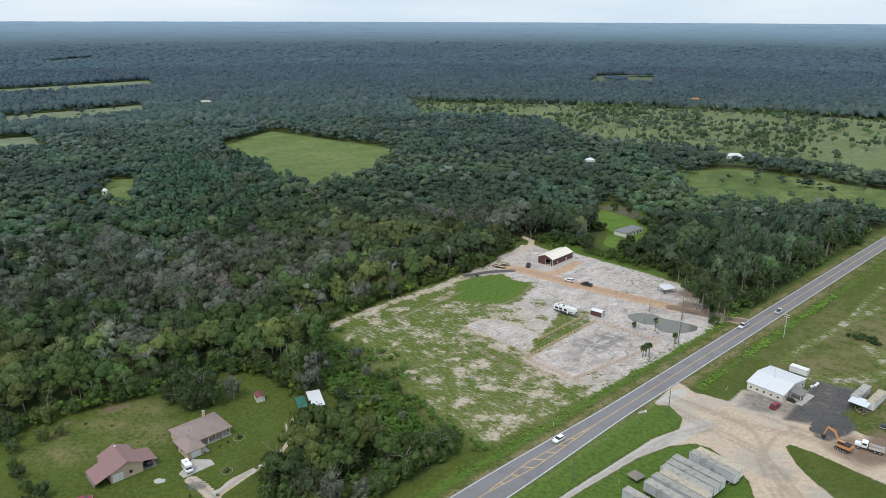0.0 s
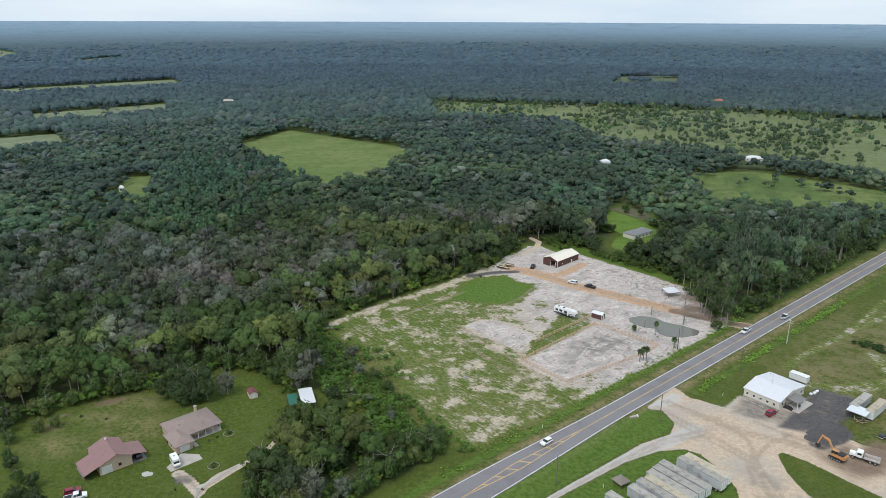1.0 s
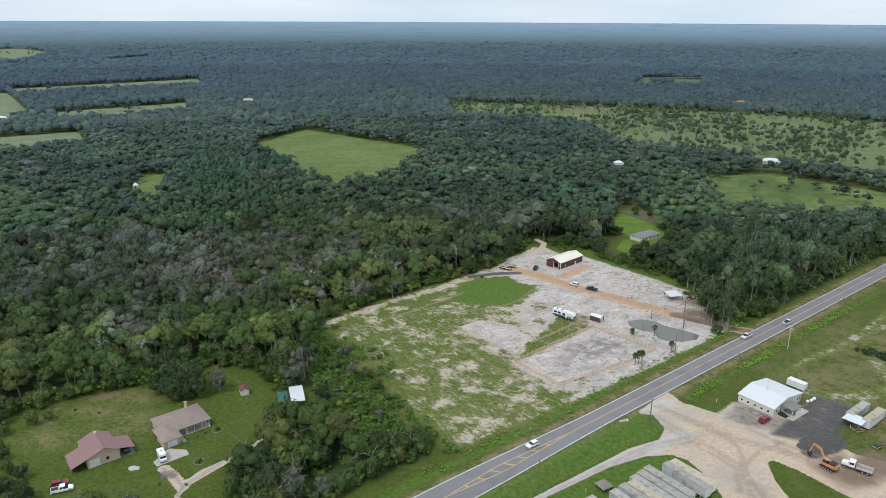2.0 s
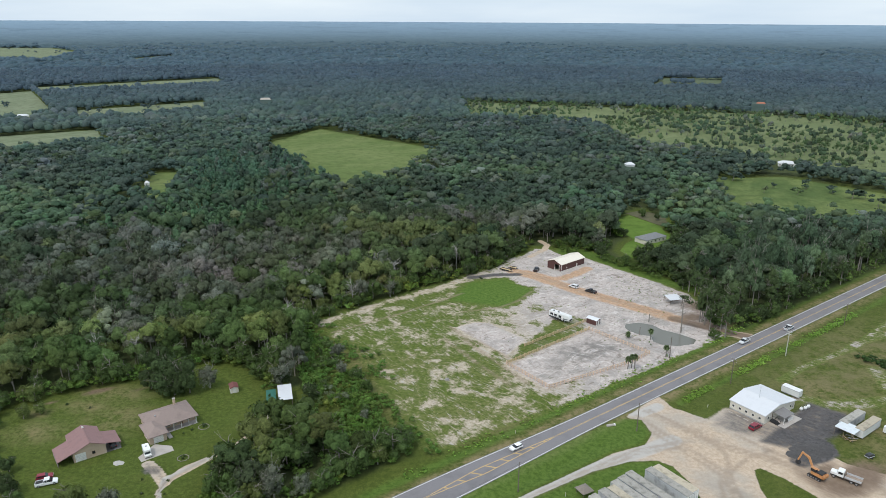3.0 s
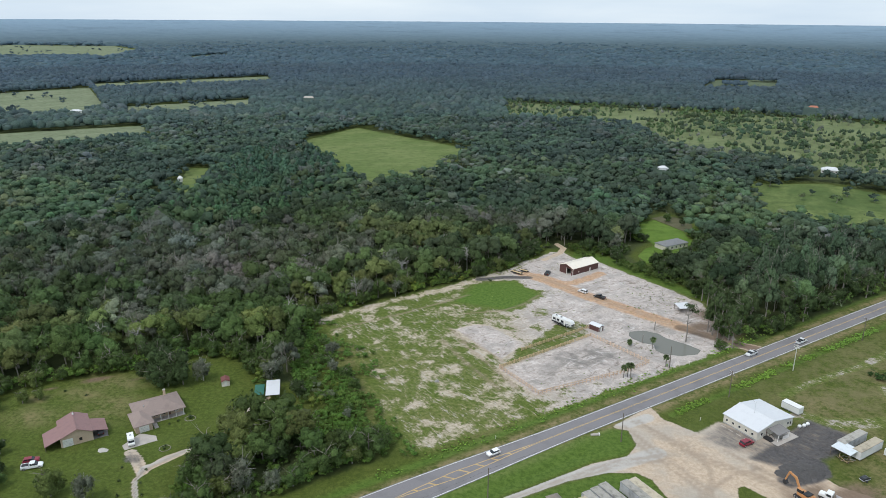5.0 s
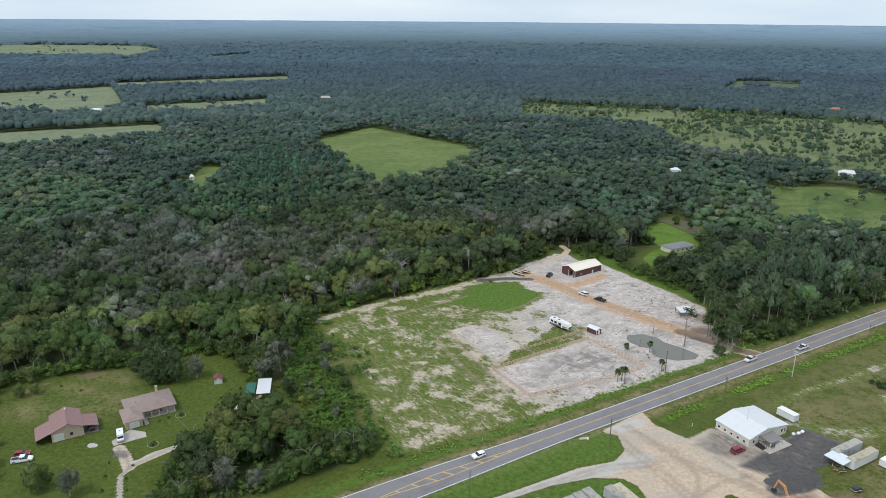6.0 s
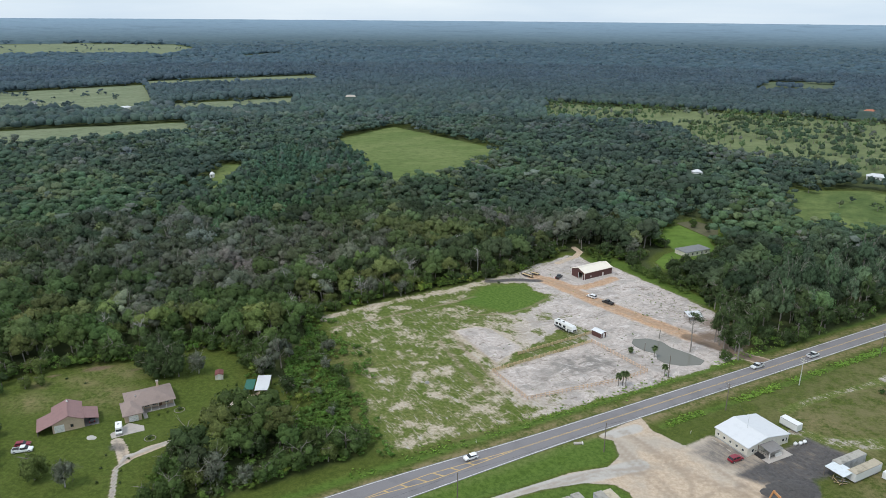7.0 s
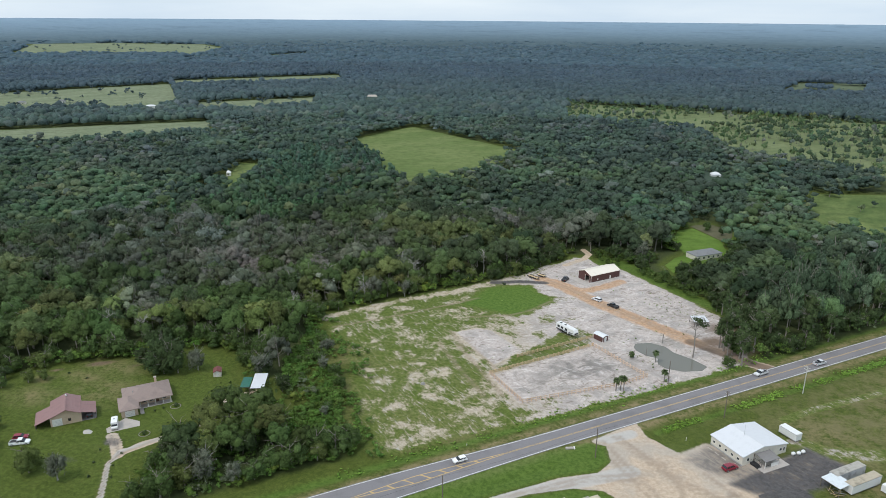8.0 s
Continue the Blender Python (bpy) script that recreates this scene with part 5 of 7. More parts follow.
for t in TREES:
    if t not in used:
        for o in (*t.children_recursive, t):
            bpy.data.objects.remove(o)


def thin_pine(x, y, h):
    """A tall bare trunk with a few tufts at its top."""
    global rng
    keep_rng, rng = rng, np.random.default_rng(41)
    V, F, N = crown(PINE, 11, 340, 0.075, FAR_CORE, 0.45)
    rng = keep_rng
    root = thing("tree", pose(x, y, gz(x, y), 0, 0, 30), "tall thin pine with a sparse tuft on a bare trunk", "tree", "trees at the edge of the woods")
    V = (V - (0, 0, 2.2)) * (4.4, 4.4, 3.6) + (0, 0, h)
    for nm, me in (("trunk", trunk_mesh(h * 0.97, 0.3, 10, 2.2, 77, BARK, 3)), ("crown", mesh_of("crown", V, F, LEAF, TINTS[PINE], N))):
        ob = new(nm, me)
        ob.parent = root


thin_pine(102.9, 279.6, 16.5)

# bare grey trees among the living ones
for i, (px, py, h) in enumerate(((-60, 300, 12), (-38, 291, 11), (-24, 318, 12), (-72, 318, 13), (-92, 330, 12), (4, 345, 12), (-10, 362, 13), (-118, 224, 11), (-104, 226, 10), (-58, 262, 11), (-70, 282, 12), (-34, 330, 12), (-128, 300, 12), (30, 392, 13))):
    root = thing("dead_tree", pose(px, py, gz(px, py), 0, 0, i * 47), "bare grey dead tree among green crowns", "tree", "dead trees in the woods")
    tr = new("trunk", trunk_mesh(h, 0.24, 16, 3.6, 300 + i, DEADWOOD, 4))
    tr.parent = root
    part("broken_limb", tube(bm_of(), (0, 0, h * 0.55), (1.6, 0.5, h * 0.9), 0.09, 0.03, 5), DEADWOOD, root)

# cabbage palms
def palm(x, y, h, label, group="palms on the lot"):
    root = thing("palm_tree", pose(x, y, gz(x, y), 0, 0, float(rng.uniform(0, 360))), label, "palm", group)
    me = bpy.data.meshes.new("trunk")
    bm = tube(bm_of(), (0, 0, -0.2), (0.1, 0, h * 0.5), 0.2, 0.17, 8)
    tube(bm, (0.1, 0, h * 0.5), (0.05, 0, h), 0.17, 0.19, 8)
    part("trunk", bm, BARK, root)
    V, F = [], []
    for i in range(64):
        a, up = rng.uniform(0, 6.28), rng.uniform(-0.8, 1.3)
        d1 = np.array([math.cos(a) * math.cos(up), math.sin(a) * math.cos(up), math.sin(up)])
        side = np.array([-math.sin(a), math.cos(a), 0])
        L = rng.uniform(1.1, 1.7)
        o = np.array([0.05, 0, h])
        mid, tip = o + d1 * L * 0.6, o + d1 * L + (0, 0, -0.35 * L)
        b = len(V)
        V += [o, mid + side * 0.38, mid - side * 0.38, tip]
        F += [(b, b + 1, b + 2), (b + 1, b + 3, b + 2)]
    ob = new("fronds", mesh_of("fronds", np.array(V), np.array(F), LEAF, (0.13, 0.175, 0.075)))
    ob.parent = root


for px, py, h in ((76.4, 243.6, 4.2), (77.9, 244.6, 4.8), (79.0, 244.2, 5.0), (92.4, 255.6, 4.2), (89.2, 271.0, 4.0), (80.4, 271.6, 1.6)):
    palm(px, py, h, "cabbage palm with rounded tuft of fronds")
for px, py, h in ((85.6, 275.8, 3.4), (91.5, 288.7, 3.8), (81.0, 272.0, 2.6)):
    root = thing("dead_palm", pose(px, py, gz(px, py)), "dead palm stump standing at the pond", "stump", "dead stumps at the pond")
    part("trunk", tube(bm_of(), (0, 0, -0.2), (0.15, 0.05, h), 0.2, 0.15, 8), BARK, root)
    part("broken_top", tube(bm_of(), (0.15, 0.05, h - 0.05), (0.3, 0.0, h + 0.5), 0.1, 0.03, 6), DEADWOOD, root)

# shrubs on the lawn and the lot
def shrub(x, y, w, h, tint, label, bed=False):
    root = thing("shrub", pose(x, y, gz(x, y)), label, "shrub", "shrubs on the lawn")
    V, F, N = crown(MID, 7, 110, 0.16, NEAR_CORE, 0.75)
    ob = new("crown", mesh_of("crown", (V - (0, 0, 0.35)) * (w, w, h / 1.85), F, LEAF, tint, N))
    ob.parent = root
    part("stem", tube(bm_of(), (0, 0, -0.1), (0, 0, h * 0.5), 0.06, 0.04, 6), BARK, root)
    if bed:
        bm = bm_of()
        for i in range(8):
            a, b = i * math.pi / 4, (i + 1) * math.pi / 4
            tube(bm, (1.7 * math.cos(a), 1.7 * math.sin(a), 0.08), (1.7 * math.cos(b), 1.7 * math.sin(b), 0.08), 0.1, 0.1, 6)
        part("border", bm, BARK, root, "ring of dark edging logs")


for px, py, w, h, bed in ((-61.2, 171.9, 0.9, 1.8, True), (-62.3, 188.6, 1.0, 2.2, True), (-67.9, 160.7, 0.5, 1.0, False), (-64.9, 154.9, 0.5, 1.0, False), (-61.5, 148.8, 0.6, 1.1, False), (-58.5, 155.3, 0.5, 1.0, False), (-55.3, 150.5, 0.5, 1.0, False),
                          (-60.4, 161.0, 0.6, 1.0, False), (-79.5, 185.0, 0.7, 1.1, False), (-79.0, 183.0, 0.6, 1.0, False), (-67.0, 184.0, 0.6, 0.9, False), (-65.2, 186.2, 0.6, 0.9, False), (-113.0, 196.0, 0.8, 0.9, False), (-104.0, 195.0, 0.8, 0.8, False), (17.5, 331.5, 1.1, 2.2, False)):
    shrub(px, py, w, h, (0.08, 0.115, 0.045), "small dark green shrub in a ringed bed" if bed else "small dark green shrub on grass", bed)

for px, py, w, h in ((166, 262, 2.2, 2.2), (167.5, 258.5, 2.6, 2.6), (169.5, 255, 2.4, 2.4), (170.5, 251.5, 2.0, 1.8), (172, 257.5, 2.6, 2.2), (170, 261, 2.0, 2.0)):
    shrub(px, py, w, h, (0.055, 0.10, 0.03), "dark green bush on the grassy spoil bank")

# ---- buildings ----
def gable_roof(bm, x0, x1, y0, y1, eave, ridge, ridge_x, thick=0.16):
    """Two slopes over a ridge that runs along y."""
    for a, b in ((x0, ridge_x), (ridge_x, x1)):
        za, zb = (eave, ridge) if a == x0 else (ridge, eave)
        sheet(bm, [(a, y0, za), (b, y0, zb), (b, y1, zb), (a, y1, za)], thick)
    return bm


def hip_roof(bm, x0, x1, y0, y1, eave, ridge, thick=0.18):
    """A hipped roof whose ridge runs along its longer side."""
    w, d = x1 - x0, y1 - y0
    if w >= d:
        r = [(x0 + d / 2, (y0 + y1) / 2), (x1 - d / 2, (y0 + y1) / 2)]
    else:
        r = [((x0 + x1) / 2, y0 + w / 2), ((x0 + x1) / 2, y1 - w / 2)]
    c = [bm.verts.new((x, y, eave)) for x, y in ((x0, y0), (x1, y0), (x1, y1), (x0, y1))]
    low = [bm.verts.new((v.co.x, v.co.y, eave - thick)) for v in c]
    p, q = (bm.verts.new((*v, ridge)) for v in r)
    if w >= d:
        for f in ((c[0], c[1], q, p), (c[1], c[2], q), (c[2], c[3], p, q), (c[3], c[0], p)):
            bm.faces.new(f)
    else:
        for f in ((c[0], c[1], p), (c[1], c[2], q, p), (c[2], c[3], q), (c[3], c[0], p, q)):
            bm.faces.new(f)
    for i in range(4):
        bm.faces.new((c[i], low[i], low[(i + 1) % 4], c[(i + 1) % 4]))
    bm.faces.new(low[::-1])
    return bm


def window(parent, x, y, z, w, h, facing, frame_mat=None, glass=None, name="window"):
    """A framed pane lying proud of a wall that faces -x or -y."""
    d = 0.05
    bm = bm_of()
    t = 0.09
    for a0, b0, a1, b1 in ((-w / 2 - t, -t, w / 2 + t, 0), (-w / 2 - t, h, w / 2 + t, h + t), (-w / 2 - t, 0, -w / 2, h), (w / 2, 0, w / 2 + t, h)):
        if facing == "-y":
            box(bm, x + a0, y - d, z + b0, x + a1, y + 0.02, z + b1)
        else:
            box(bm, x - d, y + a0, z + b0, x + 0.02, y + a1, z + b1)
    fr = part(name, bm, frame_mat or WHITE_TRIM, parent)
    g = boxed(x - w / 2, y - d * 0.6, z, x + w / 2, y + 0.02, z + h) if facing == "-y" else boxed(x - d * 0.6, y - w / 2, z, x + 0.02, y + w / 2, z + h)
    part("pane", g, glass or GLASS, fr)
    return fr


def walls_with_gable(W, L, eave, ridge, ridge_x, t=0.15, front_gap=None):
    """Wall shell of a gabled hall: ends at y = 0 and L, a door gap (x0, x1, h) in the front end."""
    bm = bm_of()
    prism(bm, [(0, 0), (W, 0), (W, eave), (ridge_x, ridge), (0, eave)], "y", L - t, L)
    if front_gap:
        a, b, h = front_gap
        prism(bm, [(0, 0), (a, 0), (a, h), (b, h), (b, 0), (W, 0), (W, eave), (ridge_x, ridge), (0, eave)], "y", 0, t)
    else:
        prism(bm, [(0, 0), (W, 0), (W, eave), (ridge_x, ridge), (0, eave)], "y", 0, t)
    box(bm, 0, t, 0, t, L - t, eave)
    box(bm, W - t, t, 0, W, L - t, eave)
    return bm


# the new metal barn on the lot: local x runs along its gable front, y along its length
def metal_barn():
    W, L, E, R = 9.3, 18.6, 3.7, 5.3
    root = thing("metal_barn", pose(50.6, 353.6, 0, 0, 0, -43), "long brown metal barn with cream roof and open front", "barn")
    part("foundation", boxed(-1.2, -4.5, -0.1, W + 1.6, L + 0.6, 0.08), CONCRETE, root, "pale concrete slab")
    part("wall", walls_with_gable(W, L, E, R, W / 2, front_gap=(5.0, 8.0, 3.3)), BROWN_WALL, root)
    part("roof", gable_roof(bm_of(), -0.3, W + 0.3, -0.3, L + 0.3, E + 0.12, R + 0.22, W / 2), CREAM_ROOF, root)
    for x in (0, W):
        part("corner_trim", boxed(x - 0.1, -0.06, 0.08, x + 0.1, 0.1, E), WHITE_TRIM, root)
    part("base_trim", boxed(W - 0.02, 0.2, 0.08, W + 0.05, L, 0.35), WHITE_TRIM, root)
    part("ridge_cap", prism(bm_of(), [(W / 2 - 0.3, R + 0.18), (W / 2, R + 0.32), (W / 2 + 0.3, R + 0.18)], "y", -0.32, L + 0.32), CREAM_ROOF, root)
    for x in (4.95, 8.05):
        part("door_jamb", boxed(x - 0.07, -0.05, 0.08, x + 0.07, 0.2, 3.35), WHITE_TRIM, root)
    for i in range(2):
        part("side_door" if i else "vent", boxed(W - 0.01, 4 + i * 8, 0.1, W + 0.05, 4.9 + i * 8, 2.1) if i else boxed(W - 0.01, 4, 1.2, W + 0.05, 4.6, 1.8), WHITE_TRIM, root)


# white office: x along the gable front with the porch, y towards the road
def office():
    W, L, E, R = 17.6, 12.3, 3.1, 4.7
    root = thing("office_building", pose(114.4, 210.2, 0, 0, 0, 41.0), "low cream metal office with white gable roof and porch", "office")
    part("wall", walls_with_gable(W, L, E, R, 7.6), CREAM_WALL, root)
    part("roof", gable_roof(bm_of(), -0.3, W + 0.3, -0.35, L + 0.35, E + 0.1, R + 0.12, 7.6, 0.2), WHITE_METAL, root)
    part("ridge_cap", prism(bm_of(), [(7.3, R + 0.08), (7.6, R + 0.2), (7.9, R + 0.08)], "y", -0.36, L + 0.36), WHITE_METAL, root)
    part("skirting", boxed(-0.05, 0, 0, -0.01, L, 0.35), STEEL, root)
    for i in range(5):
        window(root, 0, 1.6 + i * 2.35, 1.2, 0.75, 0.7, "-x")
    for x in (2.2, 15.2):
        window(root, x, 0, 1.2, 0.8, 0.9, "-y")
    door = part("door", boxed(8.2, -0.05, 0.1, 9.1, 0.03, 2.15), WHITE_TRIM, root)
    part("handle", boxed(8.9, -0.12, 1.0, 9.0, -0.05, 1.1), STEEL, door)
    window(root, 16.6, 0, 0.9, 0.5, 1.2, "-y")
    porch = part("porch_roof", sheet(bm_of(), [(4.8, -4.0, 2.5), (10.4, -4.0, 2.5), (10.4, -0.1, 3.0), (4.8, -0.1, 3.0)], 0.12), plain("grey_shingle_porch", (0.2, 0.19, 0.185), 0.8, stain=0.8), root, "weathered grey shingle porch roof")
    for x in (5.0, 10.2):
        part("post", boxed(x - 0.08, -3.85, 0, x + 0.08, -3.69, 2.4), WHITE_TRIM, root)
    part("porch_wall", boxed(7.4, -3.8, 0.1, 10.2, -3.72, 1.3), WHITE_TRIM, root)
    stair = part("entry_stair", boxed(3.1, -2.0, 0.0, 4.7, -0.1, 0.62), CHASSIS, root, "dark steel entry stair with rails")
    for i in range(3):
        part("step", boxed(3.1, -2.9 + i * 0.3, 0.0, 4.7, -2.6 + i * 0.3, 0.16 + i * 0.16), CHASSIS, stair)
    for x in (3.15, 4.65):
        part("rail", tube(bm_of(), (x, -2.85, 1.05), (x, -2.0, 1.6), 0.04), CHASSIS, stair)
        part("rail", tube(bm_of(), (x, -2.0, 1.6), (x, -0.15, 1.6), 0.04), CHASSIS, stair)
        for y, lo, hi in ((-2.85, 0.1, 1.05), (-2.0, 0.5, 1.6), (-1.1, 0.5, 1.6), (-0.2, 0.5, 1.6)):
            part("rail_post", tube(bm_of(), (x, y, lo), (x, y, hi), 0.035), CHASSIS, stair)
    part("railing", boxed(5.0, -3.8, 0.85, 7.4, -3.74, 0.95), DARK, root)
    part("step", boxed(3.2, -5.2, 0, 13.4, -0.2, 0.12), CONCRETE, root, "stained concrete apron")
    part("antenna_mast", tube(bm_of(), (6.6, 6.3, 4.5), (6.6, 6.3, 8.6), 0.05, 0.035, 6), STEEL, root)
    part("downpipe", boxed(4.4, -0.14, 0.1, 4.55, -0.02, 3.0), plain("brown_pipe", (0.16, 0.1, 0.07), 0.6), root)
    for i in range(4):
        part("wheel_stop", boxed(-2.2, 1.2 + i * 2.8, 0, -1.95, 2.9 + i * 2.8, 0.14, 0.03), CONCRETE, root)


# bungalow: x along the ridge, y to the back
def bungalow():
    root = thing("house", pose(-75.6, 180.2, 0, 0, 0, 44.0), "tan stucco bungalow with brown hipped roof and porch", "house")
    part("wall", boxed(0.5, 2.6, 0, 14.6, 11.4, 2.6), STUCCO, root)
    part("garage_wall", boxed(-1.0, -3.4, 0, 4.0, 3.0, 2.5), STUCCO, root)
    part("roof", hip_roof(bm_of(), 0, 15.2, 0, 12, 2.75, 5.1), SHINGLE, root)
    part("garage_roof", hip_roof(bm_of(), -1.6, 4.6, -4.1, 5.6, 2.72, 4.3), SHINGLE, root)
    ch = part("chimney", boxed(10.55, 9.8, 3.2, 11.25, 10.5, 5.5, 0.03), STUCCO, root)
    part("cap", boxed(10.45, 9.7, 5.5, 11.35, 10.6, 5.66), CONCRETE, ch)
    gd = part("garage_door", boxed(0.1, -3.47, 0.05, 3.0, -3.38, 2.1), WHITE_TRIM, root, "white sectional garage door")
    for i in range(3):
        part("groove", boxed(0.12, -3.49, 0.52 + i * 0.5, 2.98, -3.465, 0.56 + i * 0.5), STEEL, gd)
    for i in range(5):
        part("porch_post", boxed(4.9 + i * 2.35, 0.35, 0.1, 5.1 + i * 2.35, 0.55, 2.6), WHITE_TRIM, root)
    part("porch_floor", boxed(4.4, 0.2, 0, 14.8, 2.6, 0.15), CONCRETE, root)
    for x in (6.3, 8.6, 12.6):
        window(root, x, 2.6, 0.9, 1.2, 1.1, "-y")
    d = part("front_door", boxed(10.0, 2.52, 0.15, 10.9, 2.62, 2.15), plain("brown_door", (0.16, 0.08, 0.05), 0.5), root)
    part("handle", boxed(10.75, 2.46, 1.0, 10.82, 2.53, 1.1), STEEL, d)
    window(root, -1.0, 0.5, 0.9, 1.0, 1.0, "-x")
    part("roof_vent", tube(bm_of(), (3.4, 5.0, 3.6), (3.4, 5.0, 4.6), 0.18, 0.18, 8), STEEL, root)
    part("side_porch", boxed(4.6, -3.4, 0, 5.8, 0.2, 0.12), CONCRETE, root)


# red-roofed workshop: x along its gable front
def workshop():
    root = thing("workshop", pose(-91.3, 166.0, 0, 0, 0, 43.0), "tan workshop with dull red metal roof and side lean-tos", "workshop")
    W, L, E, R = 8.8, 10.6, 3.3, 5.2
    part("wall", walls_with_gable(W, L, E, R, 4.7), STUCCO, root)
    part("roof", gable_roof(bm_of(), -0.05, W + 0.05, -0.7, L + 0.5, E + 0.1, R + 0.14, 4.7), RED_ROOF, root)
    part("ridge_cap", prism(bm_of(), [(4.45, R + 0.1), (4.7, R + 0.22), (4.95, R + 0.1)], "y", -0.7, L + 0.5), RED_ROOF, root)
    part("lean_to_roof", sheet(bm_of(), [(-4.3, -0.4, 1.9), (-0.06, -0.4, E + 0.08), (-0.06, 8.0, E + 0.08), (-4.3, 8.0, 1.9)], 0.14), RED_ROOF, root)
    part("carport_roof", sheet(bm_of(), [(W + 0.06, 0.0, E + 0.02), (W + 4.3, 0.0, 2.2), (W + 4.3, 7.6, 2.2), (W + 0.06, 7.6, E + 0.02)], 0.14), RED_ROOF, root)
    # floor colour darkened to stand for the shade under this roof
    part("carport_floor", boxed(W, 0.1, 0, W + 4.2, 7.4, 0.06), plain("shaded_concrete", (0.2, 0.19, 0.18), 0.85, stain=0.6), root)
    for x, y in ((-4.1, 0.0), (-4.1, 3.8), (-4.1, 7.7)):
        part("post", boxed(x - 0.08, y - 0.08, 0, x + 0.08, y + 0.08, 1.9), POLE_WOOD, root)
    for x, y in ((W + 4.1, 0.2), (W + 4.1, 3.8), (W + 4.1, 7.4)):
        part("post", boxed(x - 0.08, y - 0.08, 0, x + 0.08, y + 0.08, 2.15), POLE_WOOD, root)
    part("lean_to_wall", boxed(-4.2, 1.0, 0, -4.12, 7.6, 1.5), plain("grey_boards", (0.3, 0.29, 0.27), 0.8), root)
    gd = part("garage_door", boxed(0.5, -0.07, 0.05, 3.3, 0.02, 2.5), WHITE_TRIM, root, "white roller door")
    for i in range(4):
        part("groove", boxed(0.52, -0.09, 0.5 + i * 0.45, 3.28, -0.065, 0.53 + i * 0.45), STEEL, gd)
    window(root, 5.4, 0, 1.1, 0.7, 0.8, "-y", plain("brown_frame", (0.16, 0.09, 0.06), 0.6))
    part("ridge_vent", tube(bm_of(), (4.7, 9.2, R + 0.1), (4.7, 9.2, R + 0.6), 0.3, 0.25, 10), WHITE_TRIM, root)


def shed(name, m, W, L, E, R, wall, roof, label, door=None, porch=False, category="shed"):
    """A small gabled shed, its ridge along y."""
    root = thing(name, m, label, category)
    part("wall", walls_with_gable(W, L, E, R, W / 2, 0.1), wall, root)
    part("roof", gable_roof(bm_of(), -0.2, W + 0.2, -0.25, L + 0.25, E + 0.06, R + 0.1, W / 2, 0.1), roof, root)
    if door:
        d = part("door", boxed(W / 2 - door / 2, -0.05, 0.05, W / 2 + door / 2, 0.02, min(E, 2.0)), WHITE_TRIM, root)
        part("handle", boxed(W / 2 + door / 2 - 0.2, -0.1, 0.95, W / 2 + door / 2 - 0.1, -0.05, 1.05), STEEL, d)
    for x in (0, W):
        part("corner_trim", boxed(x - 0.06, -0.04, 0.03, x + 0.06, 0.06, E), WHITE_TRIM, root)
    return root


def open_roof(name, m, W, L, front, back, roof, label, stuff=True, category="shelter"):
    """A lean-to roof on posts."""
    root = thing(name, m, label, category)
    part("roof", sheet(bm_of(), [(0, 0, front), (W, 0, front), (W, L, back), (0, L, back)], 0.1), roof, root)
    for x in (0.15, W - 0.15):
        for y, h in ((0.15, front), (L - 0.15, back)):
            part("post", boxed(x - 0.08, y - 0.08, 0, x + 0.08, y + 0.08, min(h, front + (back - front) * y / L) - 0.1), POLE_WOOD, root)
    for y, h in ((0.15, front), (L - 0.15, back)):
        part("beam", boxed(0.1, y - 0.06, h - 0.32, W - 0.1, y + 0.06, h - 0.12), POLE_WOOD, root)
    return root


metal_barn()
office()
bungalow()
workshop()
# the lot's small utility shed: door in the gable end that faces the pond
shed("storage_shed", pose(68.7, 281.3, 0.12, 0, 0, 52), 3.0, 4.9, 2.2, 2.7, BROWN_WALL, WHITE_METAL, "small brown storage shed with white metal roof", 1.2)
tagged(link("shed_slab", boxed(63.5, 280.2, -0.05, 72.5, 287.0, 0.1), CONCRETE), "pale concrete pad under the brown shed", "pad", kind="structure").matrix_basis = Matrix.Translation((68.0, 284.3, 0)) @ pose(0, 0, 0, 0, 0, -38) @ Matrix.Translation((-68.0, -284.3, 0))
RED_TIN = plain("red_tin", (0.26, 0.06, 0.05), 0.6)
shed("garden_shed", pose(-61.9, 209.5, 0, 0, 0, 30), 2.6, 3.4, 1.9, 2.5, CREAM_WALL, plain("dark_red_tin", (0.16, 0.05, 0.045), 0.6), "little white garden shed with red tin roof", 0.9)
GREEN_TIN = plain("green_tin", (0.02, 0.12, 0.085), 0.5, ribs=("X", 0.5))
open_roof("carport", pose(-42.3, 202.0, 0, 0, 0, 21), 4.6, 9.6, 3.0, 3.5, WHITE_METAL, "white metal carport roof beside the trees", category="carport")
open_roof("green_lean_to", pose(-46.6, 202.4, 0, 0, 0, 21), 3.2, 7.0, 2.4, 2.5, GREEN_TIN, "green tin lean-to roof beside the carport", category="carport")
open_roof("pond_shelter", pose(104.2, 308.6, 0, 0, 0, 20), 6.4, 5.6, 2.3, 2.8, WHITE_METAL, "white metal roof on posts under pines", category="shelter")
open_roof("yard_shelter", pose(134.3, 207.0, 0, 0, 0, -48), 5.9, 5.0, 2.9, 3.2, plain("pale_tin", (0.62, 0.66, 0.68), 0.45, ribs=("X", 0.5)), "pale tin roof over scrap timber and machinery", category="shelter")
GREY_ROOF = plain("grey_shingles", (0.2, 0.205, 0.21), 0.85, vary=0.12, grain=2.5, stain=0.4, relief=0.02)


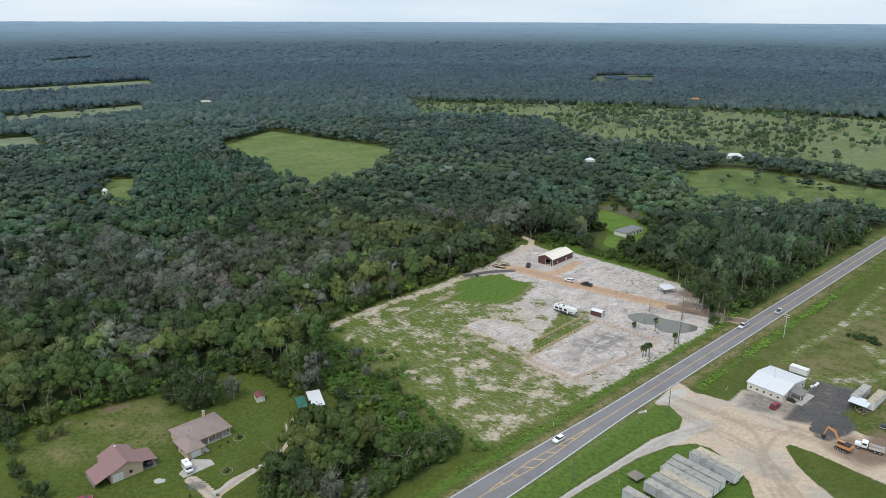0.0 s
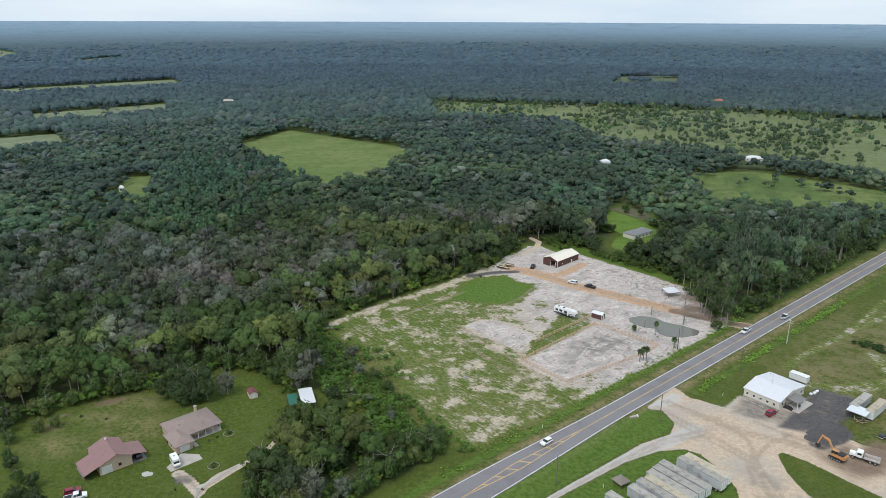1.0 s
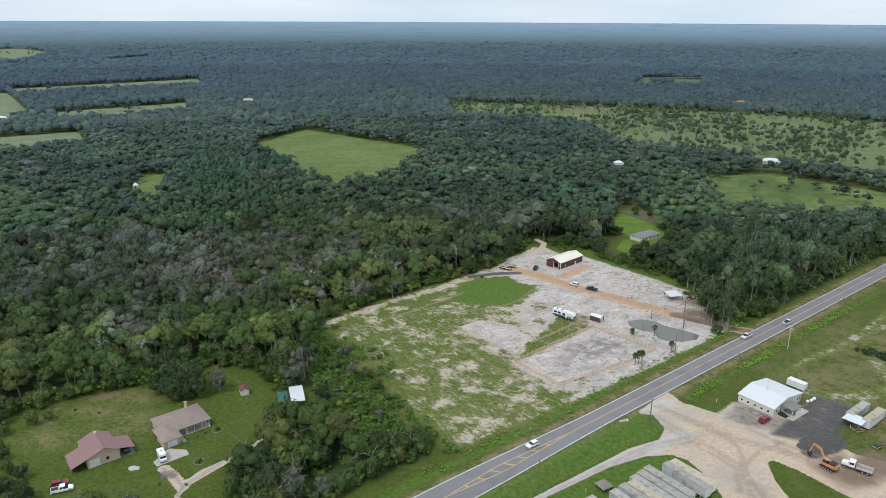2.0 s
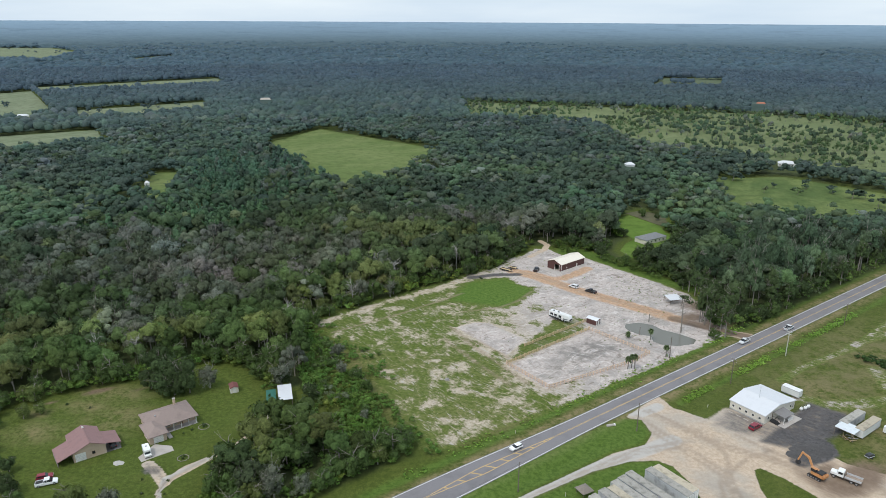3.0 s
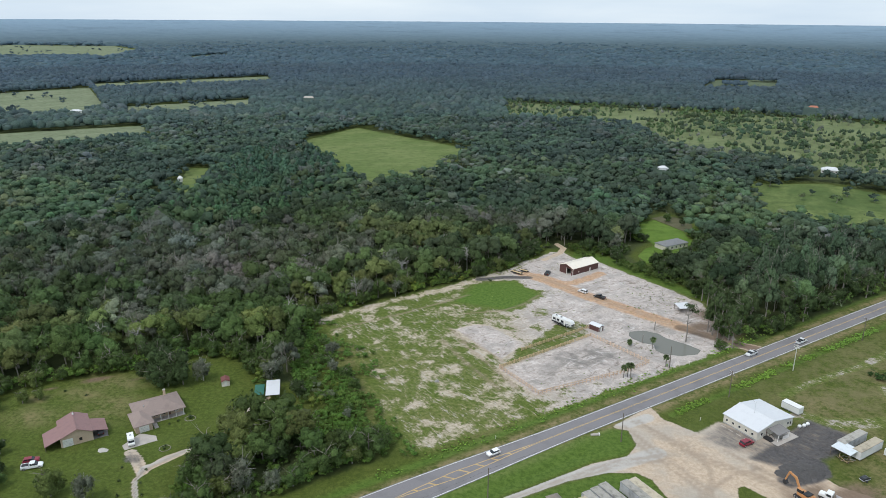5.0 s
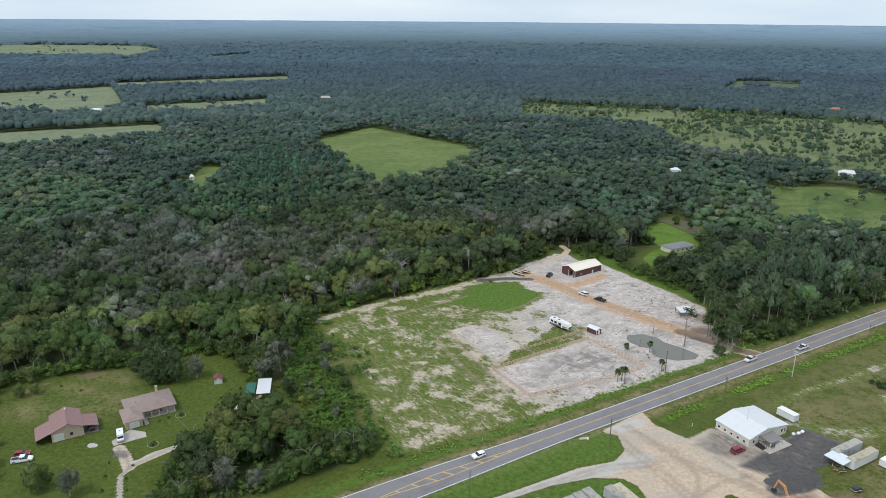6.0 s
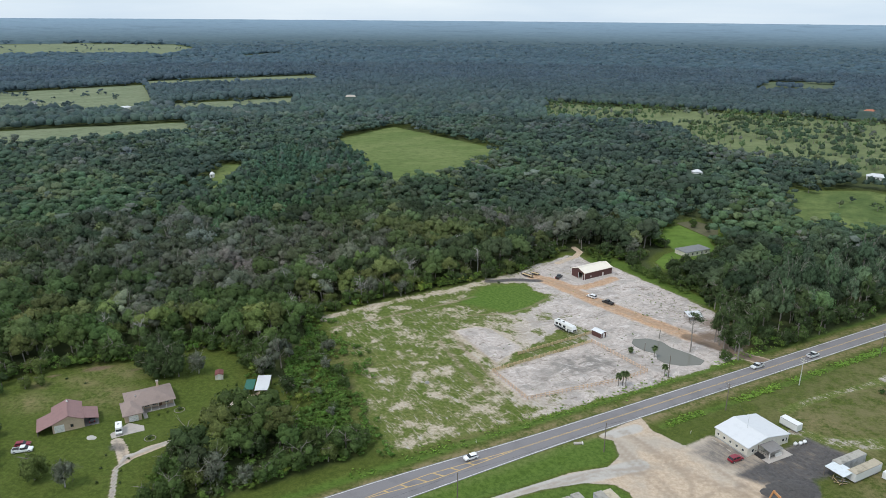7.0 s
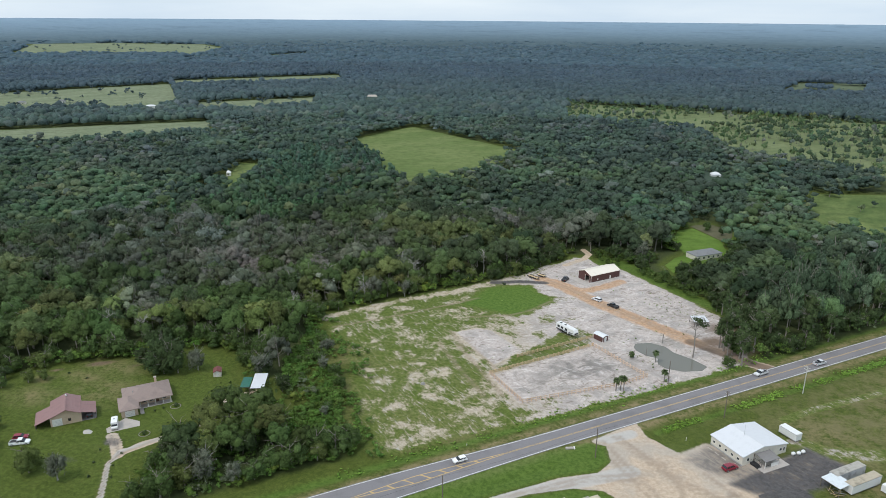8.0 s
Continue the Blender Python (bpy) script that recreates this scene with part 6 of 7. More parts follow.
def far_house(x, y, turn, W, L, wall, roof, label, ridge=4.6, eaves=2.8):
    root = thing("far_house", pose(x, y, gz(x, y), 0, 0, turn), label, "house", "houses among the woods")
    part("wall", boxed(0.3, 0.3, 0, W - 0.3, L - 0.3, eaves - 0.1), wall, root)
    part("roof", hip_roof(bm_of(), 0, W, 0, L, eaves, ridge), roof, root)
    for i in range(int(W // 3.5)):
        window(root, 1.8 + i * 3.3, 0.3, 0.9, 1.1, 1.1, "-y")
    return root


far_house(108, 398, 40, 18, 9, CREAM_WALL, GREY_ROOF, "long house with grey roof in a green clearing")
far_house(131, 402, -10, 6, 4, plain("rusty_red", (0.25, 0.09, 0.06), 0.7), RED_TIN, "small rusty red outbuilding among trees", 3.6)
far_house(125, 606, 10, 8, 6, WHITE_PAINT, WHITE_METAL, "white-roofed building hidden among dark trees", 7.8, 6.0)
far_house(262, 647, -15, 15, 8, WHITE_PAINT, WHITE_METAL, "white-roofed house at the edge of the savanna", 5.0)
far_house(373, 1086, 0, 22, 14, plain("brick_red", (0.3, 0.14, 0.1), 0.8), plain("terracotta_roof", (0.42, 0.16, 0.1), 0.8), "large far house with terracotta roof", 9.0)
far_house(-247, 500, 20, 4, 3, WHITE_PAINT, WHITE_METAL, "small white building beside a green glade")
far_house(-596, 838, 35, 15, 8, WHITE_PAINT, WHITE_METAL, "long white farm building in the pasture")
far_house(-792, 812, 35, 12, 9, CREAM_WALL, GREY_ROOF, "far farmhouse with grey roof in pasture")
far_house(-752, 846, 35, 10, 8, WHITE_PAINT, GREY_ROOF, "far white farmhouse in pasture")
far_house(-350, 1030, 20, 20, 8, CREAM_WALL, plain("pale_tan_roof", (0.5, 0.45, 0.4), 0.8), "far long building with pale roof among woods", 9.0)

# ---- vehicles ----
LAMP_RED = plain("red_lens", (0.4, 0.02, 0.02), 0.25)
LAMP_CLEAR = plain("clear_lens", (0.7, 0.7, 0.68), 0.2)


def wheel(parent, x, y, r, w, name="wheel"):
    t = part(name, tube(bm_of(), (x, y - w / 2, r), (x, y + w / 2, r), r, r, 14), RUBBER, parent)
    part("rim", tube(bm_of(), (x, y - w / 2 - 0.02, r), (x, y + w / 2 + 0.02, r), r * 0.58, r * 0.58, 12), RIM, t)


def paint(name, c):
    return plain(name, c, 0.28, vary=0.03, stain_amount=0.08)


def car(name, m, kind, color, label, group="cars and pickups"):
    """A car along +x with body, glasshouse, wheels and lamps. kind: hatch, suv or pickup."""
    L, Wd, H = {"hatch": (4.3, 1.78, 1.5), "suv": (4.8, 1.9, 1.75), "pickup": (5.6, 1.98, 1.85)}[kind]
    root = thing(name, m, label, {"hatch": "car", "suv": "car", "pickup": "pickup"}[kind], group)
    h = L / 2
    bel = 0.98 if kind == "hatch" else 1.1
    body = prism(bm_of(), [(-h, 0.35), (h, 0.35), (h, 0.75), (h - 0.15, 0.88), (h - 1.15, bel), (-h + 0.08, bel), (-h, 0.85)], "y", -Wd / 2, Wd / 2)
    bmesh.ops.bevel(body, geom=list(body.edges), offset=0.06, segments=2, affect="EDGES")
    b = part("body", body, color, root, smooth=False)
    back = {"hatch": -h + 0.15, "suv": -h + 0.12, "pickup": -0.75}[kind]
    cab = prism(bm_of(), [(back, bel - 0.02), (h - 1.2, bel - 0.02), (h - 1.95, H - 0.1), (back + 0.3, H - 0.1)], "y", -Wd / 2 + 0.1, Wd / 2 - 0.1)
    part("glasshouse", cab, GLASS, root)
    roof = boxed(back + 0.25, -Wd / 2 + 0.13, H - 0.12, h - 1.9, Wd / 2 - 0.13, H, 0.05)
    part("roof", roof, color, root)
    for x in (back + 0.3, (back + h - 1.9) / 2 + 0.1):
        for s in (-1, 1):
            part("pillar", boxed(x, s * (Wd / 2 - 0.16), bel - 0.05, x + 0.12, s * (Wd / 2 - 0.085), H - 0.06), color, root)
    if kind == "pickup":
        part("bed", boxed(-h + 0.15, -Wd / 2 + 0.15, bel - 0.02, -0.85, Wd / 2 - 0.15, bel + 0.012), CHASSIS, root, "dark open pickup bed")
        for s in (-1, 1):
            part("bed_rail", boxed(-h + 0.08, s * (Wd / 2 - 0.15), bel - 0.02, -0.8, s * (Wd / 2 - 0.02), bel + 0.14), color, root)
        part("tailgate", boxed(-h + 0.02, -Wd / 2 + 0.1, bel - 0.3, -h + 0.12, Wd / 2 - 0.1, bel + 0.12), color, root)
    for x in (-h + 0.85, h - 0.85):
        for s in (-1, 1):
            wheel(root, x, s * (Wd / 2 - 0.1), 0.34 if kind == "hatch" else 0.39, 0.24)
    for s in (-1, 1):
        part("headlight", boxed(h - 0.12, s * 0.55 - 0.18, 0.68, h + 0.02, s * 0.55 + 0.18, 0.82), LAMP_CLEAR, root)
        part("tail_light", boxed(-h - 0.02, s * 0.68 - 0.12, 0.7, -h + 0.1, s * 0.68 + 0.12, 0.92), LAMP_RED, root)
    return root


def box_trailer(m, L, roof_mat, label, wall=None, H=2.75, floor=1.15, group="parked box trailers"):
    """A semi-trailer along +x from its tail at 0, standing on its wheels and landing legs."""
    root = thing("box_trailer", m, label, "trailer", group)
    W = 2.55
    wall = wall or TRAILER_WALL
    part("body", boxed(0, -W / 2, floor, L, W / 2, floor + H - 0.04), wall, root)
    part("roof", boxed(-0.03, -W / 2 - 0.03, floor + H - 0.04, L + 0.03, W / 2 + 0.03, floor + H + 0.03), roof_mat, root)
    for s in (-1, 1):
        part("top_rail", boxed(0, s * (W / 2 + 0.02), floor + H - 0.16, L, s * (W / 2 + 0.05), floor + H - 0.05), STEEL, root)
        part("bottom_rail", boxed(0, s * (W / 2 + 0.01), floor - 0.1, L, s * (W / 2 + 0.05), floor + 0.08), STEEL, root)
        part("landing_leg", boxed(L - 3.0, s * 0.7 - 0.08, 0, L - 2.84, s * 0.7 + 0.08, floor), STEEL, root)
        d = part("rear_door", boxed(-0.06, s * 0.03, floor + 0.05, -0.01, s * (W / 2 - 0.05), floor + H - 0.15), WHITE_PAINT, root)
        part("lock_bar", boxed(-0.1, s * 0.5, floor + 0.1, -0.06, s * 0.56, floor + H - 0.2), STEEL, d)
    part("frame", boxed(0.2, -0.6, floor - 0.3, L - 1.5, 0.6, floor), CHASSIS, root)
    for x in (1.5, 2.8):
        for s in (-1, 1):
            wheel(root, x, s * (W / 2 - 0.28), 0.5, 0.5)
    for i in range(int(L / 1.2) - 1):
        part("roof_bow", boxed(1.2 * (i + 1) - 0.03, -W / 2, floor + H + 0.03, 1.2 * (i + 1) + 0.03, W / 2, floor + H + 0.05), roof_mat, root)
    return root


# the row of old box trailers: near-road ends, standing side by side
ROW = [(73.9, 177.5, 13.4, 1), (71.6, 176.1, 14.2, 0), (65.8, 173.8, 15.2, 0), (63.5, 171.5, 15.0, 0), (61.3, 169.3, 14.6, 0), (60.1, 166.7, 14.6, 1), (57.6, 165.2, 14.6, 0), (54.8, 162.5, 14.6, 0), (48.2, 159.2, 14.6, 0)]
for x, y, L, tan in ROW:
    ux, uy = math.cos(radians(-50)), math.sin(radians(-50))
    cx, cy = x + 1.2 * -uy * 1.0, y + 1.2 * ux
    label = "old box trailer with stained tan roof in grass" if tan else "old dull aluminium box trailer with stained roof"
    box_trailer(pose(cx + ux * L, cy + uy * L, 0, 0, 0, 130), L, TRAILER_ROOF_TAN if tan else TRAILER_ROOF, label)
box_trailer(pose(149.8, 213.4, 0, 0, 0, -138), 12.0, TRAILER_ROOF_TAN, "white storage trailer with tan roof behind shelter", WHITE_PAINT, 2.6, 0.6, "storage trailers in the yard")
box_trailer(pose(146.7, 217.2, 0, 0, 0, -138), 12.0, TRAILER_ROOF, "grey storage trailer with stained brown roof", None, 2.6, 0.6, "storage trailers in the yard")
box_trailer(pose(155.6, 212.6, 0, 0, 0, -138), 6.5, WHITE_PAINT, "short white enclosed trailer in tall grass", WHITE_PAINT, 2.0, 0.5, "storage trailers in the yard")
box_trailer(pose(128.0, 233.4, 0, 0, 0, -47), 6.2, WHITE_PAINT, "white enclosed trailer parked behind the office", WHITE_PAINT, 2.2, 0.5, "storage trailers in the yard")

WHITE_CAR, BLACK_CAR = paint("white_car_paint", (0.8, 0.81, 0.82)), paint("black_car_paint", (0.03, 0.032, 0.035))
RED_CAR, SILVER_CAR = paint("dark_red_car_paint", (0.25, 0.02, 0.04)), paint("silver_car_paint", (0.62, 0.63, 0.64))
car("parked_car", pose(111.0, 207.6, 0, 0, 0, 40), "suv", RED_CAR, "dark red car parked before the office")

def yard_trailer():
    root = thing("utility_trailer", pose(139.9, 195.2, 0, 0, 0, 30), "small steel trailer under a black cover in rough grass", "trailer")
    part("bed", boxed(-1.35, -0.75, 0.45, 1.35, 0.75, 0.6, 0.03), SILVER_CAR, root)
    part("cover", prism(bm_of(), [(-1.3, 0.6), (1.3, 0.6), (1.2, 1.0), (0.7, 1.25), (-0.8, 1.2), (-1.2, 0.95)], "y", -0.7, 0.7), BLACK_CAR, root, "black sheet cover")
    part("drawbar", tube(bm_of(), (1.3, 0, 0.5), (2.4, 0, 0.42), 0.06), STEEL, root)
    for s in (-1, 1):
        part("wheel", tube(bm_of(), (-0.2, s * 0.95 - 0.1, 0.32), (-0.2, s * 0.95 + 0.1, 0.32), 0.32, 0.32, 14), CHASSIS, root)


yard_trailer()
car("white_suv", pose(62.3, 325.6, 0, 0, 0, 145), "suv", WHITE_CAR, "white car parked on the orange clay track")
car("black_pickup", pose(69.9, 320.2, 0, 0, 0, 145), "pickup", BLACK_CAR, "black pickup standing on the orange clay track")
car("dark_pickup", pose(44.9, 347.8, 0, 0, 0, 75), "pickup", BLACK_CAR, "dark pickup parked beside the metal barn")
car("white_hatchback", pose(*on_road(154.1, 2.3), 0.1, 0, 0, ROAD_TURN + 180), "hatch", WHITE_CAR, "white hatchback driving on the grey road")
car("silver_pickup", pose(*on_road(277.7, 2.2), 0.1, 0, 0, ROAD_TURN + 180), "pickup", SILVER_CAR, "silver pickup driving on the grey road")
car("grey_pickup", pose(*on_road(304.5, -1.6), 0.1, 0, 0, ROAD_TURN), "pickup", SILVER_CAR, "white pickup driving on the grey road")


# fifth-wheel camper on the lot
def camper():
    root = thing("travel_trailer", pose(53.9, 285.6, 0, 0, 0, -40), "white fifth-wheel camper with roof vents and graphics", "camper")
    L = 10.6
    body = prism(bm_of(), [(-L / 2, 0.8), (L / 2 - 2.2, 0.8), (L / 2 - 2.2, 1.5), (L / 2, 1.5), (L / 2 + 0.1, 2.4), (L / 2 - 0.5, 3.5), (-L / 2, 3.45)], "y", -1.22, 1.22)
    bmesh.ops.bevel(body, geom=list(body.edges), offset=0.07, segments=2, affect="EDGES")
    part("body", body, WHITE_PAINT, root)
    part("stripe", boxed(-L / 2 + 0.1, -1.245, 0.85, L / 2 - 2.25, -1.215, 1.35), CHASSIS, root)
    part("graphic", prism(bm_of(), [(-L / 2 + 0.3, 1.45), (L / 2 - 2.5, 1.45), (L / 2 - 0.4, 2.0), (L / 2 - 0.6, 2.2), (-1.0, 1.75)], "y", -1.24, -1.21), plain("grey_graphic", (0.22, 0.23, 0.25), 0.4), root)
    part("roof", boxed(-L / 2 + 0.1, -1.15, 3.46, L / 2 - 0.6, 1.15, 3.52, 0.02), WHITE_PAINT, root)
    for x in (-3.6, -1.0, 2.2):
        part("roof_vent", boxed(x - 0.4, -0.4, 3.52, x + 0.4, 0.4, 3.72, 0.05), CHASSIS if x < 2 else WHITE_TRIM, root)
    for x in (-3.8, -1.8, 0.6):
        window(root, x, -1.22, 2.0, 1.2, 0.75, "-y", CHASSIS)
    d = part("door", boxed(1.4, -1.26, 0.9, 2.1, -1.21, 2.8), WHITE_TRIM, root)
    part("handle", boxed(1.45, -1.3, 1.7, 1.52, -1.26, 1.8), STEEL, d)
    part("front_cap", boxed(L / 2 - 0.1, -0.9, 1.7, L / 2 + 0.14, 0.9, 2.3, 0.04), CHASSIS, root)
    for x in (-1.9, -1.0):
        for s in (-1, 1):
            wheel(root, x, s * 1.05, 0.38, 0.25)
    for s in (-1, 1):
        part("landing_leg", boxed(L / 2 - 2.6, s * 0.8 - 0.06, 0, L / 2 - 2.48, s * 0.8 + 0.06, 0.9), STEEL, root)
    part("frame", boxed(-L / 2 + 0.2, -0.8, 0.55, L / 2 - 2.3, 0.8, 0.8), CHASSIS, root)


camper()


# flatbed utility trailers by the woods
def flatbed(m, L, label):
    root = thing("utility_trailer", m, label, "trailer", "flatbed trailers")
    part("deck", boxed(0, -1.05, 0.6, L, 1.05, 0.72), FENCE_WOOD, root)
    for s in (-1, 1):
        part("side_rail", boxed(0, s * 1.05, 0.62, L, s * 1.12, 1.0), CHASSIS, root)
        for x in (L * 0.36, L * 0.5):
            wheel(root, x, s * 1.2, 0.34, 0.22)
    part("tongue", prism(bm_of(), [(L, -0.5), (L + 1.3, -0.05), (L + 1.3, 0.05), (L, 0.5)], "z", 0.52, 0.64), CHASSIS, root)
    part("jack", tube(bm_of(), (L + 1.1, 0, 0.0), (L + 1.1, 0, 0.9), 0.05, 0.05, 6), STEEL, root)


flatbed(pose(26.5, 347.6, 0, 0, 0, -32), 6.2, "long timber-decked flatbed trailer by the woods")
flatbed(pose(30.8, 350.2, 0, 0, 0, -25), 4.0, "short timber-decked utility trailer by the woods")


# orange excavator
def excavator():
    ORANGE = plain("orange_machine_paint", (0.56, 0.27, 0.11), 0.5, stain_amount=0.4, stain=1.5)
    root = thing("excavator", pose(120.4, 183.4, 0, 0, 0, 128), "orange tracked excavator with raised boom on dirt", "excavator")
    for s in (-1, 1):
        tr = part("track", prism(bm_of(), [(-2.0, 0.35), (-1.7, 0.0), (1.7, 0.0), (2.0, 0.35), (1.8, 0.85), (-1.8, 0.85)], "y", s * 1.1 - 0.3, s * 1.1 + 0.3), CHASSIS, root)
        for x in (-1.5, -0.75, 0, 0.75, 1.5):
            part("roller", tube(bm_of(), (x, s * 1.42 - 0.04, 0.4), (x, s * 1.42 + 0.04, 0.4), 0.22, 0.22, 10), STEEL, tr)
    part("turntable", tube(bm_of(), (0, 0, 0.7), (0, 0, 1.05), 0.75, 0.75, 16), CHASSIS, root)
    part("house", boxed(-2.3, -1.3, 1.05, 1.2, 1.3, 2.05, 0.12), ORANGE, root)
    part("engine_cover", boxed(-2.1, -1.2, 2.05, -0.3, 1.2, 2.4, 0.1), CHASSIS, root)
    part("counterweight", boxed(-2.75, -1.25, 1.1, -2.2, 1.25, 2.1, 0.15), ORANGE, root)
    cab = part("cab", boxed(-0.3, 0.35, 2.0, 1.3, 1.3, 3.05, 0.1), GLASS, root)
    part("cab_roof", boxed(-0.35, 0.3, 3.0, 1.35, 1.35, 3.12, 0.03), ORANGE, cab)
    part("boom", prism(bm_of(), [(0.8, 1.4), (1.3, 1.3), (3.2, 4.3), (5.2, 4.9), (5.1, 5.35), (2.9, 4.9)], "y", -0.55, -0.15), ORANGE, root)
    part("stick", prism(bm_of(), [(4.8, 5.5), (5.3, 5.3), (6.2, 2.2), (5.85, 2.1)], "y", -0.5, -0.2), ORANGE, root)
    part("cylinder", tube(bm_of(), (1.6, -0.35, 1.6), (3.0, -0.35, 3.9), 0.09, 0.07, 8), STEEL, root)
    part("bucket", prism(bm_of(), [(5.7, 2.2), (6.5, 2.0), (6.4, 1.2), (5.6, 0.9), (5.2, 1.3)], "y", -0.85, 0.15), CHASSIS, root)


excavator()


# white flatbed tipper beside it
def tipper():
    root = thing("flatbed_truck", pose(128.2, 183.1, 0, 0, 0, 145), "white tandem-axle dump truck with rusty open bed", "truck")
    part("frame", boxed(-3.9, -0.5, 0.65, 3.6, 0.5, 0.95), CHASSIS, root)
    part("hood", boxed(2.1, -0.95, 0.8, 3.9, 0.95, 1.75, 0.15), WHITE_PAINT, root)
    cab = part("cab", boxed(0.5, -1.15, 0.9, 2.15, 1.15, 2.7, 0.12), WHITE_PAINT, root)
    part("windscreen", boxed(2.1, -1.0, 1.8, 2.2, 1.0, 2.5), GLASS, cab)
    for s in (-1, 1):
        part("side_window", boxed(0.8, s * 1.14, 1.8, 1.9, s * 1.18, 2.45), GLASS, cab)
    RUST = plain("rusty_truck_bed", (0.3, 0.24, 0.19), 0.8, stain_amount=0.5, stain=1.2)
    bed = part("bed", boxed(-4.0, -1.2, 1.0, 0.2, 1.2, 1.15), RUST, root)
    for s in (-1, 1):
        part("side_board", boxed(-4.0, s * 1.2 - 0.05, 1.15, 0.2, s * 1.2 + 0.05, 1.75), TRAILER_WALL, bed)
    part("headboard", boxed(0.15, -1.2, 1.15, 0.25, 1.2, 2.3), RUST, bed)
    part("fuel_tank", tube(bm_of(), (0.5, -1.05, 0.75), (1.7, -1.05, 0.75), 0.28, 0.28, 12), STEEL, root)
    for x in (-2.9, -1.6, 2.9):
        for s in (-1, 1):
            wheel(root, x, s * 1.0, 0.5, 0.4)
    part("bumper", boxed(3.85, -1.1, 0.5, 4.0, 1.1, 0.85), STEEL, root)


tipper()


# boat-like camper van on the slab by the bungalow
def box_van():
    root = thing("camper_van", pose(-72.4, 172.2, 0.09, 0, 0, -52) @ Matrix.Diagonal((0.8, 0.85, 0.85, 1)), "white camper van parked on a concrete slab", "van")
    body = prism(bm_of(), [(-2.9, 0.5), (2.7, 0.5), (2.8, 1.2), (1.9, 1.35), (1.5, 2.1), (2.2, 2.3), (2.1, 3.0), (-2.9, 3.0)], "y", -1.1, 1.1)
    bmesh.ops.bevel(body, geom=list(body.edges), offset=0.06, segments=2, affect="EDGES")
    part("body", body, WHITE_PAINT, root)
    part("windscreen", prism(bm_of(), [(1.92, 1.4), (1.98, 1.4), (1.6, 2.12), (1.52, 2.1)], "y", -0.95, 0.95), GLASS, root)
    for x in (-1.8, 0.0):
        window(root, x, -1.1, 1.6, 0.8, 0.6, "-y", STEEL)
    for x in (-1.8, 2.0):
        for s in (-1, 1):
            wheel(root, x, s * 0.95, 0.38, 0.25)
    part("roof_vent", boxed(-1.0, -0.3, 3.0, -0.4, 0.3, 3.2, 0.04), STEEL, root)


box_van()
car("white_pickup", pose(-93.0, 156.0, 0, 0, 0, 30), "pickup", WHITE_CAR, "white pickup parked on the lawn by trees")
car("red_car", pose(-95.2, 158.4, 0, 0, 0, 30), "hatch", RED_CAR, "dark red car parked beside the white pickup")
car("carport_car", pose(-85.2, 175.6, 0.08, 0, 0, 133), "hatch", BLACK_CAR, "black car under the workshop's side roof")

# ---- concrete, pond, fences, poles, small things ----
bm = bm_of()
prism(bm, [(-74.4, 170.6), (-72.3, 168.6), (-69.4, 171.6), (-69.0, 172.0), (-65.6, 175.2), (-67.4, 177.4), (-73.0, 177.6), (-73.6, 174.4)], "z", -0.1, 0.09)
tagged(link("driveway_slab", bm, CONCRETE), "pale concrete driveway slab before the garage", "driveway", kind="structure")

m, nt, b = nodes_of("muddy_pond_water")
b.inputs["Base Color"].default_value = (0.155, 0.152, 0.128, 1)
b.inputs["Roughness"].default_value = 0.12
b.inputs["IOR"].default_value = 1.33
bump(nt, b, noise_tex(nt, coords(nt, True), 1.2, 3.0), 0.06, 0.05)
bm = bm_of()
cxp, cyp = sum(p[0] for p in POND) / len(POND), sum(p[1] for p in POND) / len(POND)
rim = []
for i in range(len(POND)):
    p0, p1, p2, p3 = (Vector(POND[(i + j) % len(POND)]) for j in (-1, 0, 1, 2))
    for t in (0, 0.2, 0.4, 0.6, 0.8):
        q = 0.5 * ((2 * p1) + (p2 - p0) * t + (2 * p0 - 5 * p1 + 4 * p2 - p3) * t * t + (3 * p1 - p0 - 3 * p2 + p3) * t ** 3)
        rim.append(bm.verts.new((cxp + (q.x - cxp) * 1.06, cyp + (q.y - cyp) * 1.06, -0.5)))
bm.faces.new(rim)
tagged(link("pond", bm, m), "shallow muddy grey pond on the lot", "pond", kind="structure")


def board_fence(name, a, b, gap, rails, height, wood, label, mesh=None, group=""):
    """A run of posts with rails between; posts and rails are parts."""
    a, b = Vector((*a, 0)), Vector((*b, 0))
    n = max(1, round((b - a).length / gap))
    turn = math.degrees(math.atan2(b.y - a.y, b.x - a.x))
    root = thing(name, pose(a.x, a.y, 0, 0, 0, turn), label, "fence", group)
    L = (b - a).length / n
    post_me = rail_me = None
    for i in range(n + 1):
        if post_me is None:
            p = part("post", boxed(-0.12, -0.12, -0.2, 0.12, 0.12, height + 0.15), wood, root)
            post_me = p.data
        else:
            p = new("post", post_me)
            p.parent = root
            p.location.x = L * i
    for i in range(n):
        for r in range(rails):
            z = height * (r + 0.75) / rails
            if rail_me is None:
                p = part("rail", boxed(0, -0.03, -0.12, L, 0.03, 0.12), wood, root)
                rail_me = p.data
            else:
                p = new("rail", rail_me)
                p.parent = root
            p.location = (L * i, 0.12, z)
    if mesh:
        part("netting", boxed(0, -0.012, 0.1, L * n, 0.012, height * 0.85), mesh, root)
    return root


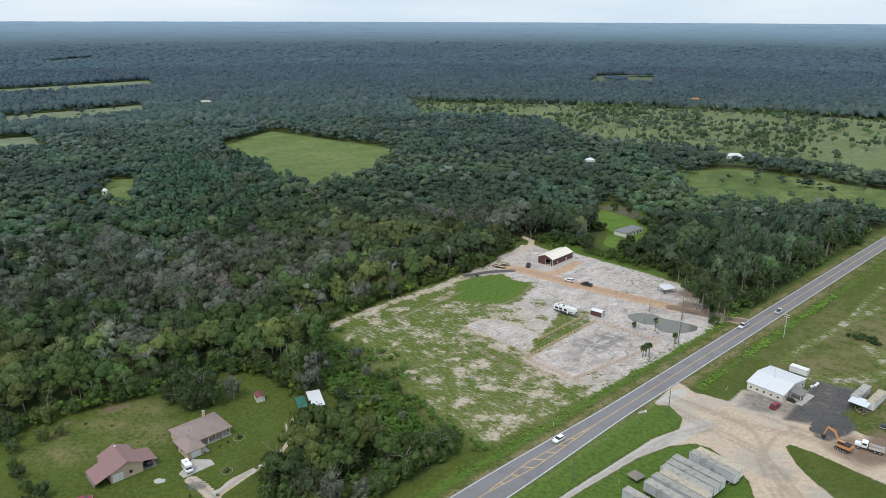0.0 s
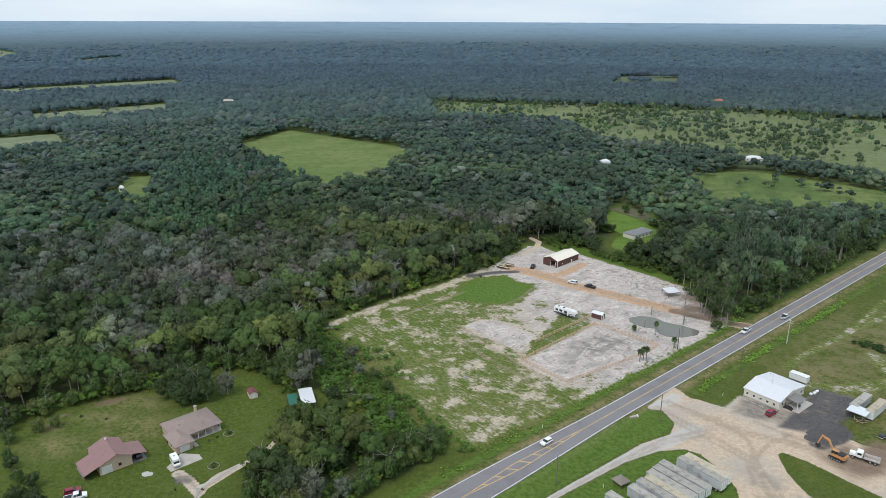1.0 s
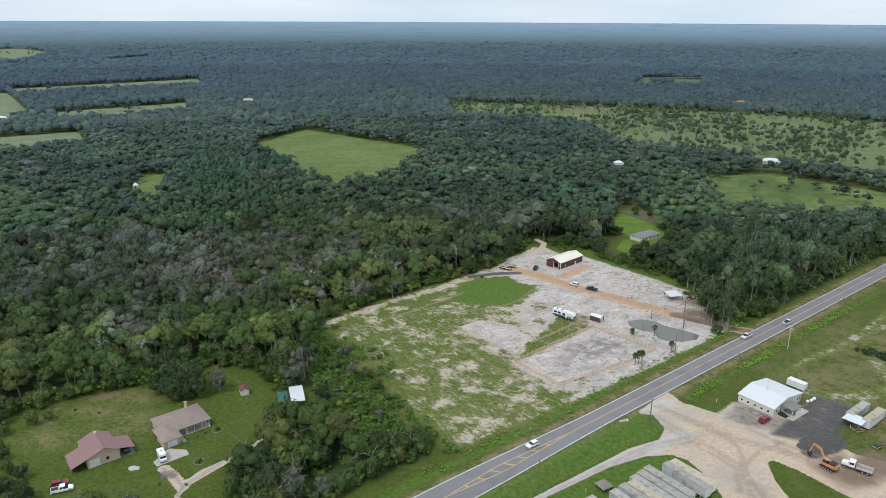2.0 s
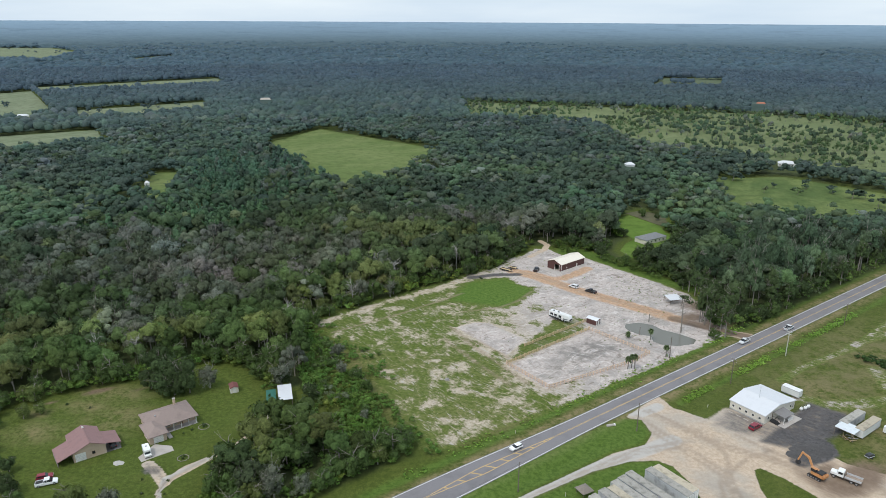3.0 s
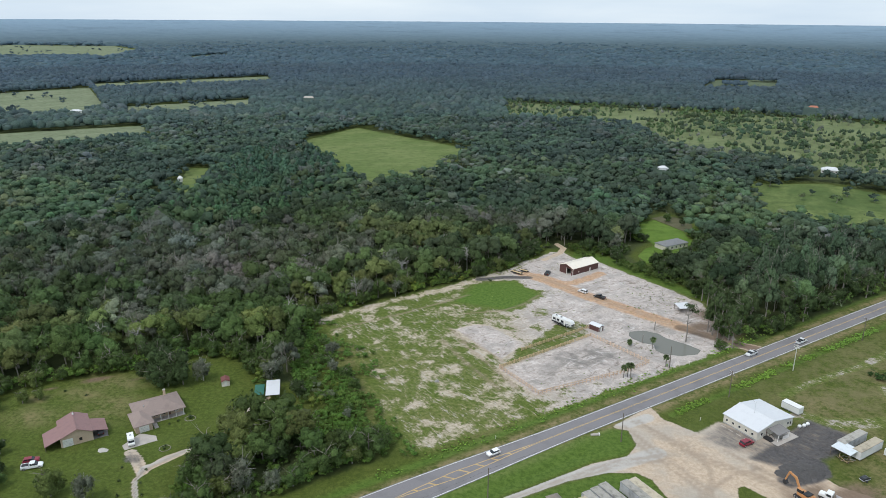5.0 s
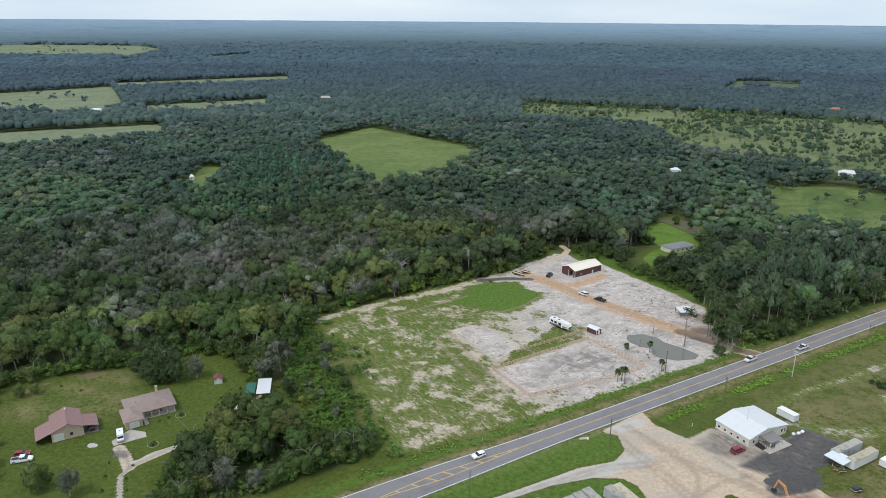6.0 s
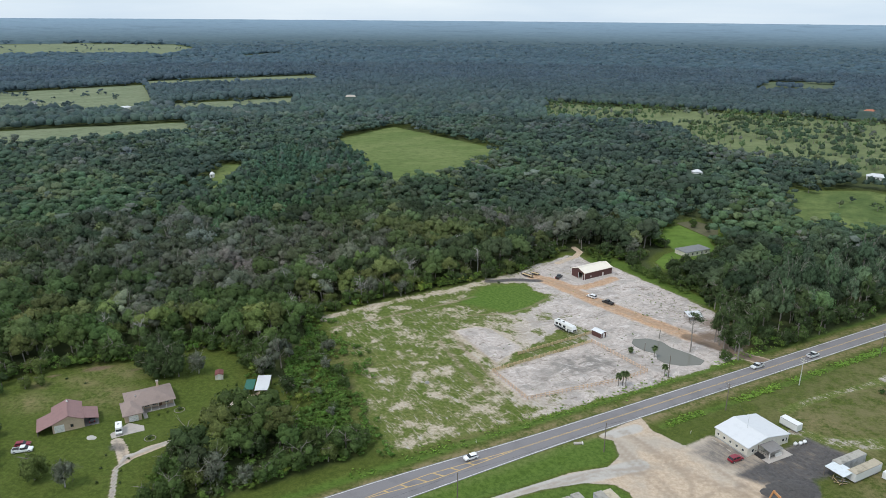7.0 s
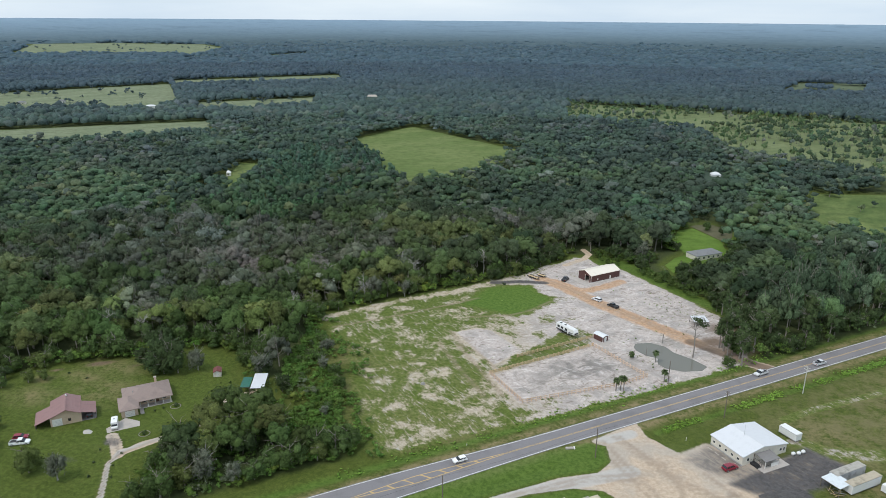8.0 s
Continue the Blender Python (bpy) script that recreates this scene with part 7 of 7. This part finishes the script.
PEN_WOOD = plain("pinkish_stakes", (0.62, 0.46, 0.34), 0.85, vary=0.15)
FG = "pale board fences on the lot"
board_fence("board_fence", (65.3, 286.0), (38.6, 258.4), 2.4, 3, 1.3, FENCE_WOOD, "pale new timber board fence along the lane", group=FG)
board_fence("board_fence", (65.2, 277.2), (31.8, 242.4), 2.4, 3, 1.3, FENCE_WOOD, "pale new timber board fence beside the pen", group=FG)
for a, b_ in (((31.8, 242.0), (47.0, 225.6)), ((47.0, 225.6), (77.0, 247.4)), ((86.5, 257.0), (65.4, 277.0)), ((77.0, 247.4), (86.5, 257.0))):
    board_fence("stake_fence", a, b_, 1.7, 2, 1.5, PEN_WOOD, "low pinkish stake fence round the sandy pen", group="stake fences round the pen")


def pole(m, h, wood, label, arms=1):
    root = thing("utility_pole", m, label, "utility pole", "utility poles along the road")
    part("shaft", tube(bm_of(), (0, 0, -0.3), (0, 0, h), 0.17, 0.11, 10), wood, root)
    for i in range(arms):
        arm = part("crossarm", boxed(-0.06, -1.1, h - 0.5 - i * 0.9, 0.06, 1.1, h - 0.36 - i * 0.9), wood, root)
        for y in (-0.95, -0.4, 0.4, 0.95):
            part("insulator", tube(bm_of(), (0, y, h - 0.36 - i * 0.9), (0, y, h - 0.16 - i * 0.9), 0.05, 0.04, 6), WHITE_TRIM, arm)
    return root


CONCRETE_POLE = plain("pale_concrete_pole", (0.55, 0.54, 0.5), 0.8)
for s, n, h, w, lab, arms in ((141.2, -12.6, 9.5, POLE_WOOD, "dark wooden utility pole on the road verge", 0), (191.2, -13.1, 10, POLE_WOOD, "dark wooden utility pole beside the yard entrance", 0),
                              (243.0, -13.3, 10, POLE_WOOD, "wooden utility pole with crossarms", 2), (280.0, -13.6, 10.5, CONCRETE_POLE, "tall pale concrete utility pole with crossarm", 2),
                              (328.0, -13.4, 10, POLE_WOOD, "wooden utility pole with crossarm", 1), (376.0, -13.4, 10, POLE_WOOD, "wooden utility pole with crossarm", 1), (92.0, -13.0, 10, POLE_WOOD, "dark wooden utility pole on the road verge", 1)):
    x, y = on_road(s, n)
    pole(pose(x, y, gz(x, y), 0, 0, ROAD_TURN), h, w, lab, arms)
pole(pose(93.8, 255.4, gz(93.8, 255.4), 0, 0, ROAD_TURN), 9, POLE_WOOD, "dark wooden service pole on the lot's edge", 0)


def wire(a, b, sag):
    bm = bm_of()
    a, b = Vector(a), Vector(b)
    pts = [a.lerp(b, i / 10) - Vector((0, 0, sag * 4 * (i / 10) * (1 - i / 10))) for i in range(11)]
    for p, q in zip(pts, pts[1:]):
        tube(bm, p, q, 0.018, 0.018, 4)
    return tagged(link("overhead_wire", bm, CHASSIS), "thin dark overhead service wire", "wire", "overhead wires")


x0, y0 = on_road(243, -13.3)
wire((x0, y0, 9.0), (114.9, 219.8, 8.3), 0.6)
for s in (92.0, 141.2, 191.2, 243.0, 280.0, 328.0):
    e = {92.0: 141.2, 141.2: 191.2, 191.2: 243.0, 243.0: 280.0, 280.0: 328.0, 328.0: 376.0}[s]
    wire((*on_road(s, -13.2), 9.3), (*on_road(e, -13.2), 9.3), 0.7)


# a small roofed well house among the trailers' grass
root = thing("well_house", pose(54.4, 168.6, 0, 0, 0, 35), "small square shelter with brown pyramid roof", "shelter")
part("roof", hip_roof(bm_of(), -1.9, 1.9, -1.9, 1.9001, 1.5, 2.8, 0.1), plain("brown_shingles", (0.22, 0.19, 0.16), 0.85), root)
for x in (-1.5, 1.5):
    for y in (-1.5, 1.5):
        part("post", boxed(x - 0.07, y - 0.07, 0, x + 0.07, y + 0.07, 1.45), POLE_WOOD, root)


def tank(x, y):
    root = thing("gas_tank", pose(x, y, 0, 0, 0, 40), "white rounded gas tank on the grass", "tank", "gas tanks behind the office")
    bm = bm_of()
    bmesh.ops.create_uvsphere(bm, u_segments=14, v_segments=8, radius=0.55, matrix=Matrix.Diagonal((1.3, 1, 1, 1)) @ Matrix.Translation((0, 0, 0.65)))
    part("shell", bm, WHITE_PAINT, root, smooth=True)
    part("valve_cover", tube(bm_of(), (0, 0, 1.15), (0, 0, 1.4), 0.14, 0.14, 8), STEEL, root)
    for s in (-0.4, 0.4):
        part("foot", boxed(s - 0.06, -0.35, 0, s + 0.06, 0.35, 0.3), STEEL, root)


for p in ((129.6, 220.6), (131.2, 221.4), (132.6, 222.6)):
    tank(*p)


def mound(name, x, y, rx, ry, h, material, label, seed):
    """A low heap: a disc of rings that rises to a lumpy top and dips into the ground at its rim."""
    bm = bm_of()
    rings, spokes = 9, 28
    def at(i, j):
        a, r = 2 * math.pi * j / spokes, i / rings
        wide = 1 + 0.35 * noise.noise(Vector((math.cos(a) + seed, math.sin(a), 0.3))) + 0.12 * noise.noise(Vector((3 * math.cos(a) + seed, 3 * math.sin(a), 0.7)))
        px, py = rx * wide * r * math.cos(a), ry * wide * r * math.sin(a)
        lump = 1 + 0.7 * noise.noise(Vector((px * 0.9 + seed, py * 0.9, 0))) + 0.4 * noise.noise(Vector((px * 2.4, py * 2.4 + seed, 0)))
        return px, py, h * (1 - r * r) ** 0.8 * lump - 0.06
    top = bm.verts.new(at(0, 0))
    grid = [[bm.verts.new(at(i, j)) for j in range(spokes)] for i in range(1, rings + 1)]
    for j in range(spokes):
        bm.faces.new((top, grid[0][j], grid[0][(j + 1) % spokes]))
        for a, b in zip(grid, grid[1:]):
            bm.faces.new((a[j], b[j], b[(j + 1) % spokes], a[(j + 1) % spokes]))
    ob = link(name, bm, material, True)
    ob.location = (x, y, gz(x, y))
    return tagged(ob, label, "heap")


MILLINGS = plain("asphalt_millings", (0.085, 0.080, 0.078), 0.95, vary=0.45, grain=1.6, stain=0.5, stain_amount=0.5, relief=0.5)
for hx, hy, rx, ry, h, words in ((118.0, 194.0, 3.0, 2.2, 0.5, "low"), (121.5, 197.0, 3.6, 2.4, 0.7, "rough"), (125.0, 199.5, 3.2, 2.4, 0.5, "low"), (122.5, 192.6, 3.4, 2.0, 0.6, "long"), (126.5, 195.6, 3.6, 2.4, 0.7, "rough"), (129.6, 198.4, 2.6, 2.2, 0.45, "small")):
    mound("dirt_mound", hx, hy, rx, ry, h, MILLINGS, words + " heap of dark asphalt millings on stone", hx)
mound("field_boulder", 11.0, 227.9, 0.9, 0.7, 0.8, plain("grey_stone", (0.3, 0.29, 0.28), 0.9), "grey boulder in the patchy grass", 3)
mound("rubble_patch", -78.6, 167.4, 1.8, 1.2, 0.25, plain("pale_rubble", (0.42, 0.4, 0.37), 0.95, vary=0.3, grain=3), "low patch of pale stone rubble", 21)

# scrap timber heaped under the yard shelter
for i in range(16):
    a = random.uniform(0, 360)
    bm = boxed(-1.2, -0.08, -0.04, 1.2, 0.08, 0.04)
    ob = link("scrap_board", bm, random.choice((FENCE_WOOD, POLE_WOOD, STEEL)))
    ob.matrix_basis = pose(138.2 + random.uniform(-1.8, 1.0), 204.0 + random.uniform(-1.4, 1.4), 0.1 + 0.07 * i, random.uniform(-12, 12), random.uniform(-12, 12), a)
    tagged(ob, "loose board in a scrap heap under the shelter", "board", "scrap boards under the shelter")

# white culvert pipe and verge markers
root = thing("culvert_pipe", pose(65.6, 203.8, 0.25, 0, 0, 20), "white concrete pipe end on the verge", "pipe")
part("barrel", tube(bm_of(), (-1.3, 0, 0), (1.3, 0, 0), 0.42, 0.42, 14), CONCRETE, root)
part("collar", tube(bm_of(), (1.2, 0, 0), (1.5, 0, 0), 0.52, 0.52, 14), WHITE_TRIM, root)
for s, n in ((150, -22), (222, -18), (252, 10.5), (160, 9.0)):
    x, y = on_road(s, n)
    root = thing("marker_post", pose(x, y, gz(x, y)), "thin white marker post on the verge", "marker", "marker posts on the verge")
    part("stake", boxed(-0.06, -0.06, -0.1, 0.06, 0.06, 1.2), WHITE_TRIM, root)
    part("band", boxed(-0.065, -0.065, 0.9, 0.065, 0.065, 1.05), YELLOW_LINE, root)
